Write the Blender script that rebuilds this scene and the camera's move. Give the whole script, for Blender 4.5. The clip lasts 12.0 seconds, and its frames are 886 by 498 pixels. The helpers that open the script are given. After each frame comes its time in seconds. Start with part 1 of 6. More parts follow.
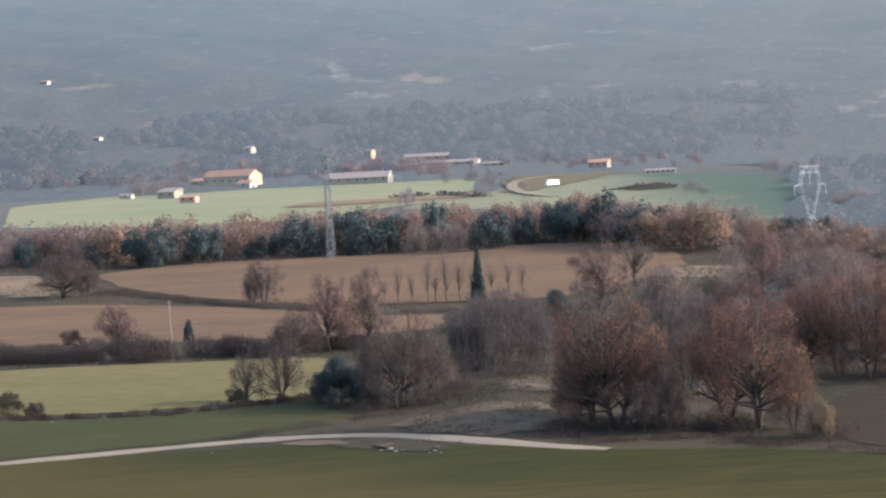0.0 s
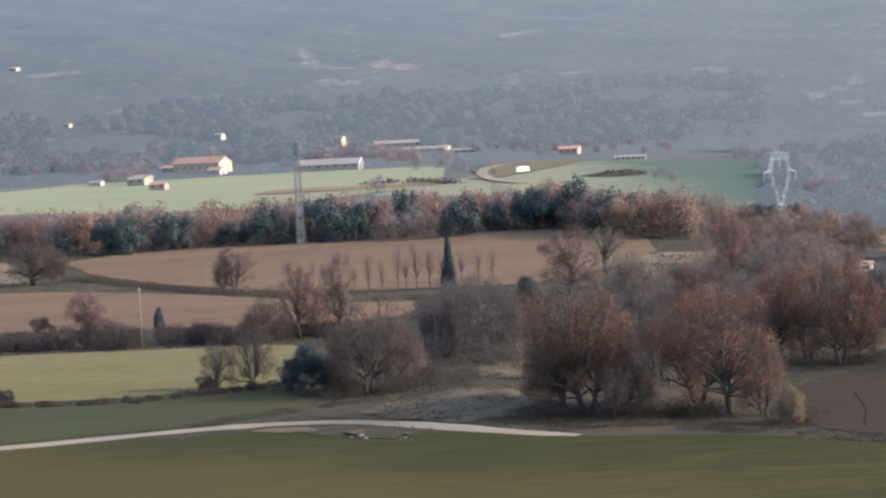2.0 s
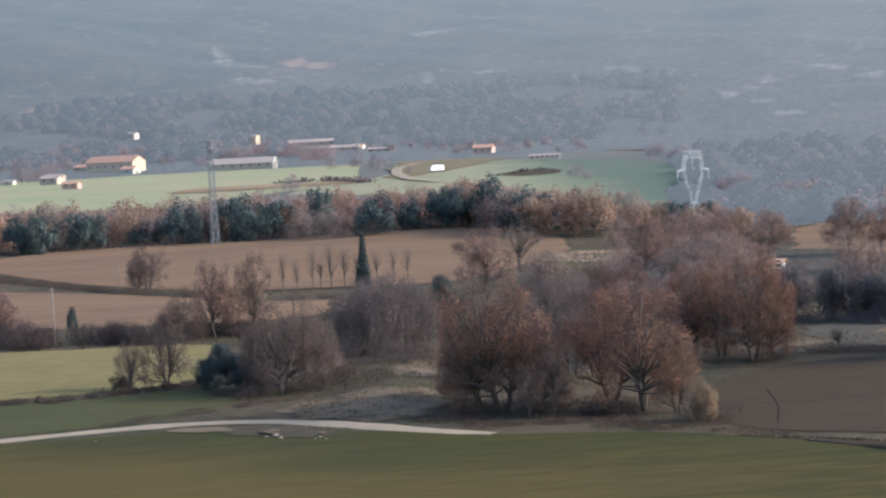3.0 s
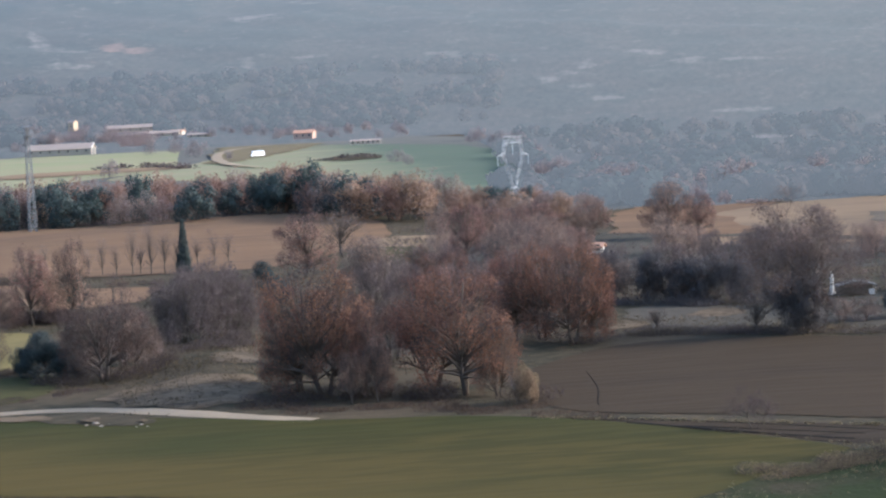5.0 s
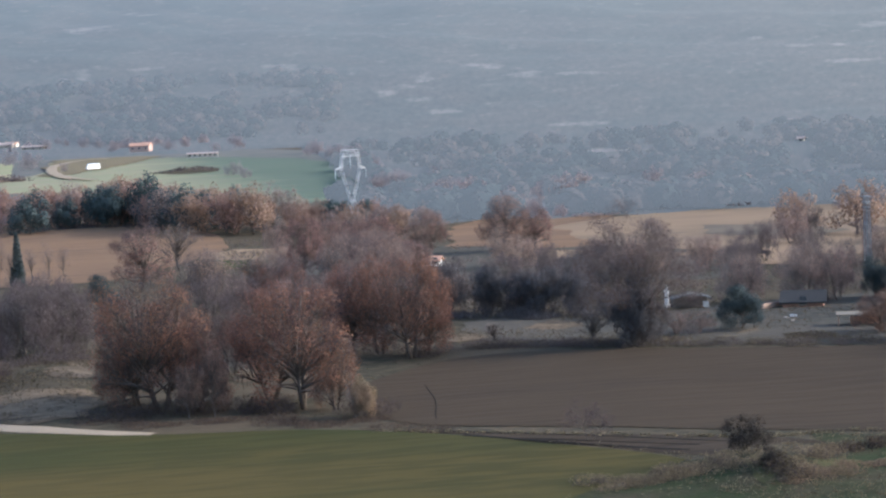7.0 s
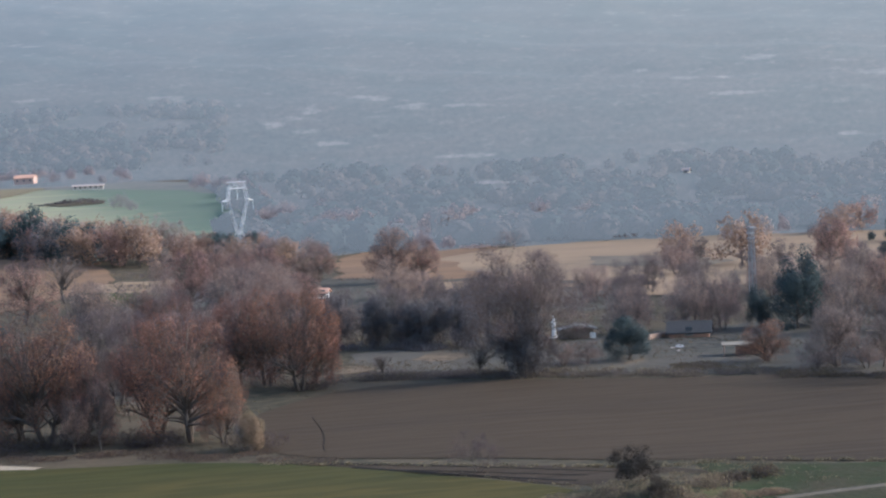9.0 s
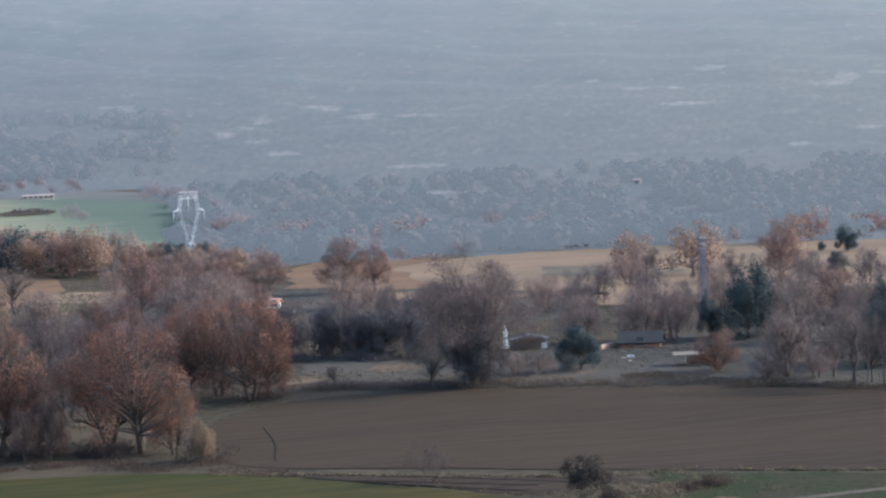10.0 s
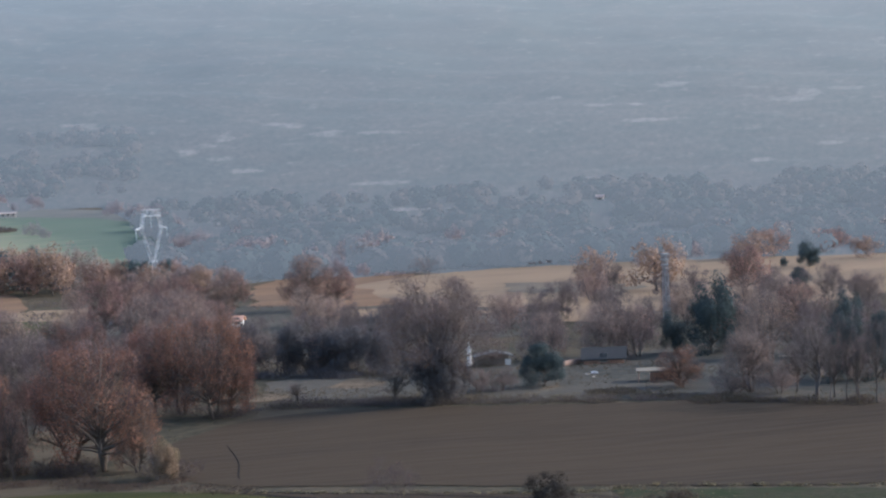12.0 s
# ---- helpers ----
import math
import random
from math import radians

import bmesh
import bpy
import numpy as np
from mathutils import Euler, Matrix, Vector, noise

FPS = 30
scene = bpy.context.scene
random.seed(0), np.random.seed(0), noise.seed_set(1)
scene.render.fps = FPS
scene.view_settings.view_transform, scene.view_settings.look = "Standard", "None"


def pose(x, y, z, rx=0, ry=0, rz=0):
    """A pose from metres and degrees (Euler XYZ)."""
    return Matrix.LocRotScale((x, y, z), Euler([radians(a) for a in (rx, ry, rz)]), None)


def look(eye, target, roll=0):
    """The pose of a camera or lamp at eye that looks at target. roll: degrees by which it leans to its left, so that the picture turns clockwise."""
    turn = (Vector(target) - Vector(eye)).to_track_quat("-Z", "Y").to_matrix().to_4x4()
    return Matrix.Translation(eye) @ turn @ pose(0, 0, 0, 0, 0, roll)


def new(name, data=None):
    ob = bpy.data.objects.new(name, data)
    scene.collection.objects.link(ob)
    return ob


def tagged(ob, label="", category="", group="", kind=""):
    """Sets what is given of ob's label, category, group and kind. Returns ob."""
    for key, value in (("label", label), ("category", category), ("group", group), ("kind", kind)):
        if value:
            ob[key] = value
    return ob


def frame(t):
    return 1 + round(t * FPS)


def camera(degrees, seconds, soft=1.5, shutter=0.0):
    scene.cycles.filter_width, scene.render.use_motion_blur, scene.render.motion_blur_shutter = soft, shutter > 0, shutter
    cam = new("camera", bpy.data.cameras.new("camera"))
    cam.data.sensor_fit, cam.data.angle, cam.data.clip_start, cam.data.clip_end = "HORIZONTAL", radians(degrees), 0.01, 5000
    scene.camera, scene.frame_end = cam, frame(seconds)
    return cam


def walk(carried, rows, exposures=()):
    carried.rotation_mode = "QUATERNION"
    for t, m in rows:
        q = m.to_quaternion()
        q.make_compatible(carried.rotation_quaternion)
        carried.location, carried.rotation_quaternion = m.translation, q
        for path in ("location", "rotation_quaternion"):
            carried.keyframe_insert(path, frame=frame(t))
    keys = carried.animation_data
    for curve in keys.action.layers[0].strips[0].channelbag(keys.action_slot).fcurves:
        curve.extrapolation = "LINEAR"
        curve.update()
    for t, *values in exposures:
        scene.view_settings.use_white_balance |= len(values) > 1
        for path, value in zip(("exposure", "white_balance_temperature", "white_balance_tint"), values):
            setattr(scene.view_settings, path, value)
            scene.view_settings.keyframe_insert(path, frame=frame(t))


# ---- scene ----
cam = camera(22.2, 12.0, soft=2.3)
EYE = 32.0
ROWS = [
    (0.0, 87.148, 2.996, -0.149),
    (0.5, 87.124, 2.972, -0.219),
    (1.0, 87.059, 3.007, -0.299),
    (1.5, 86.894, 3.047, -0.498),
    (2.0, 86.775, 3.021, -0.904),
    (2.5, 86.724, 3.028, -1.929),
    (3.0, 86.630, 3.036, -3.074),
    (5.0, 86.017, 3.083, -7.625),
    (5.5, 85.977, 3.001, -8.659),
    (6.0, 85.987, 2.918, -9.784),
    (6.5, 86.037, 2.895, -10.855),
    (7.0, 86.146, 2.834, -11.738),
    (7.5, 86.260, 2.792, -12.600),
    (9.5, 86.944, 2.800, -15.210),
    (10.0, 87.014, 2.752, -15.824),
    (10.5, 87.066, 2.781, -16.258),
    (11.0, 87.118, 2.770, -16.557),
    (11.5, 87.261, 2.846, -16.713),
    (12.0, 87.396, 2.900, -16.765),
]
EXPOSURE, KELVIN = 1.29, 5580
walk(cam, [(t, pose(0, 0, EYE, rx, ry, rz)) for t, rx, ry, rz in ROWS], exposures=((0.0, EXPOSURE, KELVIN, 10), (7.0, EXPOSURE + 0.06, KELVIN - 260, 10), (9.5, EXPOSURE + 0.07, KELVIN - 300, 10), (12.0, EXPOSURE - 0.11, KELVIN - 340, 10)))


# ---- light ----
SUN_AZ, SUN_EL = radians(100), radians(24)
world = bpy.data.worlds.new("winter_sky")
scene.world = world
world.use_nodes = True
wn = world.node_tree.nodes
sky = wn.new("ShaderNodeTexSky")
sky.sky_type, sky.sun_disc = "NISHITA", False
sky.sun_elevation, sky.sun_rotation = SUN_EL, SUN_AZ
sky.air_density, sky.dust_density = 1.2, 3.0
wn["Background"].inputs["Strength"].default_value = 0.15
world.node_tree.links.new(sky.outputs[0], wn["Background"].inputs["Color"])
sun_data = bpy.data.lights.new("sun", "SUN")
sun_data.energy, sun_data.angle, sun_data.color = 2.0, radians(1.5), (1.0, 0.885, 0.74)
sun = new("sun", sun_data)
sun.matrix_world = look((math.sin(SUN_AZ) * math.cos(SUN_EL) * 500, math.cos(SUN_AZ) * math.cos(SUN_EL) * 500, math.sin(SUN_EL) * 500), (0, 0, 0))


# ---- materials ----
def material(name, colours, coarse=0.1, fine=2.0, rough=0.85, bump=0.0, vary=0.0, island=False, metal=0.0, stretch=(1, 1, 1), turn=0.0, contrast=0.5, translucent=0.0):
    """A surface of two to three colours mixed by coarse and fine noise (per metre), with an even relief."""
    m = bpy.data.materials.new(name)
    m.use_nodes = True
    n, link = m.node_tree.nodes, m.node_tree.links.new
    bsdf = n["Principled BSDF"]
    bsdf.inputs["Roughness"].default_value, bsdf.inputs["Metallic"].default_value = rough, metal
    bsdf.inputs["Specular IOR Level"].default_value = 0.03 if rough >= 0.8 else 0.3
    where = n.new("ShaderNodeTexCoord")
    mapping = n.new("ShaderNodeMapping")
    mapping.inputs["Scale"].default_value = stretch
    mapping.inputs["Rotation"].default_value = (0, 0, radians(turn))
    link(where.outputs["Object"], mapping.inputs[0])
    waves = []
    for scale in (coarse, fine):
        tex = n.new("ShaderNodeTexNoise")
        tex.inputs["Scale"].default_value, tex.inputs["Detail"].default_value = scale, 5
        link(mapping.outputs[0], tex.inputs["Vector"])
        spread = n.new("ShaderNodeMapRange")
        spread.inputs[1].default_value, spread.inputs[2].default_value = 0.5 - contrast / 2, 0.5 + contrast / 2
        link(tex.outputs[0], spread.inputs[0])
        waves.append(spread.outputs[0])
    base = n.new("ShaderNodeMix")
    base.data_type = "RGBA"
    base.inputs[6].default_value, base.inputs[7].default_value = (*colours[0], 1), (*colours[1], 1)
    link(waves[0], base.inputs[0])
    grain = n.new("ShaderNodeMix")
    grain.data_type = "RGBA"
    grain.inputs[7].default_value = (*colours[-1], 1)
    link(base.outputs[2], grain.inputs[6])
    half = n.new("ShaderNodeMath")
    half.operation = "MULTIPLY"
    half.inputs[1].default_value = 0.6
    link(waves[1], half.inputs[0])
    link(half.outputs[0], grain.inputs[0])
    out = grain.outputs[2]
    if vary:
        source = n.new("ShaderNodeNewGeometry").outputs["Random Per Island"] if island else n.new("ShaderNodeObjectInfo").outputs["Random"]
        span = n.new("ShaderNodeMapRange")
        span.inputs[3].default_value, span.inputs[4].default_value = 1 - vary, 1 + vary
        link(source, span.inputs[0])
        shade = n.new("ShaderNodeHueSaturation")
        link(span.outputs[0], shade.inputs["Value"])
        if island:
            own = n.new("ShaderNodeObjectInfo").outputs["Random"]
            hue = n.new("ShaderNodeMapRange")
            hue.inputs[3].default_value, hue.inputs[4].default_value = 0.488, 0.512
            link(own, hue.inputs[0])
            link(hue.outputs[0], shade.inputs["Hue"])
        link(out, shade.inputs["Color"])
        out = shade.outputs[0]
    link(out, bsdf.inputs["Base Color"])
    if bump:
        relief = n.new("ShaderNodeBump")
        relief.inputs["Strength"].default_value, relief.inputs["Distance"].default_value = 0.6, bump
        link(waves[1], relief.inputs["Height"])
        link(relief.outputs[0], bsdf.inputs["Normal"])
    if translucent:
        thin = n.new("ShaderNodeBsdfTranslucent")
        link(out, thin.inputs[0])
        mix = n.new("ShaderNodeMixShader")
        mix.inputs[0].default_value = translucent
        link(bsdf.outputs[0], mix.inputs[1])
        link(thin.outputs[0], mix.inputs[2])
        link(mix.outputs[0], n["Material Output"].inputs[0])
    return m


EARTH = material("rough_pasture", ((0.0731, 0.0569, 0.0374), (0.0391, 0.0367, 0.0242), (0.0901, 0.0686, 0.0468)), 0.055, 0.5, 0.95, 0.1, contrast=0.24)


# colours of the haze that is painted on as emission
HAZE_WEST, HAZE_EAST = (0.672, 0.724, 0.765, 1), (0.73, 0.731, 0.69, 1)


def painted_haze(m, share=1.0):
    """Haze before the far backdrop, painted as surface emission, stronger higher up and towards the east."""
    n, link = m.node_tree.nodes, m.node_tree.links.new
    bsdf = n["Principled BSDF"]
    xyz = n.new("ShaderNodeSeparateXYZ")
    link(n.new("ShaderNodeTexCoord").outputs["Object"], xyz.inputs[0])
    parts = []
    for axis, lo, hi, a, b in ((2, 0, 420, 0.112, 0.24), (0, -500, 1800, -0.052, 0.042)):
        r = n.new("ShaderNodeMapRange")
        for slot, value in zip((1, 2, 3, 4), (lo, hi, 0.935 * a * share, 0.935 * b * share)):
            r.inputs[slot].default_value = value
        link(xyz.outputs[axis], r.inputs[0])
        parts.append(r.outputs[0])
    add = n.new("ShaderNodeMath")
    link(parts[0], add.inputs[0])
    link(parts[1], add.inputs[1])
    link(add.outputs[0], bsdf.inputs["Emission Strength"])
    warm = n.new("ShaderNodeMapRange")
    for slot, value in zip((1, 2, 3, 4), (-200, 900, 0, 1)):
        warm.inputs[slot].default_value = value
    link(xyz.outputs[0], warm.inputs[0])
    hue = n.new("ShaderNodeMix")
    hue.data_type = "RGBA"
    hue.inputs[6].default_value, hue.inputs[7].default_value = HAZE_WEST, HAZE_EAST
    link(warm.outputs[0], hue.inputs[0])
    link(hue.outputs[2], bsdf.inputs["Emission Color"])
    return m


def hillside_material():
    """Scrub and low woods in patches scaled to the camera's view, with bare limestone and clay; haze is painted as
    emission.
    """
    m = bpy.data.materials.new("far_hillside")
    m.use_nodes = True
    n, link = m.node_tree.nodes, m.node_tree.links.new
    bsdf = n["Principled BSDF"]
    bsdf.inputs["Roughness"].default_value, bsdf.inputs["Specular IOR Level"].default_value = 1.0, 0.03
    uv = n.new("ShaderNodeTexCoord").outputs["UV"]

    def noise(scale, lo, hi, a=0.0, b=1.0, detail=6.0, stretch=(1, 1, 1)):
        mapping = n.new("ShaderNodeMapping")
        mapping.inputs["Scale"].default_value = stretch
        link(uv, mapping.inputs[0])
        tex = n.new("ShaderNodeTexNoise")
        tex.inputs["Scale"].default_value, tex.inputs["Detail"].default_value, tex.inputs["Roughness"].default_value = scale, detail, 0.62
        link(mapping.outputs[0], tex.inputs["Vector"])
        return ramp(tex.outputs[0], lo, hi, a, b)

    def ramp(socket, lo, hi, a, b):
        r = n.new("ShaderNodeMapRange")
        for slot, value in zip((1, 2, 3, 4), (lo, hi, a, b)):
            r.inputs[slot].default_value = value
        link(socket, r.inputs[0])
        return r.outputs[0]

    def mix(factor, a, b):
        x = n.new("ShaderNodeMix")
        x.data_type = "RGBA"
        link(factor, x.inputs[0])
        for slot, c in ((6, a), (7, b)):
            if isinstance(c, tuple):
                x.inputs[slot].default_value = (*c, 1)
            else:
                link(c, x.inputs[slot])
        return x.outputs[2]

    def math2(op, a, b):
        x = n.new("ShaderNodeMath")
        x.operation = op
        for slot, c in enumerate((a, b)):
            if isinstance(c, float):
                x.inputs[slot].default_value = c
            else:
                link(c, x.inputs[slot])
        return x.outputs[0]

    def attribute(name):
        a = n.new("ShaderNodeAttribute")
        a.attribute_name = name
        return a.outputs["Fac"]

    mid = noise(0.032, 0.40, 0.60, stretch=(0.7, 1.5, 1), detail=8.0)
    small = noise(0.09, 0.32, 0.68, stretch=(0.8, 1.2, 1), detail=8.0)
    tiny = noise(0.34, 0.25, 0.78, stretch=(0.9, 1.0, 1), detail=3.0)
    low = attribute("foot")
    wooded = mix(small, (0.022, 0.029, 0.028), (0.036, 0.041, 0.038))
    scrub = mix(math2("MULTIPLY", small, tiny), (0.036, 0.037, 0.034), (0.06, 0.053, 0.047))
    share = math2("ADD", math2("MULTIPLY", mid, 0.3), math2("MULTIPLY", math2("SUBTRACT", 1.0, attribute("wooded")), 0.7))
    colour = mix(ramp(share, 0.1, 0.95, 0.0, 0.85), wooded, scrub)
    # flecks fade with height: the haze's loss of contrast, put into colour
    colour = mix(math2("MULTIPLY", low, math2("MULTIPLY", tiny, 0.35)), colour, (0.125, 0.094, 0.08))
    bare = math2("ADD", attribute("limestone"), math2("MULTIPLY", math2("SUBTRACT", noise(0.13, 0.3, 0.7, stretch=(0.8, 1.6, 1), detail=9.0), 0.6), 1.5))
    rock = math2("MULTIPLY", ramp(bare, 0.08, 1.3, 0.0, 1.0), math2("ADD", 0.25, math2("MULTIPLY", tiny, 0.75)))
    colour = mix(rock, colour, (0.165, 0.135, 0.118))
    soil = math2("ADD", attribute("clay"), math2("MULTIPLY", math2("SUBTRACT", noise(0.17, 0.3, 0.7, stretch=(0.7, 1.6, 1)), 0.62), 0.9))
    colour = mix(math2("MULTIPLY", ramp(soil, 0.12, 0.8, 0.0, 0.9), math2("ADD", 0.4, math2("MULTIPLY", tiny, 0.5))), colour, (0.19, 0.115, 0.09))
    link(colour, bsdf.inputs["Base Color"])
    painted_haze(m)
    return m


HILL = hillside_material()
# far tree colours are lightened and cooled: haze painted into the base colour
FAR_TWIG = material("hazed_winter_twigs", ((0.2875, 0.23, 0.2242), (0.253, 0.2127, 0.2127), (0.322, 0.253, 0.2357)), 0.2, 1.0, 0.95, vary=0.15, island=True, translucent=0.42)
FAR_LEAF = material("hazed_oak_leaf", ((0.3062, 0.239, 0.2156), (0.2534, 0.2099, 0.2033), (0.3379, 0.2624, 0.2279)), 0.2, 1.0, 0.95, vary=0.15, island=True, translucent=0.36)
FAR_EVERGREEN = material("hazed_holm_oak", ((0.0681, 0.0868, 0.0838), (0.0801, 0.0976, 0.0906), (0.0577, 0.0761, 0.0771)), 0.2, 1.0, 0.9, vary=0.15, island=True, translucent=0.15)
NEAR_GRASS = material("winter_crop", ((0.034, 0.0395, 0.0152), (0.064, 0.051, 0.0184), (0.036, 0.0355, 0.0144)), 0.03, 0.55, 0.95, 0.05, stretch=(0.25, 1, 1), turn=-6, contrast=0.16)


def thin_or_shade(m, colour, along, lo, hi, ragged):
    """The crop grows thin and yellow, or takes a painted shade, towards one side of its field, with a ragged change."""
    n, link = m.node_tree.nodes, m.node_tree.links.new
    bsdf = n["Principled BSDF"]
    green = bsdf.inputs["Base Color"].links[0].from_socket
    where = n.new("ShaderNodeTexCoord").outputs["Object"]
    dot = n.new("ShaderNodeVectorMath")
    dot.operation = "DOT_PRODUCT"
    dot.inputs[1].default_value = (*along, 0)
    link(where, dot.inputs[0])
    stretch = n.new("ShaderNodeMapping")
    stretch.inputs["Scale"].default_value = (0.35, 1, 1)
    stretch.inputs["Rotation"].default_value = (0, 0, radians(22))
    link(where, stretch.inputs[0])
    tex = n.new("ShaderNodeTexNoise")
    tex.inputs["Scale"].default_value, tex.inputs["Detail"].default_value = 0.09, 4
    link(stretch.outputs[0], tex.inputs["Vector"])
    add = n.new("ShaderNodeMath")
    add.operation = "MULTIPLY_ADD"
    add.inputs[1].default_value = ragged
    link(tex.outputs[0], add.inputs[0])
    link(dot.outputs["Value"], add.inputs[2])
    r = n.new("ShaderNodeMapRange")
    for slot, value in zip((1, 2, 3, 4), (lo + ragged / 2, hi + ragged / 2, 0.72, 0.0)):
        r.inputs[slot].default_value = value
    link(add.outputs[0], r.inputs[0])
    mix = n.new("ShaderNodeMix")
    mix.data_type = "RGBA"
    mix.inputs[7].default_value = (*colour, 1)
    link(r.outputs[0], mix.inputs[0])
    link(green, mix.inputs[6])
    link(mix.outputs[2], bsdf.inputs["Base Color"])


thin_or_shade(NEAR_GRASS, (0.086, 0.063, 0.023), (0.8, 1.0), 188, 216, 42.0)
STRIP_GRASS = material("sprouting_grain", ((0.0532, 0.0558, 0.0243), (0.0741, 0.0666, 0.0306), (0.057, 0.0513, 0.0243)), 0.04, 0.6, 0.95, 0.05, stretch=(0.4, 1, 1), contrast=0.22)
OLIVE_GRASS = material("yellowish_meadow", ((0.1599, 0.1301, 0.0539), (0.186, 0.1468, 0.067), (0.126, 0.1003, 0.0465)), 0.04, 0.6, 0.95, 0.05, stretch=(0.4, 1, 1), contrast=0.22)
FARM_TAN = material("dry_farm_ground", ((0.155, 0.126, 0.075), (0.18, 0.143, 0.088), (0.122, 0.098, 0.06)), 0.04, 0.6, 0.95, 0.05, stretch=(0.4, 1, 1))
PLOUGH = material("ploughed_brown_soil", ((0.1615, 0.0996, 0.0588), (0.1194, 0.0774, 0.0504), (0.1909, 0.1198, 0.0722)), 0.05, 0.45, 0.95, 0.1, stretch=(0.2, 1, 1), turn=8, contrast=0.26)
OAK_BARK = material("sunlit_oak_bark", ((0.105, 0.084, 0.069), (0.08, 0.066, 0.056), (0.13, 0.103, 0.084)), 0.6, 6.0, 0.95, 0.03, vary=0.2)
DARK_BARK = material("dark_bark", ((0.095, 0.08, 0.071), (0.115, 0.098, 0.087), (0.078, 0.067, 0.061)), 0.6, 6.0, 0.95, 0.03, vary=0.2)
SHRUB_TWIG = material("dark_shrub_twigs", ((0.048, 0.04, 0.034), (0.038, 0.033, 0.029), (0.06, 0.048, 0.04)), 0.6, 6.0, 0.95, vary=0.2, island=True, translucent=0.3)
# belt oaks carry painted haze too, paler than the near oaks
BELT_LEAF = material("hazed_belt_leaf", ((0.2695, 0.1711, 0.1288), (0.2352, 0.1547, 0.1235), (0.2989, 0.1847, 0.1348)), 0.2, 1.0, 0.85, vary=0.1, island=True, translucent=0.36)
BELT_BROWN = material("hazed_belt_oak", ((0.2401, 0.1708, 0.1435), (0.202, 0.1532, 0.1366), (0.2728, 0.1915, 0.1535)), 0.2, 1.0, 0.85, vary=0.15, island=True, translucent=0.36)
DARK_PLOUGH = material("ploughed_grey_soil", ((0.0482, 0.0353, 0.0234), (0.031, 0.0244, 0.0189), (0.0585, 0.0428, 0.0287)), 0.03, 0.6, 0.95, 0.1, stretch=(0.16, 1, 1), turn=-10, contrast=0.2)
STRAW = material("straw_stubble", ((0.2438, 0.1658, 0.103), (0.1326, 0.0987, 0.0686), (0.2225, 0.1537, 0.0977)), 0.022, 0.3, 0.95, 0.06, stretch=(0.22, 1, 1), turn=12, contrast=0.24)
FAR_GREEN = material("young_wheat", ((0.208, 0.2279, 0.1196), (0.26, 0.2473, 0.1404), (0.2756, 0.2231, 0.1508)), 0.012, 0.08, 0.95, stretch=(0.6, 1, 1), contrast=0.3)
SHADED_GREEN = material("shaded_young_wheat", ((0.1966, 0.2053, 0.1173), (0.234, 0.2187, 0.132), (0.2434, 0.2007, 0.1418)), 0.012, 0.08, 0.95, stretch=(0.6, 1, 1), contrast=0.3)
# shade and haze over the wheat's east end, painted as a teal tint
thin_or_shade(SHADED_GREEN, (0.055, 0.088, 0.072), (-1.0, 0.0), -112, -66, 50.0)
GRAVEL = material("pale_gravel", ((0.285, 0.222, 0.155), (0.22, 0.175, 0.125), (0.33, 0.262, 0.188)), 0.2, 2.5, 0.95, 0.05)
SAND = material("sandy_bank", ((0.1386, 0.1011, 0.0666), (0.063, 0.0474, 0.0326), (0.168, 0.1248, 0.0836)), 0.16, 0.9, 0.95, 0.1, contrast=0.18)
TERRACE = material("trodden_earth", ((0.1088, 0.0924, 0.0702), (0.0782, 0.067, 0.0518), (0.1292, 0.1071, 0.0809)), 0.2, 1.5, 0.95, 0.05, contrast=0.3)
# darker stubble colour for a painted band of shade
BAND = material("shaded_stubble", ((0.125, 0.10, 0.074), (0.09, 0.076, 0.06), (0.155, 0.12, 0.086)), 0.04, 0.4, 0.95, 0.05, stretch=(0.3, 1, 1), contrast=0.25)
BARK = material("grey_brown_bark", ((0.105, 0.086, 0.074), (0.14, 0.117, 0.1), (0.085, 0.07, 0.06)), 0.6, 6.0, 0.95, 0.03, vary=0.2)
PALE_BARK = material("pale_bark", ((0.2709, 0.2353, 0.2068), (0.1854, 0.164, 0.1426), (0.3137, 0.2781, 0.2424)), 0.5, 5.0, 0.95, 0.03, vary=0.2)
OAK_LEAF = material("withered_oak_leaf", ((0.2116, 0.1115, 0.0754), (0.1656, 0.0944, 0.0712), (0.2437, 0.1217, 0.0754)), 0.25, 1.2, 0.8, vary=0.1, island=True, translucent=0.36)
BROWN_LEAF = material("dull_brown_leaf", ((0.1321, 0.0914, 0.0762), (0.1104, 0.0793, 0.0728), (0.152, 0.1016, 0.0813)), 0.25, 1.2, 0.8, vary=0.12, island=True, translucent=0.36)
DUSK_LEAF = material("dusky_ivy_leaf", ((0.1012, 0.0943, 0.0966), (0.0851, 0.0839, 0.0885), (0.1207, 0.1058, 0.1035)), 0.25, 2.0, 0.8, vary=0.1, island=True, translucent=0.36)
RUST_LEAF = material("rust_oak_leaf", ((0.2377, 0.15, 0.1188), (0.194, 0.13, 0.1122), (0.2667, 0.166, 0.1265)), 0.25, 1.2, 0.8, vary=0.12, island=True, translucent=0.36)
TWIG = material("bare_twigs", ((0.0823, 0.0648, 0.0667), (0.0689, 0.0567, 0.061), (0.0978, 0.0745, 0.0743)), 0.3, 3.0, 0.95, vary=0.15, island=True, translucent=0.36)
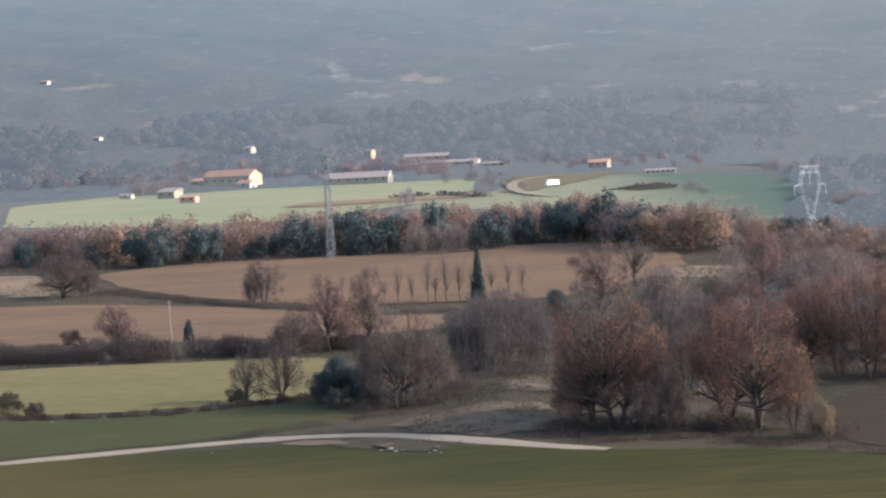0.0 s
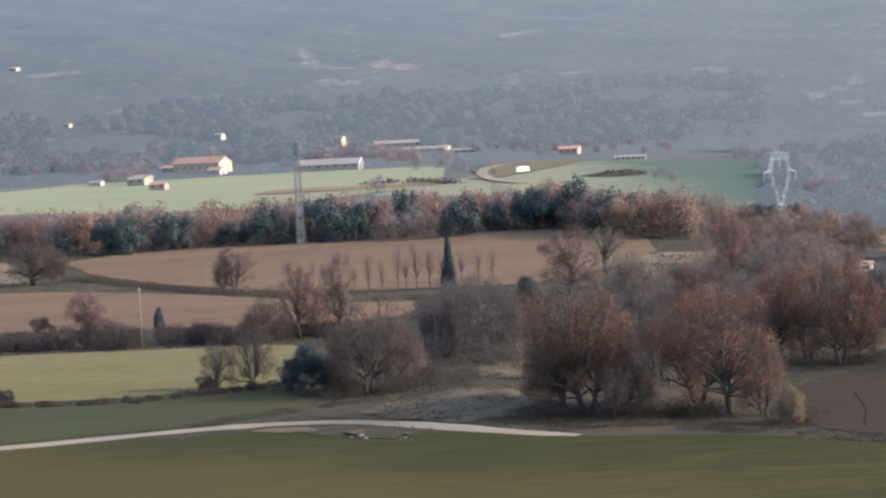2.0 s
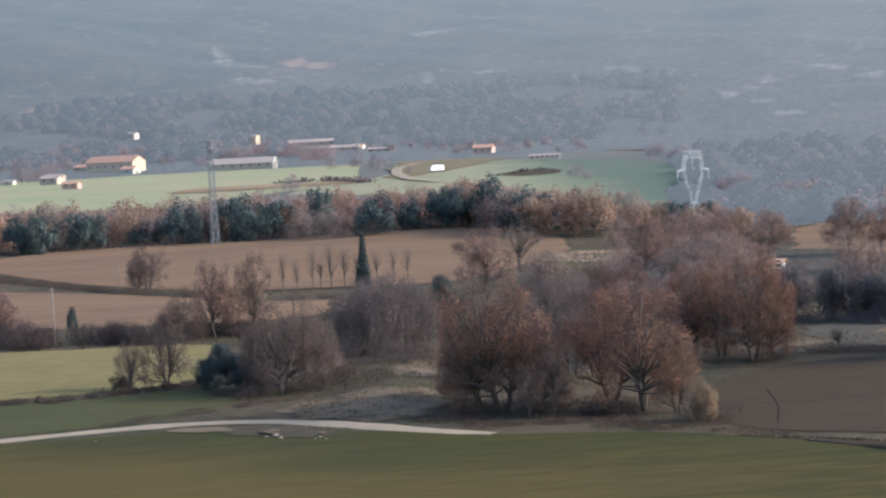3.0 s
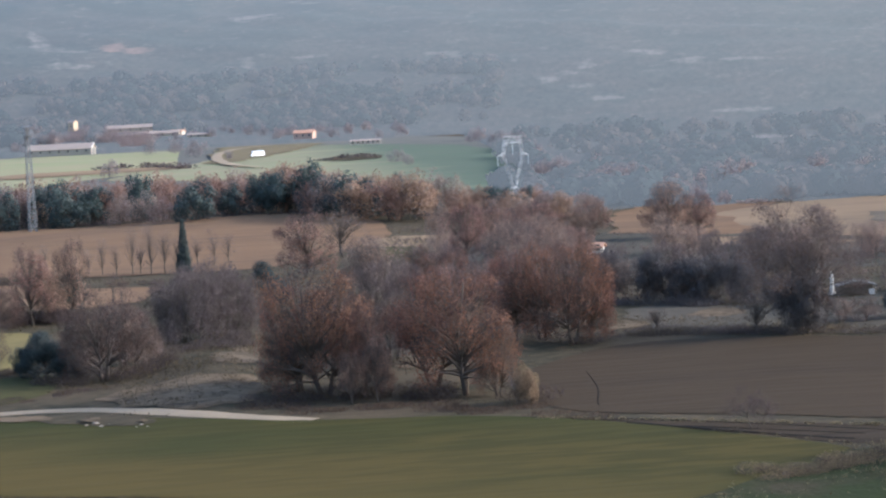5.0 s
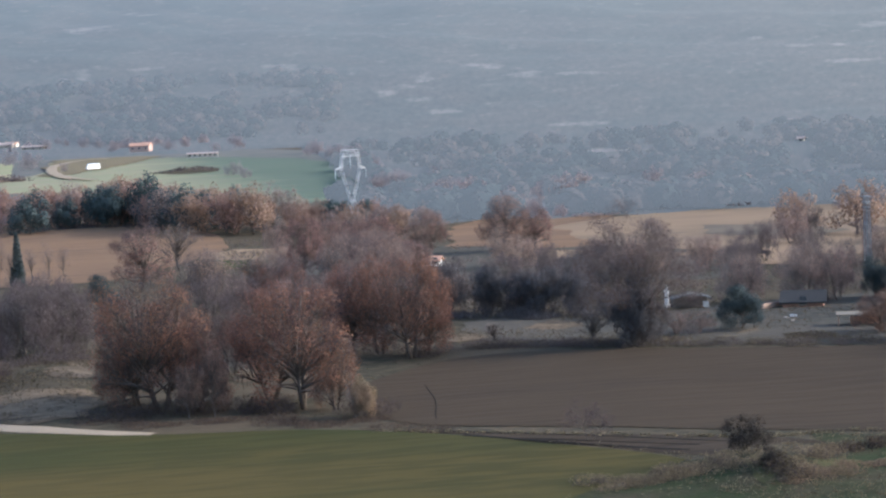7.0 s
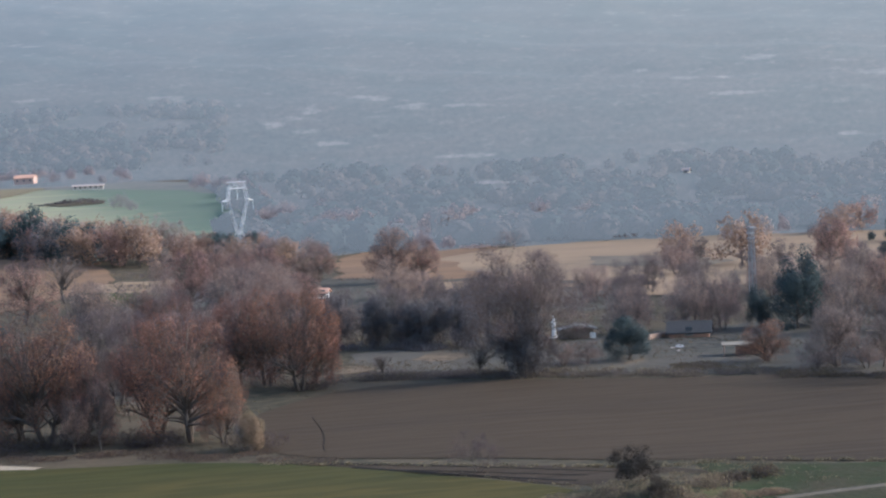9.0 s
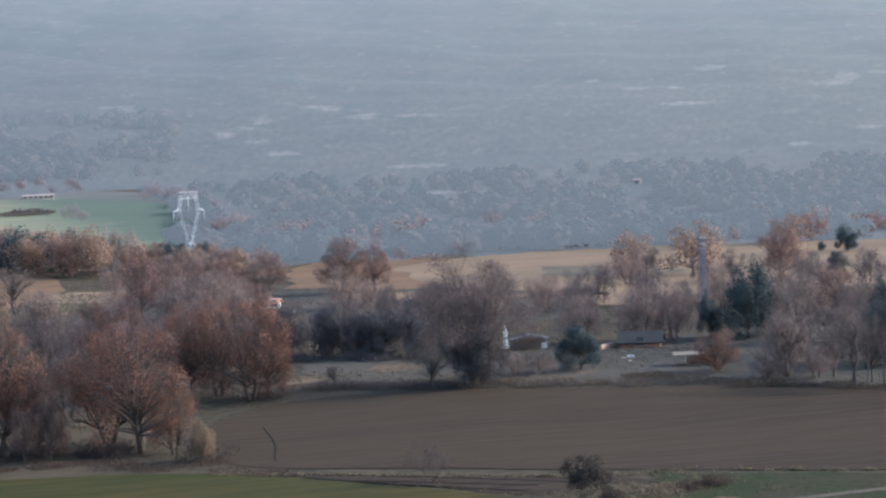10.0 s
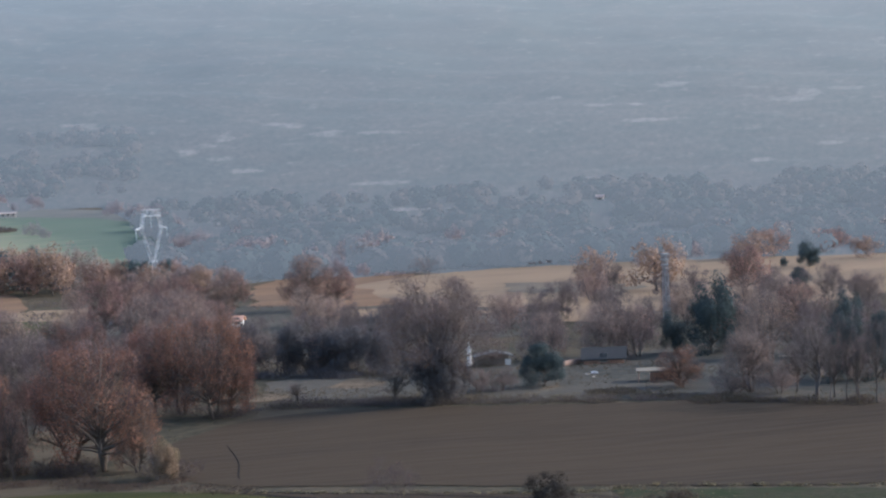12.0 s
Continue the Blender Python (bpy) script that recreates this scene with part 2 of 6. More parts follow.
GREY_TWIG = material("grey_twigs", ((0.1309, 0.1056, 0.1024), (0.111, 0.0938, 0.0947), (0.1554, 0.1207, 0.1135)), 0.3, 3.0, 0.95, vary=0.12, island=True, translucent=0.42)
FOOT_SCRUB = material("pale_scrub", ((0.125, 0.12, 0.105), (0.10, 0.10, 0.092), (0.155, 0.135, 0.115)), 0.012, 0.08, 0.95, contrast=0.25)
RUSSET_GRASS = material("russet_grass", ((0.09, 0.0612, 0.0446), (0.0684, 0.054, 0.0403), (0.1116, 0.0756, 0.054)), 0.15, 1.0, 0.9, vary=0.4, island=True, translucent=0.3)
PASTURE = material("grey_winter_pasture", ((0.0741, 0.0646, 0.0522), (0.0456, 0.0437, 0.0361), (0.095, 0.0817, 0.0655)), 0.05, 0.6, 0.95, 0.06, contrast=0.2)
# twig colour lightened to paint haze on trees farther back
MID_HAZE_TWIG = material("hazed_brown_twigs", ((0.2099, 0.1607, 0.145), (0.1819, 0.1458, 0.1368), (0.2377, 0.1779, 0.1548)), 0.3, 3.0, 0.95, vary=0.15, island=True, translucent=0.42)
VERGE = material("brown_green_verge", ((0.0317, 0.0396, 0.0173), (0.0533, 0.0432, 0.0274), (0.0288, 0.0331, 0.0173)), 0.12, 1.2, 0.95, 0.08, contrast=0.2)
TAN_GRASS = material("tan_dry_grass", ((0.204, 0.1515, 0.096), (0.1479, 0.1153, 0.0731), (0.2448, 0.1808, 0.1188)), 0.15, 1.0, 0.9, vary=0.35, island=True, translucent=0.3)
# grey-lilac of the distant haze, put into the farm trees' colour
FAR_HAZE_TWIG = material("hazed_grey_twigs", ((0.20, 0.185, 0.195), (0.17, 0.165, 0.175), (0.235, 0.205, 0.205)), 0.2, 1.0, 0.95, vary=0.2, island=True, translucent=0.4)
# leaf colour paled and cooled for haze over the middle distance
MID_LEAF = material("brown_oak_leaf", ((0.2619, 0.1809, 0.1476), (0.2094, 0.1552, 0.138), (0.2951, 0.198, 0.1599)), 0.25, 1.2, 0.8, vary=0.12, island=True, translucent=0.36)
BRUSH = material("mauve_brush", ((0.119, 0.0978, 0.0892), (0.136, 0.1088, 0.096), (0.102, 0.0867, 0.0833)), 0.15, 1.0, 0.9, vary=0.12, island=True, translucent=0.42)
EVERGREEN = material("holm_oak_leaf", ((0.062, 0.077, 0.079), (0.072, 0.087, 0.084), (0.055, 0.071, 0.075)), 0.3, 1.2, 0.85, vary=0.06, island=True, translucent=0.4)
SHRUB_LEAF = material("bramble_leaf", ((0.0754, 0.0615, 0.041), (0.1066, 0.0779, 0.0541), (0.0861, 0.0697, 0.0443)), 0.15, 1.0, 0.85, vary=0.5, island=True, translucent=0.35)
DRY_GRASS = material("dry_grass", ((0.15, 0.118, 0.076), (0.11, 0.093, 0.062), (0.18, 0.14, 0.093)), 0.1, 1.0, 0.9, vary=0.4, island=True, translucent=0.3)
STEEL = material("galvanised_steel", ((0.582, 0.5664, 0.5404), (0.5252, 0.5111, 0.5008), (0.6103, 0.5939, 0.5667)), 0.5, 4.0, 0.5, vary=0.12)
DULL_STEEL = material("dull_galvanised_steel", ((0.2203, 0.2233, 0.2264), (0.1714, 0.1744, 0.1836), (0.257, 0.257, 0.257)), 0.5, 4.0, 0.5, vary=0.12)
# one dark tone for the drain, ditch and furrow strips
DITCH_SOIL = material("dark_ditch_soil", ((0.022, 0.018, 0.015), (0.016, 0.014, 0.012), (0.03, 0.024, 0.018)), 0.2, 2.0, 0.9)
POLE_WOOD = material("weathered_pole", ((0.21, 0.175, 0.145), (0.16, 0.135, 0.115), (0.26, 0.22, 0.19)), 0.5, 5.0, 0.9)
PORCELAIN = material("insulator_glass", ((0.45, 0.5, 0.5), (0.4, 0.45, 0.45), (0.5, 0.5, 0.5)), 1.0, 8.0, 0.25)


# ---- terrain ----
RINGS = (0, 3, 70, 110, 150, 165, 660, 720, 860, 1300, 1450, 1700, 2100, 2700, 3400, 4700, 4900)
LEVELS = (30.4, 30.2, 15.5, 6.2, 0.6, 0, 0, 0.5, 4.5, 9.5, 12, 24, 62, 150, 265, 480, 485)


def height(x, y):
    """The ground's height in metres; works on arrays."""
    d = np.hypot(x, y)
    a = np.degrees(np.arctan2(x, y))
    z = np.interp(d, RINGS, LEVELS)
    near = np.clip((d - 150) / 60, 0, 1)
    z = z + near * (0.30 * np.sin(x / 31 + 1.3) * np.sin(y / 27 + 0.4) + 0.12 * np.sin(x / 11) * np.sin(y / 14 + 2))
    z = z + 2.4 * np.exp(-((a - 4) / 6) ** 2 - ((d - 600) / 50) ** 2)
    z = z + 1.8 * np.exp(-((a - 1.5) / 1.6) ** 2 - ((d - 268) / 22) ** 2)
    z = z + 1.2 * np.exp(-((a - 19.5) / 1.7) ** 2 - ((d - 186) / 8) ** 2)
    folds = np.sin(x / 61 + 1.7 * np.sin(y / 173)) * np.sin(y / 120 + x / 210) + 0.6 * np.sin(x / 27 + y / 83 + 2) * np.sin(y / 49)
    z = z + folds * np.clip((d - 1800) / 500, 0, 1) * 4.0
    hill = np.clip((d - 1450) / 900, 0, 1)
    z = z + hill * (9 * np.sin(x / 260 + y / 700) * np.sin(y / 390 - x / 900 + 1) + 4 * np.sin(x / 97 + 2) * np.sin(y / 140 + x / 300))
    return z


def mesh_object(name, verts, faces, mats, parent=None, smooth=False):
    me = bpy.data.meshes.new(name)
    me.from_pydata([tuple(map(float, v)) for v in verts], [], [tuple(map(int, f)) for f in faces])
    for m in mats if isinstance(mats, (list, tuple)) else [mats]:
        me.materials.append(m)
    if smooth:
        me.polygons.foreach_set("use_smooth", [True] * len(me.polygons))
    ob = new(name, me)
    ob.parent = parent
    return ob


def build_ground():
    fine = np.arange(-15, 33, 0.3)
    coarse = np.arange(33, 345, 6.0)
    az = np.radians(np.concatenate([fine, coarse]))
    rings = [0.6]
    while rings[-1] < 4850:
        d = rings[-1]
        rings.append(d * (1.12 if d < 140 else 1.012 if d < 760 else 1.018))
    rings = np.array(rings)
    a, d = np.meshgrid(az, rings)
    x, y = np.sin(a) * d, np.cos(a) * d
    z = height(x, y) - 15 * np.clip((d - 1480) / 150, 0, 1)
    n = len(az)
    verts = np.stack([x, y, z], -1).reshape(-1, 3)
    i, j = np.meshgrid(np.arange(len(rings) - 1), np.arange(n), indexing="ij")
    i, j = i.ravel(), j.ravel()
    k = (j + 1) % n
    faces = np.stack([i * n + j, i * n + k, (i + 1) * n + k, (i + 1) * n + j], 1)[:, ::-1]
    verts = np.vstack([verts, [[0, 0, float(height(np.array(0.0), np.array(0.0)))]]])
    faces = faces.tolist() + [(len(verts) - 1, q, (q + 1) % n) for q in range(n)]
    tagged(mesh_object("ground", verts, faces, EARTH, smooth=True), "rough winter pasture across a wide valley", "ground", kind="structure")


def wood_cover(bearing, rise):
    """How wooded the far slope is at a bearing and a rise in degrees: above 0 stand woods."""
    u, w = bearing, rise
    cover = np.sin(u * 1.15 + 1.9 * np.sin(w * 1.7 + 0.4 * u)) * np.sin(w * 4.1 + u * 0.55) + 0.55 * np.sin(u * 2.9 + w * 3 + 1) * np.sin(w * 8.3 - u * 0.9)
    return cover + 0.3 * np.sin(u * 6.7 + 2 * w) * np.sin(w * 15 + u) - 0.02


# bare patches of the hillside: bearing and distance, half width in degrees, half depth in metres, kind (1 limestone, 2 red clay)
BARE_WEST = (
    (-2.55, 2489, 0.17, 52, 1),
    (-2.39, 2410, 0.29, 55, 1),
    (-2.15, 2330, 0.43, 44, 1),
    (-1.62, 2299, 0.5, 24, 1),
    (-0.62, 2325, 0.37, 32, 2),
    (-0.01, 2298, 0.49, 27, 2),
    (-10.18, 1902, 0.4, 68, 1),
    (-9.56, 1860, 0.29, 52, 1),
    (-9.92, 1779, 0.26, 25, 1),
    (-9.1, 1810, 0.23, 26, 1),
    (-9.47, 1997, 0.26, 24, 2),
    (-7.52, 2162, 0.29, 18, 1),
    (-6.94, 2019, 0.57, 45, 2),
    (-3.65, 1719, 0.69, 44, 1),
    (-8.77, 2348, 0.86, 15, 2),
    (-1.72, 2149, 0.86, 28, 1),
    (-6.08, 1641, 0.57, 50, 2),
    (-9.45, 1680, 0.57, 33, 2),
)
BARE_MIDDLE = (
    (2.99, 2593, 0.6, 50, 1),
    (3.94, 2789, 0.34, 19, 1),
    (4.5, 2734, 0.37, 17, 1),
    (4.29, 2163, 0.63, 16, 1),
    (2.75, 2140, 0.24, 43, 1),
    (2.28, 2101, 0.17, 36, 1),
    (7.55, 2123, 0.86, 14, 1),
    (10.3, 1822, 0.37, 32, 1),
    (10.81, 1859, 0.37, 28, 1),
    (11.28, 1899, 0.32, 23, 1),
    (11.08, 1754, 0.37, 22, 1),
    (11.78, 1613, 0.57, 26, 1),
    (12.98, 1983, 0.52, 24, 1),
    (13.82, 1896, 0.49, 20, 1),
    (15.03, 1869, 0.63, 14, 1),
    (14.9, 1374, 0.75, 43, 1),
    (15.73, 942, 0.95, 22, 1),
    (15.71, 830, 0.43, 14, 1),
)
BARE_EAST = (
    (12.67, 2020, 0.49, 26, 1),
    (13.79, 1887, 0.54, 24, 1),
    (15.44, 1866, 0.49, 18, 1),
    (15.37, 1375, 0.57, 50, 1),
    (19.63, 2166, 0.23, 17, 1),
    (20.76, 2052, 0.43, 25, 1),
    (21.68, 2047, 0.2, 30, 1),
    (22.62, 2196, 0.43, 25, 1),
    (25.56, 2019, 0.63, 34, 1),
    (26.01, 2075, 0.34, 48, 1),
    (24.59, 2127, 0.34, 12, 1),
    (26.96, 2105, 0.72, 15, 1),
    (25.48, 1159, 0.4, 38, 1),
    (26.76, 1083, 0.49, 43, 1),
    (24.79, 1457, 0.4, 30, 1),
    (26.49, 1592, 0.43, 23, 1),
    (22.02, 1870, 0.86, 20, 1),
    (20.52, 1252, 0.57, 52, 1),
)


def build_hillside():
    """The far side of the valley, one backdrop with the relief of its scrub and low woods."""
    rnd = np.random.default_rng(5)
    az = np.radians(np.arange(-13.5, 31.5, 0.1))
    rings = 560 * np.exp(np.arange(0, math.log(4800 / 560), 0.008))
    a, d = np.meshgrid(az, rings)
    deg = np.degrees(a)
    x, y = np.sin(a) * d, np.cos(a) * d
    foot = 1225 - 655 * np.clip((deg - 8) / 2.2, 0, 1) + 6 * np.sin(deg * 2.1)
    tops = np.abs(rnd.normal(0, 1, x.shape))
    tops = (tops + 0.8 * np.roll(tops, 1, 1) + 0.5 * np.roll(tops, 2, 1)) / 1.6
    woods = np.zeros_like(x)
    for scale, turn in ((230.0, 0.3), (120.0, 1.9), (61.0, 4.1), (29.0, 2.2)):
        woods += np.sin((x * math.cos(turn) + y * math.sin(turn)) / scale + 1.5 * np.sin(y / scale / 1.7 + turn)) * np.sin((y * math.cos(turn) - x * math.sin(turn)) / scale / 0.8 + turn)
    woods = np.clip(0.55 + woods * 0.6, 0.05, 1.2) * np.clip((d - foot - 10) / 60, 0, 1)
    z = height(x, y) + np.clip((d - foot) / 40, -1, 1) + woods * tops * 0.1 * np.clip((d - 1400) / 400, 0, 1)
    n = len(az)
    i, j = np.meshgrid(np.arange(len(rings) - 1), np.arange(n - 1), indexing="ij")
    keep = (d > foot - 20)[:-1, :-1].ravel()
    stone, clay = np.zeros(x.shape), np.zeros(x.shape)
    for b, r, wide, deep, what in BARE_WEST + BARE_MIDDLE + BARE_EAST:
        lump = ((deg - b) / wide) ** 2 + ((d - r) / deep) ** 2
        soft = np.clip(1.25 - lump, 0, 1)
        if what == 1:
            stone = np.maximum(stone, soft)
        else:
            clay = np.maximum(clay, soft)
    low = np.clip(1.35 - z / 130, 0.12, 1)
    wooded = np.clip(0.5 + 1.6 * wood_cover(deg, np.degrees((z - EYE) / d)), 0, 1)
    i, j = i.ravel()[keep], j.ravel()[keep]
    faces = np.stack([(i + 1) * n + j, (i + 1) * n + j + 1, i * n + j + 1, i * n + j], 1)
    used = np.unique(faces)
    back = np.zeros(x.size, int)
    back[used] = np.arange(len(used))
    me = bpy.data.meshes.new("backdrop")
    me.from_pydata(np.stack([x, y, z], -1).reshape(-1, 3)[used].tolist(), [], back[faces].tolist())
    me.materials.append(HILL)
    for name, values in (("limestone", stone), ("clay", clay), ("foot", low), ("wooded", wooded)):
        me.attributes.new(name, "FLOAT", "POINT").data.foreach_set("value", values.ravel()[used].astype(float))
    # texture coordinates scaled so that patches look even from the camera
    along = np.stack([a * 1000, z * 0.6 + d * 0.02], -1).reshape(-1, 2)[faces.ravel()]
    me.uv_layers.new(name="along_the_slope").data.foreach_set("uv", along.ravel())
    me.polygons.foreach_set("use_smooth", [True] * len(faces))
    tagged(new("backdrop", me), "hazy blue-grey hillside covered with scrub and low woods", "hillside", kind="structure")


build_ground()
build_hillside()

from mathutils.geometry import delaunay_2d_cdt


def smooth_outline(corners, step, rough, seed):
    """A closed outline through the corners, with points every step metres and an uneven edge."""
    rnd = np.random.default_rng(seed)
    out = []
    c = [np.array(p, float) for p in corners]
    for k in range(len(c)):
        p, q = c[k], c[(k + 1) % len(c)]
        m = max(1, int(np.linalg.norm(q - p) / step))
        for s in range(m):
            out.append(p + (q - p) * s / m)
    out = np.array(out)
    for _ in range(2):
        out = (np.roll(out, 1, 0) + 2 * out + np.roll(out, -1, 0)) / 4
    wob = rnd.normal(0, rough, out.shape)
    wob = (np.roll(wob, 1, 0) + wob + np.roll(wob, -1, 0)) / 3
    return out + wob


FIELD_RINGS = []


def sheet(name, corners, mat, label, category="field", step=4.0, lift=0.07, rough=0.5, seed=1, kind="structure"):
    """A piece of land that lies on the ground inside the corners (x, y in metres)."""
    ring = smooth_outline(corners, step, rough, seed)
    if category == "field":
        FIELD_RINGS.append(ring.tolist())
    lo, hi = ring.min(0), ring.max(0)
    gx, gy = np.meshgrid(np.arange(lo[0], hi[0], step), np.arange(lo[1], hi[1], step))
    inner = np.stack([gx.ravel(), gy.ravel()], 1)
    m = len(ring)
    pts = [Vector(p) for p in np.vstack([ring, inner]).tolist()]
    got = delaunay_2d_cdt(pts, [(k, (k + 1) % m) for k in range(m)], [list(range(m))], 1, 1e-4)
    v = np.array([(p.x, p.y) for p in got[0]])
    z = height(v[:, 0], v[:, 1]) + lift
    ob = mesh_object(name, np.column_stack([v, z]), got[2], mat, smooth=True)
    flip = [p for p in ob.data.polygons if p.normal.z < 0]
    if len(flip) > len(ob.data.polygons) / 2:
        ob.data.flip_normals()
    return tagged(ob, label, category, kind=kind)


def strip(name, line, width, mat, label, category, lift=0.1, step=3.0, rough=0.25, seed=3):
    """A road or track of that width along a line of corners."""
    c = [np.array(p, float) for p in line]
    pts = []
    for p, q in zip(c, c[1:]):
        m = max(1, int(np.linalg.norm(q - p) / step))
        pts += [p + (q - p) * s / m for s in range(m)]
    pts = np.array(pts + [c[-1]])
    for _ in range(6):
        pts[1:-1] = (pts[:-2] + 2 * pts[1:-1] + pts[2:]) / 4
    t = np.gradient(pts, axis=0)
    t /= np.linalg.norm(t, axis=1)[:, None]
    nrm = np.stack([-t[:, 1], t[:, 0]], 1)
    rnd = np.random.default_rng(seed)
    across = np.linspace(-0.5, 0.5, 5)
    FIELD_RINGS.append(np.vstack([pts + nrm * width * 0.6, (pts - nrm * width * 0.6)[::-1]]).tolist())
    verts, faces = [], []
    for k, (p, q) in enumerate(zip(pts, nrm)):
        w = width * (1 + rnd.normal(0, rough) * 0.4) * min(1.0, 0.35 + (len(pts) - k) / len(pts) * 3.5)
        for a in across:
            e = p + q * w * a
            verts.append((e[0], e[1], float(height(e[0], e[1])) + lift + 0.05 * (0.25 - a * a) + (0.0 if abs(a) < 0.4 else -0.05)))
    for k in range(len(pts) - 1):
        for a in range(4):
            faces.append((k * 5 + a + 1, k * 5 + a, k * 5 + 5 + a, k * 5 + 6 + a))
    return tagged(mesh_object(name, verts, faces, mat, smooth=True), label, category, kind="structure")


sheet("near_field", [(-46.3, 207.3), (-51.3, 236.5), (-37.1, 236.9), (-24.2, 239.4), (-14.6, 240.2), (-2.5, 234.1), (15.7, 221.5), (27.5, 220.1), (34.4, 216.3), (42.0, 207.1), (51.5, 195.6), (59.9, 183.2), (57.5, 177.5), (51.4, 178.6), (45.7, 173.4), (39.7, 164.4)], NEAR_GRASS, "wide olive-green field of short winter crop", "field", seed=1)
sheet("strip_field", [(-59.3, 274.9), (-46.6, 273.6), (-34.2, 272.9), (-20.9, 279.6), (-11.8, 283.1), (-12.0, 262.0), (-19.0, 250.8), (-29.0, 246.0), (-41.0, 241.6), (-54.0, 238.0)], STRIP_GRASS, "dark green strip of sprouting grain beside the track", "field", seed=2)
sheet("olive_field", [(-73.7, 344.0), (-50.6, 339.7), (-33.4, 338.1), (-17.6, 337.1), (-17.1, 287.4), (-27.5, 282.0), (-41.7, 277.7), (-60.1, 278.6)], OLIVE_GRASS, "yellowish green meadow between two hedges", "field", seed=3)
sheet("lower_plough", [(-103.5, 487.1), (-80.4, 480.0), (-56.9, 464.6), (-29.5, 436.6), (-15.5, 411.8), (3.0, 403.8), (-2.9, 367.6), (-21.4, 367.3), (-57.0, 384.0), (-83.1, 389.1)], PLOUGH, "bare brown ploughed field below the rise", "field", step=5.0, lift=0.1, seed=4)
sheet("upper_plough", [(-92.8, 597.2), (-75.9, 625.6), (-44.9, 630.1), (-5.3, 613.8), (32.3, 597.0), (48.9, 580.6), (57.2, 550.1), (55.4, 509.6), (38.8, 465.9), (20.7, 432.6), (-9.8, 439.6), (-33.0, 456.0), (-58.0, 494.8), (-77.6, 541.9)], PLOUGH, "bare brown ploughed field on a low rise", "field", step=5.0, lift=0.12, seed=5)
sheet("right_plough", [(38.8, 241.8), (43.1, 255.6), (54.9, 270.3), (65.6, 270.5), (78.2, 264.1), (89.4, 254.8), (107.6, 249.6), (124.2, 232.8), (95.6, 179.9), (76.9, 192.1), (63.4, 201.0), (48.2, 209.5), (37.8, 218.5)], DARK_PLOUGH, "wide dark grey-brown ploughed field", "field", seed=6)
sheet("straw_field", [(135.9, 527.0), (168.4, 549.1), (197.1, 543.8), (228.6, 526.3), (270.1, 503.5), (200.1, 373.6), (174.9, 378.0), (153.8, 380.7), (142.0, 408.7), (121.9, 463.8)], STRAW, "pale straw-coloured stubble field below the hill", "field", step=6.0, lift=0.12, rough=4.0, seed=7)
sheet("far_green_a", [(-170.6, 879.3), (-215.4, 1135.0), (-174.8, 1209.5), (-128.9, 1204.3), (-98.1, 1234.8), (-67.5, 1239.1), (-23.5, 1207.4), (18.6, 1194.7), (13.4, 947.0), (-30.6, 871.2), (-58.0, 824.7), (-100.2, 832.7)], FAR_GREEN, "sunlit green wheat field before the farm", "field", step=9.0, lift=0.3, seed=8)
sheet("far_green_b", [(-17.5, 869.9), (17.5, 987.2), (32.8, 1038.0), (36.0, 1177.1), (76.3, 1162.4), (117.2, 1109.9), (145.5, 1053.9), (150.5, 960.9), (141.9, 810.7), (132.5, 727.0), (106.3, 627.3), (78.1, 746.5), (44.7, 815.0)], SHADED_GREEN, "green wheat field with painted shade darkening it below the hill", "field", step=9.0, lift=0.3, seed=9)
sheet("foot_pasture", [(-188.5, 865.1), (-306.4, 1413.1), (-203.0, 1407.4), (-76.8, 1417.4), (41.5, 1348.1), (133.9, 1265.6), (176.5, 1133.8), (166.2, 851.0), (129.5, 665.5), (76.2, 729.0), (3.9, 813.9), (-76.0, 795.7)], FOOT_SCRUB, "pale scrubby pasture below the hill", "pasture", step=10.0, lift=0.12, rough=2.0, seed=10)
sheet("camp_pasture", [(66.6, 316.0), (87.9, 302.4), (107.6, 310.9), (125.5, 311.2), (153.1, 331.2), (169.1, 316.1), (123.2, 231.0), (107.2, 248.6), (95.7, 256.2), (83.4, 262.8), (59.2, 281.9)], PASTURE, "grey winter pasture round the camp", "pasture", step=5.0, lift=0.06, rough=2.5, seed=11)
sheet("wood_pasture", [(45.2, 424.3), (64.6, 453.9), (84.4, 472.8), (109.4, 474.2), (131.0, 461.7), (157.4, 445.2), (124.7, 353.5), (101.9, 360.5), (72.9, 358.4), (53.2, 351.3)], PASTURE, "grey winter pasture between the trees", "pasture", step=6.0, lift=0.06, rough=3.0, seed=12)
sheet("near_verge", [(29.7, 140.8), (36.4, 159.7), (47.1, 176.7), (55.5, 182.2), (62.7, 179.7), (71.6, 180.9), (72.0, 193.9), (94.5, 177.7), (75.0, 141.6), (53.1, 155.6)], VERGE, "rough brown-green verge beside the ploughed field", "pasture", step=2.0, lift=0.05, rough=0.8, seed=13)
strip("track", [(-51.1, 235.3), (-47.8, 236.8), (-41.0, 238.7), (-32.8, 240.9), (-27.7, 244.2), (-19.9, 246.1), (-13.7, 247.0), (-7.5, 245.5), (-2.5, 239.7), (3.4, 232.4), (9.0, 227.7), (15.5, 223.1)], 3.5, GRAVEL, "pale gravel farm track across the fields", "road")
sheet("bank_a", [(-7.0, 253.7), (-2.6, 258.7), (4.0, 257.6), (10.5, 257.5), (12.6, 249.4), (9.5, 238.7), (3.5, 236.0), (-2.5, 242.5)], SAND, "bare sandy bank with thin dry grass", "bank", step=1.5, lift=0.09, rough=1.2, seed=15)
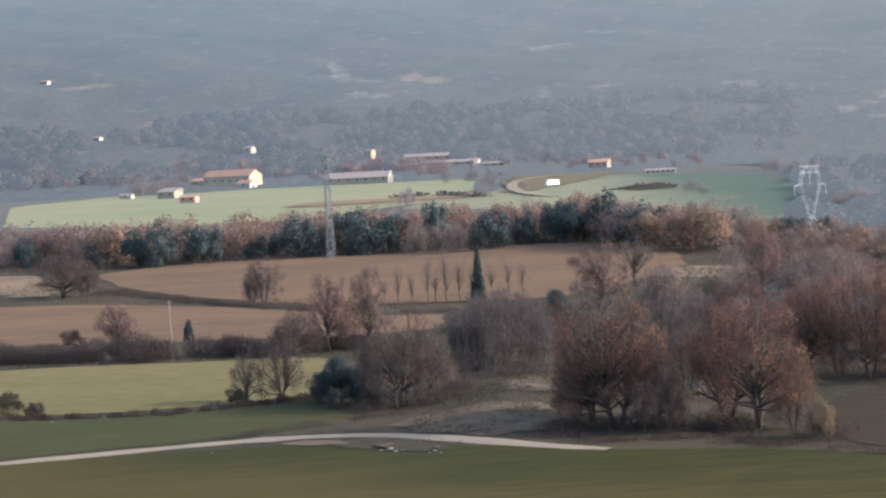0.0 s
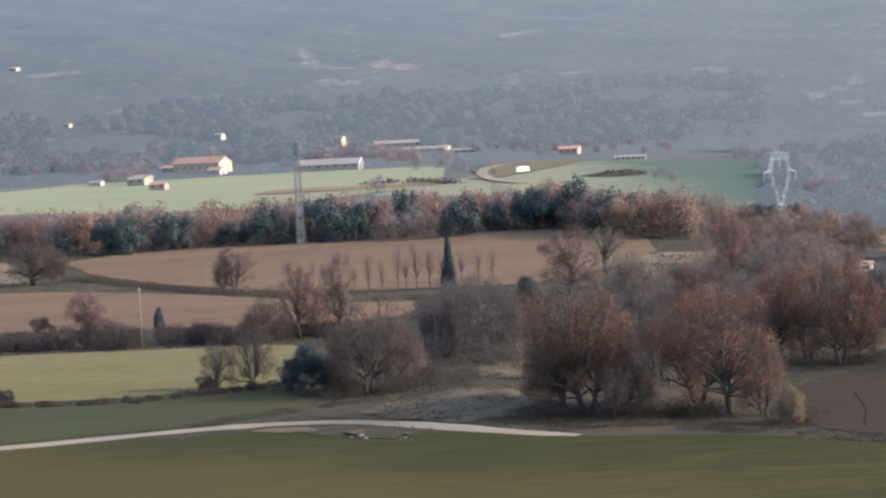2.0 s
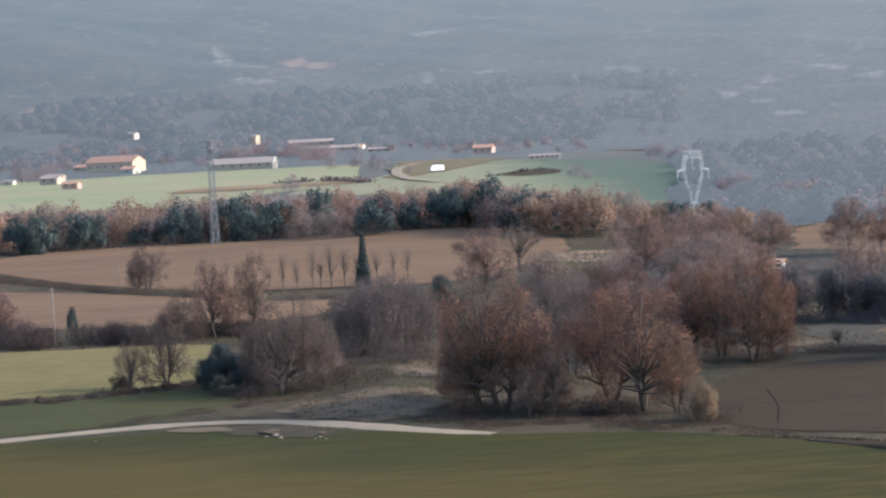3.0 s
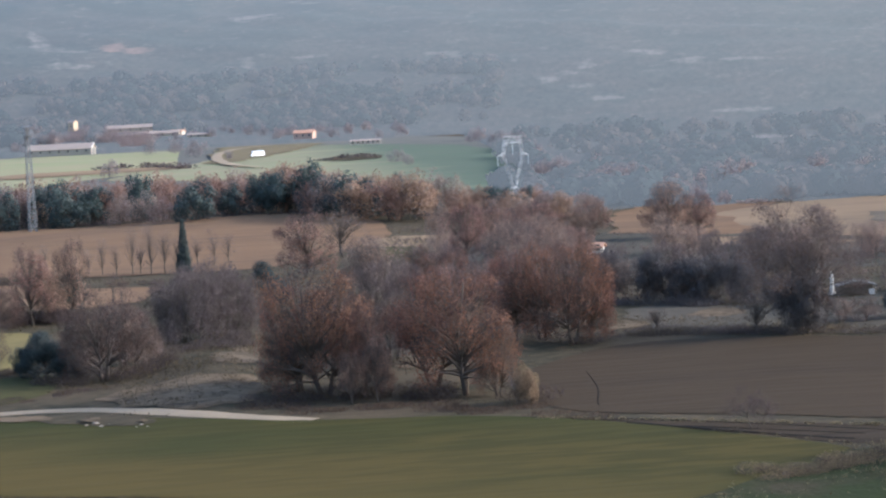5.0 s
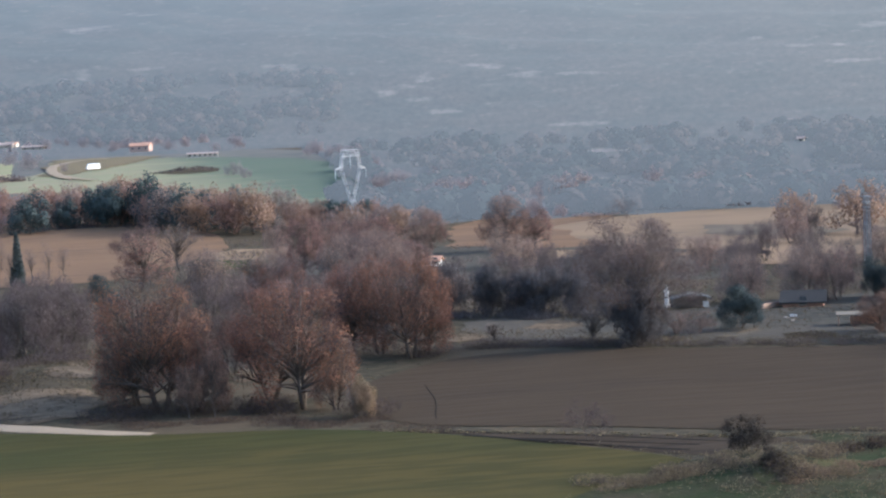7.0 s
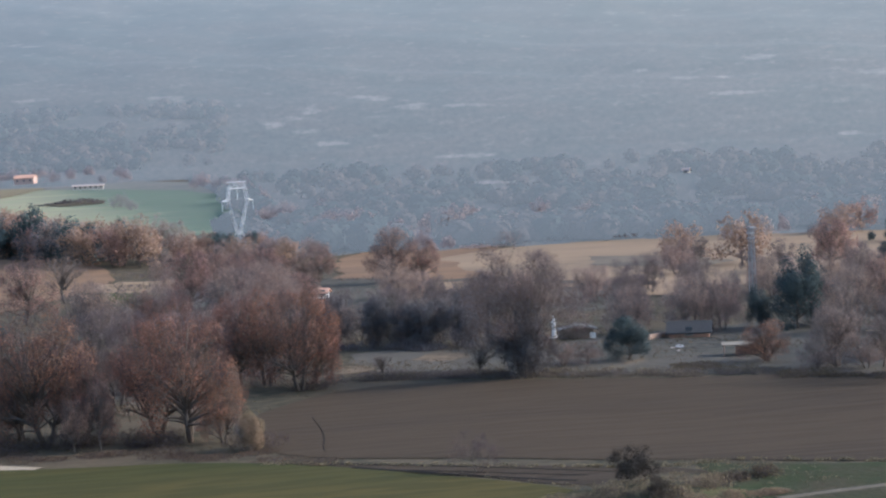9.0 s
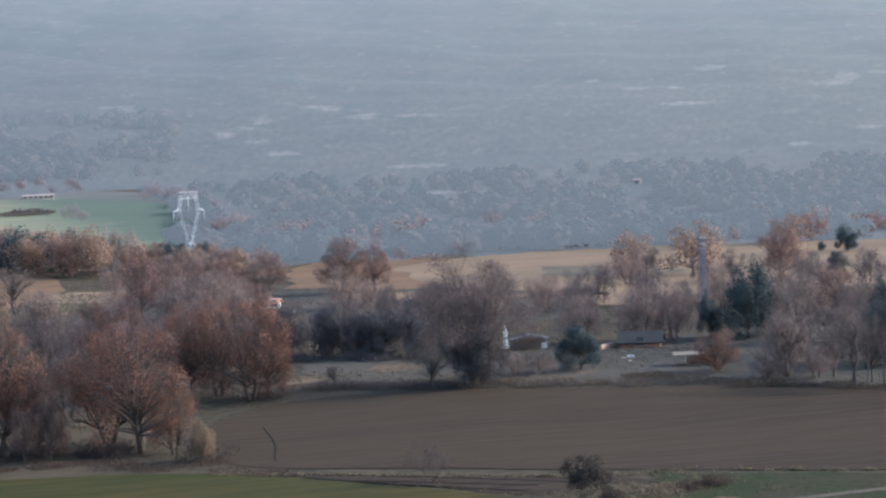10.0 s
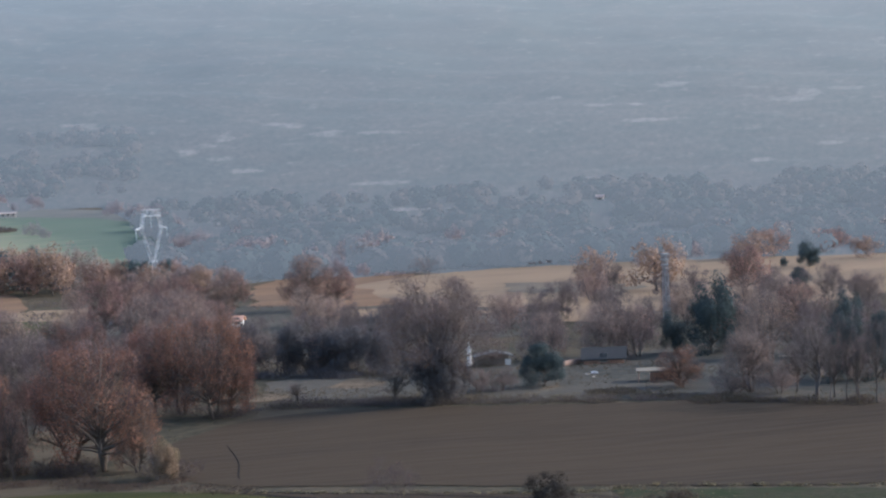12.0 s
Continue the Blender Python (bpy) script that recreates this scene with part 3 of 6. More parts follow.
sheet("bank_b", [(5.6, 268.3), (10.9, 301.6), (15.1, 309.1), (13.5, 272.5), (8.8, 263.6)], SAND, "bare sandy slope below the grey trees", "bank", step=1.5, lift=0.09, rough=1.2, seed=16)
sheet("stony_patch", [(-12.4, 244.1), (-6.4, 239.3), (-0.9, 230.8), (-1.2, 226.8), (-6.2, 228.2), (-12.0, 235.0)], EARTH, "dark weedy patch beside the track", "bank", step=1.2, lift=0.13, rough=0.8, seed=42)
sheet("gravel_heap", [(-8.0, 233.7), (-7.2, 235.7), (-6.0, 233.8), (-5.8, 230.2), (-7.1, 230.2)], SAND, "pale gravel heap beside the track", "bank", step=0.8, lift=0.34, rough=0.4, seed=43)
sheet("gravel_heap_b", [(-2.7, 230.3), (-1.8, 230.8), (-1.0, 229.3), (-1.4, 227.8)], SAND, "pale gravel heap beside the track", "bank", step=0.8, lift=0.3, rough=0.3, seed=44)
sheet("spoil", [(-18.0, 241.7), (-16.3, 243.0), (-12.9, 242.0), (-9.7, 238.5), (-12.0, 236.5), (-15.3, 236.0)], SAND, "pale gravel spread beside the track", "bank", step=1.2, lift=0.16, rough=0.9, seed=17)
sheet("clearing", [(41.2, 453.9), (48.5, 498.0), (56.5, 508.6), (69.5, 496.5), (65.7, 466.0), (53.6, 452.9)], STRAW, "pale bare ground in a clearing", "bank", step=2.5, lift=0.09, rough=1.8, seed=18)
sheet("clearing_strip", [(50.6, 500.4), (66.5, 483.9), (63.7, 468.1), (49.5, 478.4)], STRAW, "pale dry strip in the clearing", "bank", step=2.5, lift=0.14, rough=1.0, seed=45)
sheet("clearing_grass", [(45.2, 477.3), (61.4, 459.3), (56.2, 446.3), (42.3, 453.4)], STRIP_GRASS, "green grass strip in the clearing", "bank", step=2.5, lift=0.12, rough=1.0, seed=46)
sheet("terrace", [(-121.8, 574.5), (-131.2, 619.8), (-109.9, 604.8), (-100.4, 567.9), (-90.1, 523.4), (-100.8, 524.5)], STRAW, "pale stubble terraces by the brown fields", "bank", step=3.0, lift=0.1, rough=1.8, seed=19)
sheet("straw_strip", [(98.7, 435.3), (110.3, 442.6), (123.3, 433.8), (132.7, 415.3), (129.3, 404.6), (116.0, 412.5), (104.0, 417.8)], STRAW, "pale stubble strip below the hill", "bank", step=3.0, lift=0.1, rough=2.0, seed=20)
# a brown sheet stands in for a band of shade here
sheet("stubble_band", [(160.8, 490.8), (171.3, 481.9), (177.8, 463.5), (179.1, 446.9), (166.6, 434.5), (157.8, 444.2), (150.6, 459.9)], BAND, "brown band of painted shade across the stubble", "bank", step=3.0, lift=0.2, rough=2.0, seed=41)
sheet("straw_patch", [(132.9, 387.4), (143.6, 406.9), (146.7, 396.8), (151.0, 384.6), (138.3, 368.7)], STRAW, "pale stubble patch among the trees", "bank", step=3.0, lift=0.1, rough=2.0, seed=21)
sheet("pale_ground_a", [(58.4, 293.0), (61.9, 296.7), (64.2, 291.0), (60.3, 285.7)], SAND, "pale bare ground in the clearing", "bank", step=2.0, lift=0.1, rough=1.6, seed=22)
sheet("pale_ground_b", [(69.3, 297.9), (74.9, 304.5), (81.1, 303.3), (79.9, 293.1), (73.8, 291.0)], SAND, "pale bare ground in the clearing", "bank", step=2.0, lift=0.1, rough=1.6, seed=23)
sheet("pale_ground_c", [(88.3, 266.1), (93.6, 275.1), (97.1, 276.4), (92.2, 264.7)], SAND, "pale bare ground in the clearing", "bank", step=2.0, lift=0.1, rough=1.6, seed=24)
sheet("bank_c", [(26.6, 267.3), (30.6, 281.2), (34.2, 281.8), (31.4, 265.1), (28.1, 259.2)], SAND, "bare pale soil behind the oaks", "bank", step=1.5, lift=0.1, rough=1.2, seed=25)
sheet("camp_path", [(134.6, 291.6), (139.0, 286.2), (149.0, 282.1), (145.1, 274.7), (136.8, 281.8)], GRAVEL, "pale gravel path by the ploughed field", "bank", step=2.0, lift=0.1, rough=1.0, seed=26)
strip("near_road", [(71.2, 170.8), (77.0, 172.5), (81.2, 172.7), (84.9, 172.7), (88.2, 173.0), (92.5, 173.1)], 1.3, TERRACE, "pale gravel road in the near corner", "road")
strip("drain", [(47.5, 246.6), (46.8, 240.1), (46.1, 233.8), (45.0, 227.2), (43.5, 221.3), (43.1, 217.9)], 0.16, DITCH_SOIL, "dark crooked drain in the ploughed field", "drain", lift=0.1, step=1.0)
strip("ditch", [(43.3, 205.7), (48.4, 199.7), (54.1, 193.8), (59.7, 188.3)], 0.8, DITCH_SOIL, "dark ditch along the green field", "drain", lift=0.12, step=2.0)
strip("furrow", [(41.6, 209.6), (49.1, 203.8), (58.0, 197.2), (65.5, 190.5)], 0.45, DITCH_SOIL, "dark plough furrow along the headland", "furrow", lift=0.1, step=2.0)
strip("furrow", [(46.5, 202.3), (52.8, 197.6), (61.4, 190.8)], 0.4, DITCH_SOIL, "dark plough furrow along the headland", "furrow", lift=0.1, step=2.0)
sheet("far_tan", [(27.0, 972.7), (33.9, 1111.9), (38.2, 1199.2), (67.1, 1206.3), (93.3, 1193.5), (77.4, 1097.1), (45.6, 1006.5)], FARM_TAN, "dry tan ground round a farm track", "bank", step=8.0, lift=0.6, rough=4.0, seed=30)
sheet("far_strip", [(72.0, 957.1), (86.5, 984.1), (99.3, 965.8), (98.7, 937.0), (81.4, 928.2)], EARTH, "rough grassy strip across the wheat", "bank", step=8.0, lift=0.6, rough=4.0, seed=31)
sheet("far_strip_b", [(-69.9, 931.7), (-53.7, 978.1), (-19.6, 988.9), (14.9, 977.4), (14.3, 945.7), (-18.7, 940.6), (-51.3, 933.4)], STRAW, "dry grassy strip across the wheat", "bank", step=8.0, lift=0.6, rough=4.0, seed=32)
strip("far_track", [(65.3, 1173.6), (47.3, 1166.8), (35.6, 1096.9), (32.2, 1020.0), (35.9, 953.5), (45.5, 907.1)], 5.0, GRAVEL, "pale winding farm track before the hill", "road", lift=0.9, step=8.0)
sheet("bank_green", [(60.2, 177.1), (62.0, 175.9), (61.6, 169.6), (61.2, 166.0), (58.4, 167.2)], STRIP_GRASS, "green grass patch on the near bank", "bank", step=1.2, lift=0.08, rough=0.5, seed=34)
sheet("bank_green_b", [(65.2, 174.0), (70.0, 177.5), (69.9, 173.3), (65.7, 171.4)], STRIP_GRASS, "green grass patch on the near bank", "bank", step=1.2, lift=0.08, rough=0.5, seed=35)
sheet("headland", [(35.3, 214.9), (42.0, 209.5), (53.2, 201.8), (67.8, 193.9), (73.1, 184.8), (66.5, 190.5), (60.8, 182.7), (51.7, 196.2), (42.2, 207.8)], DARK_PLOUGH, "dark furrowed headland beside the green field", "field", step=2.5, lift=0.06, rough=0.4, seed=36)
sheet("camp_terrace", [(99.9, 280.9), (105.0, 280.6), (111.0, 278.9), (109.0, 272.5), (102.5, 270.0), (98.0, 272.5)], TERRACE, "pale bare terrace in the camp", "bank", step=1.5, lift=0.05, rough=0.5, seed=37)
strip("camp_track", [(96.0, 272.5), (93.4, 270.5), (91.2, 268.6), (87.7, 263.0)], 1.5, TERRACE, "pale trodden path beside the camp", "road", lift=0.14, step=1.0)
sheet("far_plough", [(108.7, 528.0), (123.0, 561.3), (142.0, 578.1), (152.4, 560.0), (151.7, 512.3), (131.5, 444.6), (108.6, 443.5), (100.3, 469.9)], PLOUGH, "brown ploughed strip below the hill", "field", step=5.0, lift=0.1, rough=2.5, seed=38)


# ---- plants ----
def unit(v):
    return v / (np.linalg.norm(v, axis=-1, keepdims=True) + 1e-9)


class Tubes:
    """Tapered round limbs gathered into one mesh."""

    def __init__(self):
        self.v, self.f = [], []

    def add(self, pts, radii, sides=5):
        pts = np.array(pts, float)
        t = unit(np.gradient(pts, axis=0))
        ref = np.array([0.31, 0.17, 0.93]) if abs(t[0][2]) < 0.8 else np.array([0.95, 0.3, 0.1])
        a = unit(np.cross(t, ref))
        b = np.cross(t, a)
        first = len(self.v)
        for p, u, w, r in zip(pts, a, b, radii):
            for k in range(sides):
                g = 2 * math.pi * k / sides
                self.v.append(p + r * (math.cos(g) * u + math.sin(g) * w))
        for i in range(len(pts) - 1):
            for k in range(sides):
                m = (k + 1) % sides
                self.f.append((first + i * sides + k, first + i * sides + m, first + (i + 1) * sides + m, first + (i + 1) * sides + k))
        if sides > 3:
            self.f.append(tuple(first + (len(pts) - 1) * sides + k for k in range(sides)))
            self.f.append(tuple(first + k for k in reversed(range(sides))))


def twig_faces(rnd, base, way, length, width):
    """Thin tapering twigs, one narrow triangle each."""
    n = len(base)
    side = unit(np.cross(way, rnd.normal(size=(n, 3)))) * width[:, None] / 2
    v = np.stack([base - side, base + side, base + way * length[:, None]], 1).reshape(-1, 3)
    return v, np.arange(3 * n).reshape(n, 3)


def leaf_faces(rnd, at, size, facing=None, loose=0.3):
    """Small bent leaves or leaf sprays, in every direction or turned outward."""
    n = len(at)
    if facing is None:
        u = unit(rnd.normal(size=(n, 3)))
        w = unit(np.cross(u, rnd.normal(size=(n, 3))))
    else:
        facing = unit(facing + rnd.normal(0, loose, (n, 3)))
        u = unit(np.cross(facing, rnd.normal(size=(n, 3))))
        w = np.cross(facing, u)
    s = (size * rnd.uniform(0.6, 1.4, n))[:, None]
    v = np.stack([at - u * s, at - w * s * 0.55, at + u * s * 0.9, at + w * s * 0.6], 1).reshape(-1, 3)
    return v, np.arange(4 * n).reshape(n, 4)


def bow(a, c, up, rnd, n):
    """A curved limb from a to c that bends upward on its way."""
    mid = a + (c - a) * 0.5 + np.array([0, 0, up]) * np.linalg.norm(c - a) + rnd.normal(0, 0.07, 3) * np.linalg.norm(c - a)
    s = np.linspace(0, 1, n)[:, None]
    return (1 - s) ** 2 * a + 2 * s * (1 - s) * mid + s ** 2 * c


def clumps(rnd, count, tall, wide, low, peak):
    """Centres and radii of the rounded clumps that make up an uneven crown."""
    half, rise = wide / 2, (1 - low) * tall / 2
    turn = 2.4 * np.arange(count) + rnd.uniform(0, 6.28)
    if peak:
        share = np.linspace(0.03, 0.96, count)
        out = half * (1 - share) ** 0.75 * 0.5
        at = np.column_stack([np.cos(turn) * out, np.sin(turn) * out, share * tall])
        return at, half * (0.22 + 0.42 * (1 - share)) * rnd.uniform(0.8, 1.2, count)
    shell = int(count * 0.8)
    z = np.linspace(-0.72, 0.96, count)
    girth = np.sqrt(1 - np.where(z < 0, z ** 4, z * z))
    d = np.column_stack([np.cos(turn) * girth, np.sin(turn) * girth, z]) + rnd.normal(0, 0.13, (count, 3))
    knobs = unit(rnd.normal(size=(5, 3)))
    far = rnd.uniform(0.6, 0.84, count) * (0.8 + 0.27 * np.max(unit(d) @ knobs.T, axis=1))
    inner = rnd.permutation(count)[shell:]
    far[inner] = rnd.uniform(0.1, 0.5, len(inner))
    size = math.sqrt(4 / max(shell, 4)) * rnd.uniform(0.55, 0.98, count) * (half + rise) / 2
    at = d * far[:, None] * [half, half, rise] + [0, 0, low * tall + rise]
    at[:, 2] = np.maximum(at[:, 2], size * 0.5)
    return at, size


def skeleton(rnd, tall, wide, centres, sizes, subs, stems, thick, clear, peak):
    """Stems, limbs that reach each clump of the crown, and branches inside the clumps."""
    tubes = Tubes()
    half = wide / 2
    boles = []
    for k in range(stems):
        g = 2 * math.pi * (k + rnd.uniform(0, 0.6)) / stems
        out = np.array([math.cos(g), math.sin(g), 0])
        foot = out * (0 if stems == 1 else 0.035 * tall)
        top = out * (half * 0.1 if stems == 1 else half * rnd.uniform(0.3, 0.55)) + np.array([0, 0, tall * (0.93 if peak else rnd.uniform(0.62, 0.78))])
        pts = bow(foot, top, 0.0, rnd, 7) + np.vstack([np.zeros((1, 3)), rnd.normal(0, 0.014 * tall, (6, 3))])
        r = thick * tall / (1 + 0.3 * (stems - 1))
        tubes.add(pts, np.linspace(r, r * 0.25, 7), 7)
        boles.append((pts, r))
    for c, size in zip(centres, sizes):
        pts, r = boles[int(np.argmin([np.hypot(*(c[:2] - q[0][5][:2])) + rnd.uniform(0, half * 0.4) for q in boles]))]
        s = float(np.clip(c[2] / tall * rnd.uniform(0.55, 0.9), clear * rnd.uniform(1.0, 1.8), 0.97)) * 6
        i = min(int(s), 5)
        a = pts[i] + (pts[i + 1] - pts[i]) * (s - i)
        path = bow(a, c, 0.09 if not peak else 0.02, rnd, 5)
        lr = r * 0.58 * (1 - 0.5 * s / 6) * rnd.uniform(0.6, 1.1)
        tubes.add(path, np.linspace(lr, lr * 0.3, 5), 4)
        for _ in range(subs):
            q = path[int(rnd.integers(2, 5))]
            tip = c + unit(rnd.normal(size=3) + [0, 0, 0.3]) * size * rnd.uniform(0.6, 1.0)
            tubes.add(bow(q, tip, 0.06, rnd, 3), [lr * 0.38, lr * 0.22, lr * 0.1], 3)
    return tubes


SPECIES = {
    # tall, wide, low, clumps, branches, stems, thick, clear, peak, twigs, twig width, leaves, leaf size, leafy, bark, twigs, leaves
    "near_oak": (12, 12, -0.1, 54, 7, 2, 0.032, 0.13, False, 5200, 0.026, 10500, 0.09, 0.6, OAK_BARK, TWIG, OAK_LEAF),
    "brown_oak": (11, 11, -0.1, 46, 6, 2, 0.03, 0.12, False, 3600, 0.032, 6500, 0.09, 0.7, DARK_BARK, TWIG, BROWN_LEAF),
    "rust_oak": (10, 9.5, 0.02, 44, 5, 1, 0.024, 0.12, False, 3500, 0.03, 5000, 0.115, 0.6, BARK, TWIG, RUST_LEAF),
    "grey_tree": (9, 9, -0.14, 30, 5, 3, 0.022, 0.05, False, 4600, 0.036, 1500, 0.12, 0.5, DARK_BARK, GREY_TWIG, BRUSH),
    "silver_tree": (9, 9, -0.12, 30, 5, 2, 0.022, 0.07, False, 4200, 0.038, 1500, 0.11, 0.4, BARK, MID_HAZE_TWIG, MID_LEAF),
    "bare_tree": (10, 8.5, 0.2, 34, 7, 1, 0.03, 0.2, False, 2200, 0.026, 0, 0.1, 0.3, BARK, MID_HAZE_TWIG, OAK_LEAF),
    "ivy_tree": (8, 7.4, -0.14, 26, 4, 2, 0.022, 0.06, False, 2200, 0.034, 5200, 0.15, 0.85, BARK, GREY_TWIG, DUSK_LEAF),
    "crown_tree": (14, 12.5, 0.1, 60, 6, 3, 0.017, 0.22, False, 14000, 0.021, 5200, 0.09, 0.5, BARK, GREY_TWIG, BROWN_LEAF),
    "mid_oak": (9, 8.8, -0.1, 26, 4, 2, 0.024, 0.07, False, 2600, 0.042, 3000, 0.13, 0.7, BARK, MID_HAZE_TWIG, MID_LEAF),
    "pale_tree": (5, 4.2, 0.2, 24, 5, 2, 0.03, 0.15, False, 1500, 0.018, 0, 0.1, 0.3, PALE_BARK, MID_HAZE_TWIG, OAK_LEAF),
    "field_tree": (5, 6, 0.1, 30, 5, 2, 0.012, 0.12, False, 2600, 0.02, 500, 0.06, 0.5, BARK, TWIG, BROWN_LEAF),
    "grass_bush": (3, 3.4, 0.0, 16, 3, 4, 0.012, 0.02, False, 2600, 0.03, 2200, 0.09, 1.0, BARK, TAN_GRASS, TAN_GRASS),
    "tall_ash": (12, 6, 0.25, 26, 5, 1, 0.016, 0.36, False, 1900, 0.022, 0, 0.1, 0.3, DARK_BARK, GREY_TWIG, BROWN_LEAF),
    "poplar": (8, 3.6, 0.15, 22, 4, 1, 0.013, 0.2, False, 900, 0.022, 0, 0.1, 0.3, BARK, MID_HAZE_TWIG, OAK_LEAF),
    "evergreen": (8, 7.2, -0.08, 30, 2, 1, 0.022, 0.1, False, 0, 0.03, 11000, 0.12, 1.0, BARK, TWIG, EVERGREEN),
    "cypress": (10, 2.8, 0.0, 40, 1, 1, 0.016, 0.03, True, 0, 0.03, 7000, 0.14, 1.0, BARK, TWIG, EVERGREEN),
    "bush": (3, 3.4, 0.0, 16, 5, 4, 0.015, 0.02, False, 3000, 0.024, 1800, 0.08, 0.8, DARK_BARK, SHRUB_TWIG, SHRUB_TWIG),
    # the far kinds below wear colours lightened for haze
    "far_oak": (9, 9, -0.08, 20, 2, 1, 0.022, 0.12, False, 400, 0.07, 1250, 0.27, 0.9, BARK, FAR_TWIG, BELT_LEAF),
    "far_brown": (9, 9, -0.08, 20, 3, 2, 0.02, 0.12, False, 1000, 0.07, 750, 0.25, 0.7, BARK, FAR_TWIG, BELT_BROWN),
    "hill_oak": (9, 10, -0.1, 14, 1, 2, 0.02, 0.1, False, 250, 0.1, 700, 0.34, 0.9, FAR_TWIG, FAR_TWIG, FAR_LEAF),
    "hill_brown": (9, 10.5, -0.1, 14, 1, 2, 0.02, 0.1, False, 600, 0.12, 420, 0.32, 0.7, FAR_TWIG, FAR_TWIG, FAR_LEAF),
    "farm_tree": (9, 10, -0.1, 14, 1, 2, 0.02, 0.1, False, 700, 0.12, 400, 0.32, 0.7, FAR_HAZE_TWIG, FAR_HAZE_TWIG, FAR_TWIG),
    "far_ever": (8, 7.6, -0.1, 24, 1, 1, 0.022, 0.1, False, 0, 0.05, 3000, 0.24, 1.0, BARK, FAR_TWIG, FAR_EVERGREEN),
}
NAMES = {"farm_tree": "oak_tree", "silver_tree": "ash_tree", "brown_oak": "oak_tree", "near_oak": "oak_tree", "rust_oak": "oak_tree", "grey_tree": "ash_tree", "bare_tree": "bare_tree", "poplar": "poplar_sapling", "evergreen": "holm_oak",
         "cypress": "cypress", "bush": "bush", "pale_tree": "birch_sapling", "field_tree": "bare_tree", "tall_ash": "ash_tree", "mid_oak": "oak_tree", "ivy_tree": "ivy_clad_tree", "crown_tree": "poplar_tree", "grass_bush": "bush", "far_oak": "oak_tree", "far_brown": "oak_tree", "far_ever": "holm_oak",
         "hill_oak": "oak_tree", "hill_brown": "oak_tree"}
LABELS = {
    "farm_tree": "haze-tinted grey bare tree beside the far fields",
    "silver_tree": "haze-lightened brown bare tree beside the ploughed field",
    "brown_oak": "dark brown leafless oak on the sandy bank",
    "near_oak": "leafless oak with a veil of withered brown leaves", "rust_oak": "oak still holding its rust-brown winter leaves",
    "grey_tree": "many-stemmed grey-brown tree with bare twigs", "bare_tree": "bare winter tree with dark open branches",
    "poplar": "thin bare sapling in a row at the field's edge", "evergreen": "dark green evergreen holm oak with dense crown",
    "cypress": "slender dark green cypress standing alone", "bush": "low tangled bush with sparse brown leaves",
    "mid_oak": "brown winter oak among other bare trees", "pale_tree": "small bare tree with pale bark", "tall_ash": "tall slim bare ash with a dark trunk", "field_tree": "small brown bare tree on the ploughed field's edge", "ivy_tree": "dark ivy-clad tree behind the clearing",
    "crown_tree": "tall broad-crowned bare tree beside the ploughed field", "grass_bush": "tan bush of dry stalks at the field corner",
    "far_oak": "rust-brown winter oak in the wooded belt", "far_brown": "brown leafless oak in the wooded belt",
    "far_ever": "dark green holm oak in the wooded belt", "hill_oak": "haze-tinted pinkish-brown winter oak at the foot of the hill",
    "hill_brown": "haze-tinted grey-brown bare tree at the foot of the hill"}


MASTERS, SIZES, turns = {}, {}, np.random.default_rng(11)


def tree_shape(kind, variant):
    """Limbs, crown and the crown's materials (0 twigs, 1 leaves) of one tree."""
    tall, wide, low, count, subs, stems, thick, clear, peak, n_twig, twig_wide, n_leaf, leaf, leafy, bark, twig_mat, leaf_mat = SPECIES[kind]
    rnd = np.random.default_rng(100 * variant + sum(map(ord, kind)))
    centres, sizes = clumps(rnd, count, tall, wide, low, peak)
    tubes = skeleton(rnd, tall, wide, centres, sizes, subs, stems, thick, clear, peak)
    outward = unit(centres - [0, 0, (low * 0.5 + 0.4) * tall])
    full = np.where(rnd.uniform(size=count) < leafy, rnd.uniform(0.6, 1.2, count), 0.12)
    v, f, which, first = [], [], [], 0
    if n_twig:
        share = sizes ** 2 * (1.25 - 0.5 * full)
        k = rnd.choice(count, n_twig, p=share / share.sum())
        d = unit(rnd.normal(size=(n_twig, 3)) + outward[k] * 0.5)
        base = centres[k] + d * (sizes[k] * rnd.uniform(0.1, 0.75, n_twig))[:, None]
        way = unit(d + rnd.normal(0, 0.4, (n_twig, 3)) + [0, 0, 0.2])
        base[:, 2] = np.maximum(base[:, 2], 0.1)
        tv, tf = twig_faces(rnd, base, way, sizes[k] * rnd.uniform(0.25, 0.6, n_twig), twig_wide * rnd.uniform(0.6, 1.3, n_twig))
        v.append(tv)
        f += tf.tolist()
        which += [0] * n_twig
        first = len(tv)
    if n_leaf:
        share = sizes ** 2 * full
        k = rnd.choice(count, n_leaf, p=share / share.sum())
        d = unit(rnd.normal(size=(n_leaf, 3)) + outward[k] * 0.35)
        at = centres[k] + d * (sizes[k] * (0.98 - 0.5 * rnd.uniform(0, 1, n_leaf) ** 2))[:, None] + rnd.normal(0, 0.012 * wide, (n_leaf, 3))
        at[:, 2] = np.maximum(at[:, 2], 0.12)
        lv, lf = leaf_faces(rnd, at, leaf, d + outward[k] * 0.3)
        v.append(lv)
        f += (lf + first).tolist()
        which += [1] * n_leaf
    allv = np.vstack(v)
    SIZES[kind, variant] = (np.percentile(allv[:, 2], 99.0), np.percentile(np.hypot(allv[:, 0], allv[:, 1]), 93) * 2)
    return tubes, allv, f, which


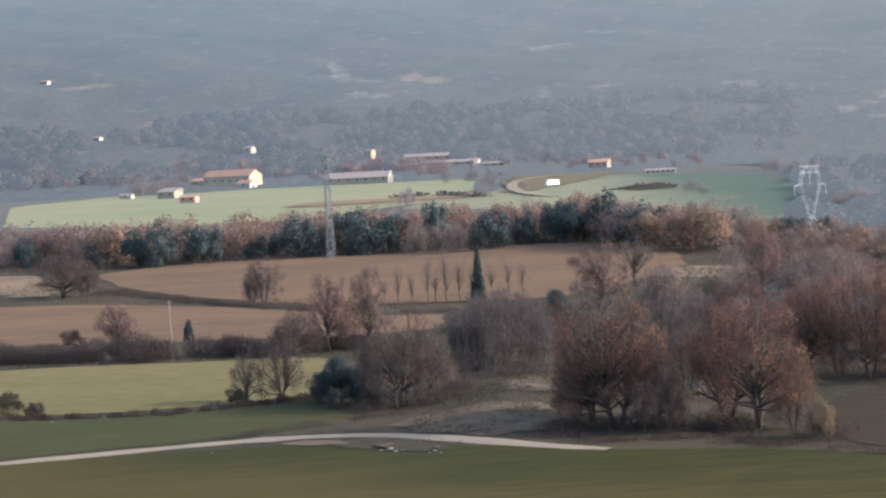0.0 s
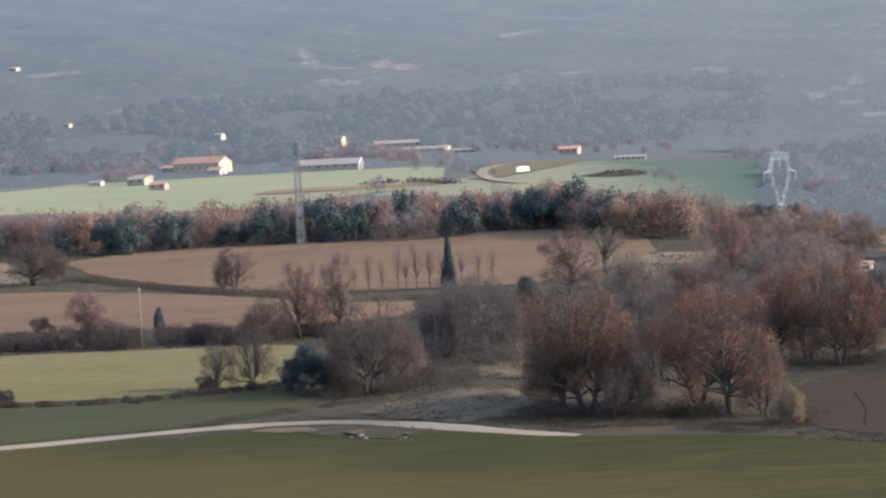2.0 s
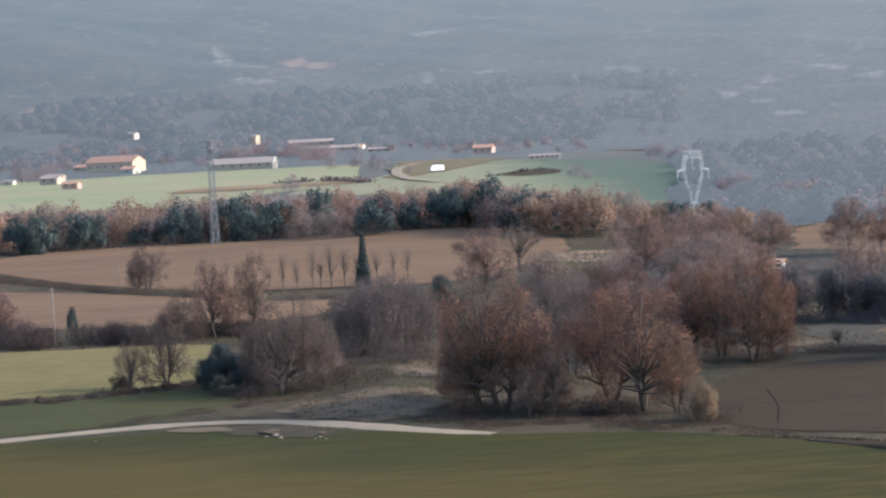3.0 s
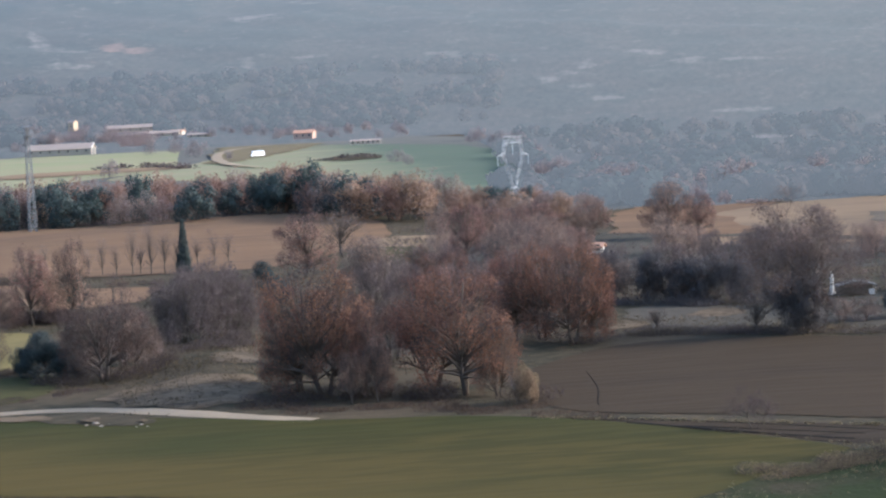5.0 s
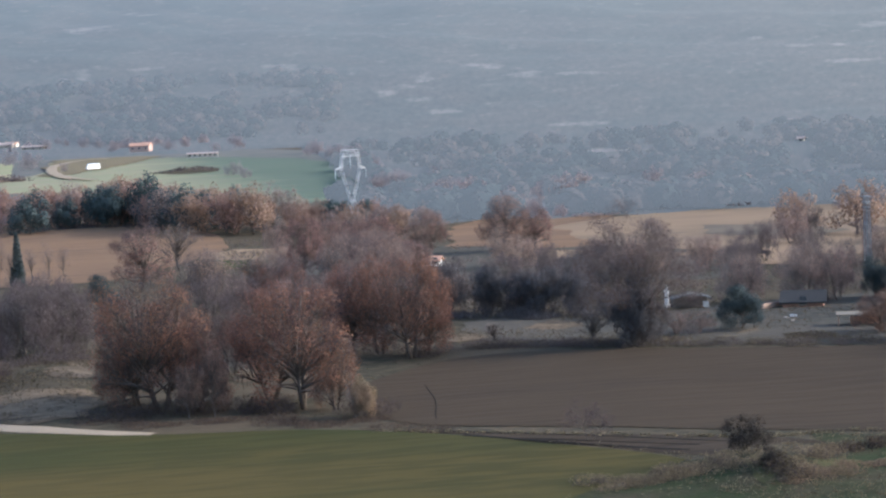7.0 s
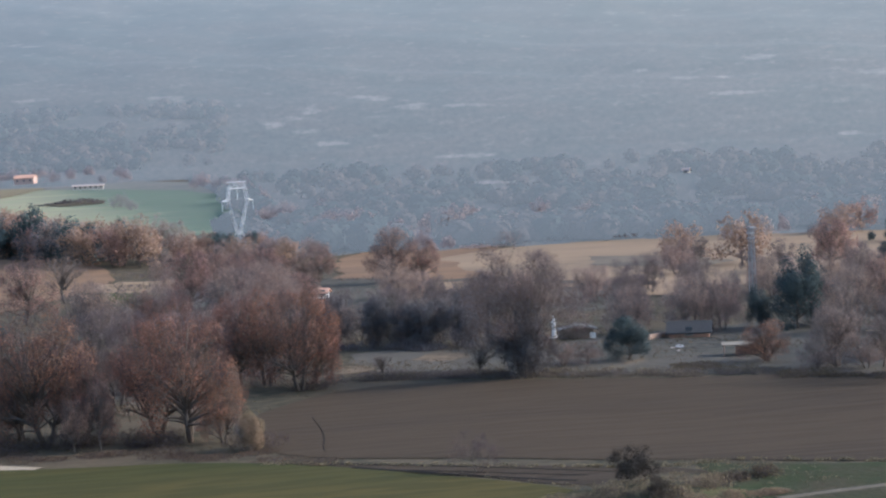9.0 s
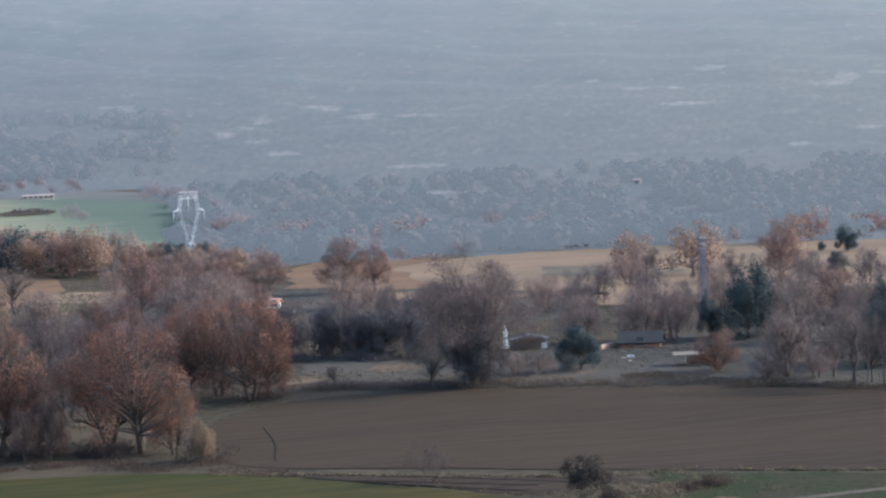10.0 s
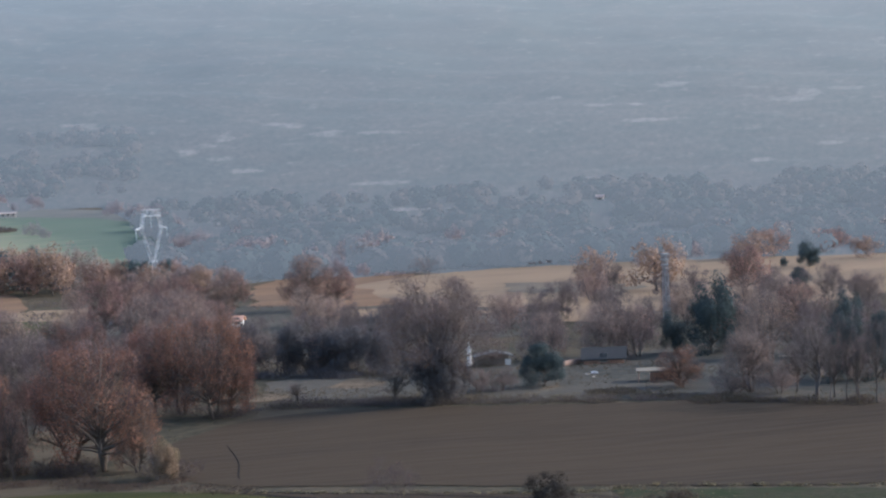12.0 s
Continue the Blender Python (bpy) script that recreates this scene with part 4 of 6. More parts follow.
def build_tree(kind, variant):
    bark, twig_mat, leaf_mat = SPECIES[kind][-3:]
    tubes, verts, faces, which = tree_shape(kind, variant)
    root = new(NAMES[kind])
    mesh_object("trunk", tubes.v, tubes.f, bark, root, True)
    crown = mesh_object("crown", verts, faces, [twig_mat, leaf_mat], root)
    crown.data.polygons.foreach_set("material_index", which)
    return tagged(root, LABELS[kind], "bush" if "bush" in kind else "tree")


def plant(kind, x, y, tall, wide=None, group="", variants=3, turn=None):
    variant = int(turns.integers(variants))
    fresh = (kind, variant) not in MASTERS
    if fresh:
        MASTERS[kind, variant] = build_tree(kind, variant)
    own_tall, own_wide = SIZES[kind, variant]
    sz = tall / own_tall
    sx = sz if wide is None else wide / own_wide
    sx = min(max(sx, 0.45 * sz), 1.7 * sz)
    m = Matrix.LocRotScale((x, y, float(height(x, y)) - 0.1), Euler((0, 0, turns.uniform(0, 6.28) if turn is None else turn)), (sx, sx, sz))
    if fresh:
        ob = MASTERS[kind, variant]
        ob.matrix_basis = m
    else:
        ob = MASTERS[kind, variant].copy()
        scene.collection.objects.link(ob)
        for part_ob in MASTERS[kind, variant].children:
            twin = part_ob.copy()
            scene.collection.objects.link(twin)
            twin.parent = ob
        ob.matrix_basis = m
    return tagged(ob, group=group)


for x, y, tall, wide in (
    (17.8, 240.3, 14.2, 11.4),
    (15.5, 245.5, 11.7, 9.2),
    (14.4, 248.6, 8.1, 5.0),
    (21.2, 238.1, 9.3, 6.9),
    (32.0, 233.8, 13.3, 12.1),
    (30.0, 244.0, 12.6, 9.8),
    (35.1, 231.0, 7.0, 4.7),
    (51.4, 273.6, 12.4, 10.4),
    (48.9, 281.8, 12.3, 10.7),
    (46.0, 285.2, 10.8, 8.7),
    (53.9, 275.6, 8.4, 6.3),
    (109.2, 263.8, 5.1, 7.1),
):
    plant("near_oak", x, y, tall, wide, "oaks by the track")
for x, y, tall, wide in (
    (-6.3, 269.8, 11.8, 10.1),
    (-3.0, 274.7, 8.9, 7.6),
    (-9.1, 271.6, 8.2, 5.4),
    (-21.1, 282.5, 8.5, 6.5),
    (-23.0, 341.6, 8.1, 6.8),
    (-37.2, 463.4, 9.3, 8.8),
    (-39.7, 465.1, 6.8, 5.6),
    (-87.1, 514.6, 12.4, 14.4),
    (-82.1, 514.4, 7.8, 7.8),
    (-25.5, 282.4, 6.9, 4.5),
    (28.7, 271.5, 9.6, 7.2),
    (21.8, 266.1, 11.3, 8.0),
    (-4.1, 281.2, 10.5, 7.0),
    (30.9, 265.3, 8.7, 6.7),
):
    plant("brown_oak", x, y, tall, wide, "oaks by the track")
for x, y, tall, wide in (
    (20.0, 233.5, 5.6, 3.5),
    (22.7, 233.4, 7.3, 3.6),
    (27.2, 402.2, 11.6, 11.1),
    (-18.1, 345.8, 11.7, 7.4),
    (-12.4, 351.2, 12.3, 6.3),
    (-15.8, 348.0, 7.8, 5.2),
    (-53.1, 363.1, 7.8, 7.8),
    (103.3, 443.7, 11.2, 10.8),
    (109.8, 443.1, 8.6, 8.0),
    (180.9, 402.4, 9.9, 7.7),
    (150.4, 315.4, 8.3, 9.6),
    (64.1, 371.5, 9.0, 9.9),
    (58.0, 410.6, 11.2, 8.3),
):
    plant("rust_oak", x, y, tall, wide, "rust-leaved oaks")
for x, y, tall, wide in (
    (5.6, 302.4, 10.7, 9.8),
    (10.3, 305.9, 9.8, 8.8),
    (1.5, 307.6, 7.7, 6.9),
    (3.9, 308.7, 10.4, 8.5),
    (8.2, 310.5, 10.9, 9.3),
    (12.8, 310.0, 8.7, 7.0),
    (65.8, 411.2, 7.8, 9.4),
    (68.1, 330.2, 8.0, 8.4),
    (74.4, 320.7, 8.6, 7.0),
    (80.3, 316.0, 7.7, 7.3),
    (83.5, 310.6, 6.8, 5.6),
    (117.8, 307.6, 9.7, 9.5),
    (31.5, 324.8, 8.2, 8.2),
    (37.1, 334.6, 7.2, 6.7),
    (111.6, 322.3, 8.5, 6.8),
    (88.4, 328.1, 5.9, 6.8),
):
    plant("grey_tree", x, y, tall, wide, "bare grey trees")
for x, y, tall, wide in (
    (38.6, 452.8, 9.7, 9.1),
    (73.7, 269.9, 4.5, 4.2),
    (62.9, 278.4, 3.2, 2.9),
    (114.1, 253.3, 8.3, 6.6),
    (118.5, 244.4, 9.2, 4.8),
    (118.6, 250.0, 6.2, 4.2),
    (119.8, 242.0, 8.1, 3.4),
    (121.9, 240.3, 7.4, 4.0),
):
    plant("bare_tree", x, y, tall, wide, "bare winter trees")
for x, y, tall, wide in (
    (-21.3, 468.3, 5.3, 2.8),
    (-17.1, 458.7, 4.6, 2.4),
    (-12.3, 451.7, 5.1, 3.0),
    (-9.4, 445.4, 7.4, 3.0),
    (-6.6, 443.0, 6.0, 2.6),
    (-3.5, 444.0, 9.2, 3.6),
    (-1.9, 442.2, 7.0, 2.8),
    (0.1, 440.9, 10.2, 4.2),
    (2.9, 440.4, 8.6, 3.8),
    (5.2, 439.6, 7.0, 3.4),
    (9.4, 457.2, 6.4, 3.2),
    (12.6, 455.6, 7.6, 3.4),
    (15.8, 460.9, 6.0, 3.4),
):
    plant("poplar", x, y, tall, wide, "saplings along the terrace")
for x, y, tall, wide in (
    (-12.2, 369.3, 5.5, 3.3),
    (18.4, 377.5, 5.2, 4.3),
    (19.5, 353.5, 4.4, 4.0),
    (60.2, 386.4, 5.9, 6.8),
    (125.2, 304.2, 5.9, 3.8),
    (128.6, 298.5, 11.2, 7.4),
    (134.0, 302.2, 7.9, 6.2),
    (94.8, 275.4, 5.7, 5.8),
    (230.7, 476.2, 6.1, 5.6),
    (196.6, 411.3, 4.3, 4.3),
    (227.8, 483.7, 2.4, 2.0),
    (-42.4, 369.3, 4.2, 1.7),
    (146.2, 289.2, 8.1, 4.1),
    (139.5, 283.7, 5.9, 3.2),
    (-13.6, 276.9, 5.8, 5.5),
    (-15.9, 279.5, 4.2, 3.1),
    (-11.2, 274.8, 4.3, 4.1),
):
    plant("evergreen", x, y, tall, wide, "evergreen oaks among the fields")
for x, y, tall, wide in (
    (107.6, 310.9, 7.0, 7.0),
    (114.0, 303.4, 8.5, 7.3),
    (119.0, 302.7, 7.7, 6.1),
    (132.5, 287.1, 9.5, 8.7),
    (133.6, 299.0, 7.4, 6.5),
    (114.1, 253.3, 7.3, 7.3),
    (116.2, 249.7, 4.8, 5.5),
    (111.2, 252.6, 3.8, 4.8),
    (89.1, 274.6, 3.6, 4.3),
    (85.7, 274.5, 3.2, 3.6),
    (70.6, 322.8, 7.8, 7.4),
    (76.6, 316.0, 7.3, 6.5),
    (65.4, 328.3, 7.5, 6.7),
    (41.8, 319.8, 7.3, 7.3),
    (64.1, 360.5, 11.0, 10.1),
    (54.4, 324.9, 9.1, 9.1),
    (57.1, 304.9, 7.0, 7.8),
    (59.9, 379.7, 9.6, 9.6),
    (46.3, 369.7, 7.5, 7.5),
    (76.5, 403.6, 7.2, 9.2),
    (34.7, 303.9, 4.6, 4.6),
    (-1.2, 285.0, 4.3, 5.0),
):
    plant("silver_tree", x, y, tall, wide, "bare trees by the ploughed field")
for x, y, tall, wide in (
    (66.5, 325.2, 7.3, 5.8),
    (71.8, 318.8, 7.5, 4.9),
    (78.3, 312.8, 7.1, 6.0),
    (81.8, 309.1, 6.4, 4.8),
    (65.8, 330.1, 7.1, 6.7),
    (75.3, 316.0, 6.5, 4.9),
    (84.6, 300.1, 4.7, 3.9),
    (90.9, 344.0, 6.2, 6.2),
    (78.2, 266.2, 9.6, 5.6),
    (78.2, 267.2, 6.8, 6.0),
    (81.0, 268.2, 5.0, 4.4),
):
    plant("ivy_tree", x, y, tall, wide, "ivy-clad trees behind the clearing")
for x, y, tall, wide in (
    (78.8, 268.5, 17.0, 16.5),
    (80.9, 275.5, 11.8, 6.6),
):
    plant("crown_tree", x, y, tall, wide, "tall bare trees")
for x, y, tall, wide in (
    (53.0, 197.1, 3.8, 5.4),
):
    plant("field_tree", x, y, tall, wide, "")
for x, y, tall, wide in (
    (36.0, 224.6, 3.9, 2.0),
    (6.5, 305.2, 3.5, 2.0),
):
    plant("pale_tree", x, y, tall, wide, "")
for x, y, tall, wide in (
    (36.6, 222.4, 3.6, 2.6),
    (37.0, 224.4, 3.9, 2.8),
):
    plant("grass_bush", x, y, tall, wide, "")
for x, y, tall, wide in (
    (-63.7, 383.6, 2.7, 4.4),
    (61.6, 178.5, 3.3, 4.2),
    (-54.9, 280.8, 2.9, 4.3),
    (-51.5, 277.7, 1.8, 2.8),
    (-26.7, 281.1, 2.1, 2.5),
    (61.1, 171.4, 1.8, 1.8),
):
    plant("bush", x, y, tall, wide, "bushes on the field edges")
for x, y, tall, wide in (
    (-118.7, 640.8, 9.1, 6.4),
    (-98.1, 632.4, 7.8, 4.3),
    (-84.6, 625.7, 10.1, 9.8),
    (-77.5, 619.6, 12.3, 9.2),
    (-68.2, 626.3, 10.2, 9.3),
    (-63.9, 627.9, 9.5, 6.6),
    (-52.1, 631.8, 6.3, 7.3),
    (-47.5, 633.6, 7.5, 7.5),
    (-40.0, 627.7, 12.3, 10.7),
    (-27.6, 639.9, 11.8, 10.6),
    (-21.8, 625.4, 12.5, 12.2),
    (-15.0, 636.7, 10.3, 10.0),
    (-1.4, 617.8, 13.0, 7.8),
    (12.5, 593.3, 10.8, 12.2),
    (22.1, 602.5, 8.9, 7.7),
    (30.4, 603.8, 10.6, 9.7),
    (35.3, 596.5, 10.6, 10.3),
    (42.1, 583.7, 13.5, 8.9),
    (46.3, 576.2, 10.4, 9.2),
    (51.8, 566.0, 11.2, 13.9),
    (62.4, 565.5, 10.4, 4.4),
    (88.3, 562.0, 7.0, 8.8),
    (97.4, 540.2, 5.8, 10.0),
    (93.7, 555.5, 7.2, 4.6),
):
    plant("far_ever", x, y, tall, wide, "evergreens of the wooded belt")
for x, y, tall, wide in (
    (6.5, 438.4, 10.1, 2.9),
):
    plant("cypress", x, y, tall, wide, "")
for x, y, tall, wide in (
    (38.3, 1024.8, 4.6, 4.1),
    (100.2, 899.2, 6.3, 7.7),
    (101.0, 867.8, 4.8, 5.2),
    (24.7, 1077.8, 9.2, 10.8),
    (16.7, 1168.2, 8.2, 9.9),
    (3.5, 1154.8, 9.8, 7.5),
    (-13.5, 898.2, 7.6, 9.0),
    (-31.7, 1466.2, 8.1, 9.5),
    (-70.7, 1300.7, 7.2, 9.8),
    (-183.7, 1380.8, 9.8, 13.9),
    (-194.3, 1357.9, 9.6, 13.7),
    (-221.3, 1434.7, 12.3, 16.0),
    (-244.2, 1421.4, 10.8, 15.9),
    (-133.2, 1413.9, 8.5, 10.7),
    (-96.3, 1390.7, 8.4, 13.9),
    (75.0, 1287.4, 5.2, 7.1),
):
    plant("farm_tree", x, y, tall, wide, "trees round the farms")
for x, y, tall, wide in (
    (169.5, 453.3, 8.7, 10.3),
    (175.1, 433.9, 10.8, 12.3),
    (184.5, 409.8, 8.7, 10.1),
    (234.4, 514.7, 7.4, 11.3),
    (242.2, 520.0, 7.6, 8.6),
    (266.9, 536.4, 5.9, 9.0),
    (183.9, 578.1, 4.3, 8.4),
    (191.2, 571.0, 3.6, 6.0),
    (253.2, 491.7, 5.5, 6.9),
):
    plant("far_oak", x, y, tall, wide, "russet oaks round the stubble field")
for x, y, tall, wide in (
    (116.7, 240.3, 10.7, 5.3),
    (117.5, 238.3, 8.6, 2.7),
    (118.9, 237.2, 10.0, 3.3),
    (119.7, 235.2, 9.2, 3.3),
    (121.2, 234.0, 9.9, 4.0),
):
    plant("tall_ash", x, y, tall, wide, "tall bare trees by the ploughed field")
for x, y, tall, wide in (
    (129.5, 257.4, 10.8, 4.3),
    (126.6, 256.0, 6.8, 2.6),
    (132.7, 254.5, 8.6, 4.3),
):
    plant("evergreen", x, y, tall, wide, "evergreens among the tall bare trees")

def belt(line, deep, count, kinds, tall, group, seed):
    """Trees scattered along a line, deep metres wide."""
    rnd = np.random.default_rng(seed)
    c = np.array(line, float)
    leg = np.linalg.norm(np.diff(c, axis=0), axis=1)
    cut = np.concatenate([[0], np.cumsum(leg)])
    for k in range(count):
        s = (k + rnd.uniform(0, 1)) / count * cut[-1]
        i = min(int(np.searchsorted(cut, s, side="right")) - 1, len(leg) - 1)
        p = c[i] + (c[i + 1] - c[i]) * (s - cut[i]) / leg[i]
        p = p + unit(p) * rnd.uniform(-0.5, 0.5) * deep
        h = rnd.uniform(*tall)
        plant(kinds[int(rnd.integers(len(kinds)))], round(float(p[0]), 1), round(float(p[1]), 1), h, h * rnd.uniform(0.8, 1.15), group)


FAR_SHAPES = {}


def grove(line, deep, count, kinds, tall, label, seed, mats=(FAR_TWIG, FAR_LEAF)):
    """Distant trees along a line, too small and too many to pick apart: joined into one mesh."""
    rnd = np.random.default_rng(seed)
    c = np.array(line, float)
    leg = np.linalg.norm(np.diff(c, axis=0), axis=1)
    cut = np.concatenate([[0], np.cumsum(leg)])
    verts, faces, which, first = [], [], [], 0
    for k in range(count):
        s = (k + rnd.uniform(0, 1)) / count * cut[-1]
        i = min(int(np.searchsorted(cut, s, side="right")) - 1, len(leg) - 1)
        p = c[i] + (c[i + 1] - c[i]) * (s - cut[i]) / leg[i]
        p = p + unit(p) * rnd.uniform(-0.5, 0.5) * deep
        kind, variant = kinds[int(rnd.integers(len(kinds)))], int(rnd.integers(3))
        if (kind, variant) not in FAR_SHAPES:
            FAR_SHAPES[kind, variant] = tree_shape(kind, variant)
        tubes, crown, crown_faces, crown_mats = FAR_SHAPES[kind, variant]
        own_tall, own_wide = SIZES[kind, variant]
        h, g = rnd.uniform(*tall), rnd.uniform(0, 6.28)
        wide = h * rnd.uniform(0.85, 1.3) / own_wide
        turn = np.array([[math.cos(g), -math.sin(g), 0], [math.sin(g), math.cos(g), 0], [0, 0, 1]])
        at = np.array([p[0], p[1], float(height(p[0], p[1])) - 0.1])
        for v, f, m in ((np.array(tubes.v), tubes.f, [0] * len(tubes.f)), (crown, crown_faces, crown_mats)):
            verts.append((v * [wide, wide, h / own_tall]) @ turn.T + at)
            faces += [[q + first for q in face] for face in f]
            which += list(m)
            first += len(v)
    me = bpy.data.meshes.new("far_trees")
    me.from_pydata(np.vstack(verts).tolist(), [], faces)
    for m in mats:
        me.materials.append(m)
    me.polygons.foreach_set("material_index", which)
    tagged(new("far_trees", me), label, "trees", kind="stuff")


belt([(-146.2, 668.0), (-113.9, 664.6), (-79.1, 652.0), (-46.6, 655.5), (-13.7, 653.9), (10.7, 643.4)], 50, 84, ('far_oak', 'far_brown', 'far_brown'), (7.5, 13.0), "oaks of the wooded belt", 31)
belt([(10.7, 643.4), (34.8, 642.7), (46.5, 587.3), (66.4, 569.5), (77.9, 570.4)], 50, 46, ('far_oak', 'far_oak', 'far_brown'), (8, 13), "oaks of the wooded belt", 32)
belt([(75.6, 553.7), (105.3, 537.1)], 40, 14, ('far_oak', 'far_brown'), (5, 8), "oaks of the wooded belt", 33)
for x, y, tall, wide in ((-1.0, 606.0, 8.6, 9.0), (-7.5, 612.0, 8.0, 8.5), (3.5, 601.0, 7.2, 7.5)):
    plant("far_brown", x, y, tall, wide, "oaks of the wooded belt")
belt([(54.6, 414.2), (71.0, 429.2), (76.6, 396.1)], 50, 8, ('mid_oak', 'rust_oak', 'mid_oak'), (6, 9), "trees behind the clearing", 34)
belt([(33.0, 364.1), (44.9, 356.6), (54.0, 324.3)], 45, 12, ('grey_tree', 'near_oak', 'mid_oak'), (6, 9.5), "trees behind the oaks", 35)
grove([(119.3, 704.4), (149.3, 674.7), (180.4, 634.4), (206.9, 584.1)], 60, 14, ('hill_oak', 'hill_brown', 'hill_oak'), (4, 7), "haze-tinted pinkish-brown bare trees along the foot of the hill", 36)
grove([(194.5, 540.9), (215.4, 531.7), (249.2, 537.2), (278.1, 518.4)], 40, 10, ('hill_oak', 'hill_brown'), (3, 5.5), "haze-tinted pinkish-brown bare trees above the stubble field", 37)
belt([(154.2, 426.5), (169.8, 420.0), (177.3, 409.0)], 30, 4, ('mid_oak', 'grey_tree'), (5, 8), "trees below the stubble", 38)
grove([(-326.9, 1509.4), (-217.3, 1507.9), (-79.6, 1471.7), (44.4, 1436.1), (149.5, 1263.8)], 150, 50, ('hill_brown', 'hill_oak'), (5, 8), "haze-tinted grey-brown bare trees round the far farms", 39, (FAR_HAZE_TWIG, FAR_TWIG))
belt([(91.4, 401.5), (103.1, 389.6), (114.2, 370.6)], 40, 10, ('mid_oak', 'grey_tree', 'mid_oak'), (5, 8), "trees behind the clearing", 40)
belt([(117.3, 374.2), (126.5, 364.7), (138.8, 348.9), (148.4, 336.2)], 45, 10, ('mid_oak', 'grey_tree', 'mid_oak'), (5, 7.5), "bare trees round the camp", 41)
belt([(157.3, 356.0), (176.3, 366.9), (187.6, 354.5)], 45, 7, ('mid_oak', 'mid_oak', 'grey_tree'), (5, 8), "trees below the stubble", 42)
belt([(132.4, 279.7), (137.2, 275.8), (144.1, 269.7)], 30, 7, ('bare_tree', 'grey_tree'), (7, 10), "bare trees by the ploughed field", 43)
belt([(63.2, 496.4), (80.4, 477.9), (93.0, 449.2)], 40, 7, ('mid_oak', 'rust_oak'), (6, 9), "trees behind the clearing", 44)
grove([(129.9, 673.7), (146.1, 584.3), (177.4, 573.1), (208.7, 554.0), (289.5, 539.6)], 60, 16, ('hill_oak', 'hill_brown', 'hill_brown'), (3, 6), "haze-tinted pinkish-brown bare trees along the foot of the hill", 45)
grove([(157.5, 1120.0), (160.7, 1001.2), (144.3, 812.6), (137.0, 731.4)], 60, 12, ('hill_oak', 'hill_brown'), (5, 8), "haze-tinted grey-brown bare trees round the far farms", 46, (FAR_HAZE_TWIG, FAR_TWIG))
grove([(122.3, 719.2), (143.0, 653.6), (164.9, 619.3), (198.3, 618.2)], 130, 14, ('hill_brown', 'hill_oak', 'hill_brown'), (5, 9), "haze-tinted pinkish-brown bare trees along the foot of the hill", 47)
grove([(200.2, 624.0), (239.6, 590.9), (303.7, 565.9)], 110, 12, ('hill_brown', 'hill_oak', 'hill_brown'), (4.5, 8), "haze-tinted pinkish-brown bare trees along the foot of the hill", 48)

grove([(-259.3, 1415.3), (-231.9, 1432.2), (-207.9, 1478.8), (-181.1, 1519.7), (-146.1, 1552.6), (-96.7, 1508.3), (-27.1, 1410.1), (4.1, 1298.3)], 90, 64, ('hill_brown', 'hill_oak', 'hill_brown'), (6, 11), "haze-tinted pinkish-brown bare trees behind the farm", 49)
grove([(-159.5, 1172.5), (-153.6, 1220.1), (-158.1, 1352.1), (-153.0, 1382.4)], 60, 14, ('hill_brown',), (6, 10), "haze-tinted grey bare trees beside the farm sheds", 50, (FAR_HAZE_TWIG, FAR_TWIG))


def thicket(name, line, tall, wide, per_metre, mat, label, category="hedge", seed=5, leaf=0.16, twigs=0.4, gaps=0.0):
    """An uneven hedge or bramble bank of small leaves and twigs along a line; one thing that nobody could count."""
    rnd = np.random.default_rng(seed)
    c = np.array(line, float)
    leg = np.linalg.norm(np.diff(c, axis=0), axis=1)
    cut = np.concatenate([[0], np.cumsum(leg)])
    clumps = max(3, int(cut[-1] / (wide * 0.55)))
    at, size = [], []
    for k in range(clumps):
        if rnd.uniform() < gaps:
            continue
        s = (k + rnd.uniform(0, 1)) / clumps * cut[-1]
        i = min(int(np.searchsorted(cut, s, side="right")) - 1, len(leg) - 1)
        p = c[i] + (c[i + 1] - c[i]) * (s - cut[i]) / leg[i] + rnd.normal(0, wide * 0.22, 2)
        at.append(p)
        size.append((wide * rnd.uniform(0.35, 0.7), tall * rnd.uniform(0.45, 1.1)))
    at, size = np.array(at), np.array(size)
    n = int(cut[-1] * per_metre)
    pick = rnd.integers(0, len(at), n)
    ball = unit(rnd.normal(size=(n, 3))) * (rnd.uniform(0.15, 1, n) ** 0.5)[:, None]
    x = at[pick, 0] + ball[:, 0] * size[pick, 0]
    y = at[pick, 1] + ball[:, 1] * size[pick, 0]
    z = height(x, y) + (0.45 + 0.55 * ball[:, 2]) * size[pick, 1]
    pts = np.column_stack([x, y, z])
    nt = int(n * twigs)
    lv, lf = leaf_faces(rnd, pts[nt:], leaf)
    tv, tf = twig_faces(rnd, pts[:nt] - [0, 0, 0.2], unit(rnd.normal(0, 0.5, (nt, 3)) + [0, 0, 1.0]), rnd.uniform(0.3, 0.9, nt) * tall * 0.45, rnd.uniform(0.025, 0.05, nt))
    ob = mesh_object(name, np.vstack([lv, tv]), lf.tolist() + (tf + len(lv)).tolist(), [mat, TWIG])
    ob.data.polygons.foreach_set("material_index", [0] * len(lf) + [1] * len(tf))
    return tagged(ob, label, category, kind="stuff")


thicket("hedgerow", [(-77.0, 359.6), (-56.6, 350.5), (-42.6, 344.1), (-32.3, 344.4), (-20.2, 344.4), (-11.7, 350.8)], 4.0, 6.0, 760, SHRUB_LEAF, "dark tangled hedgerow between meadow and ploughed field", seed=51, leaf=0.09, twigs=0.55)
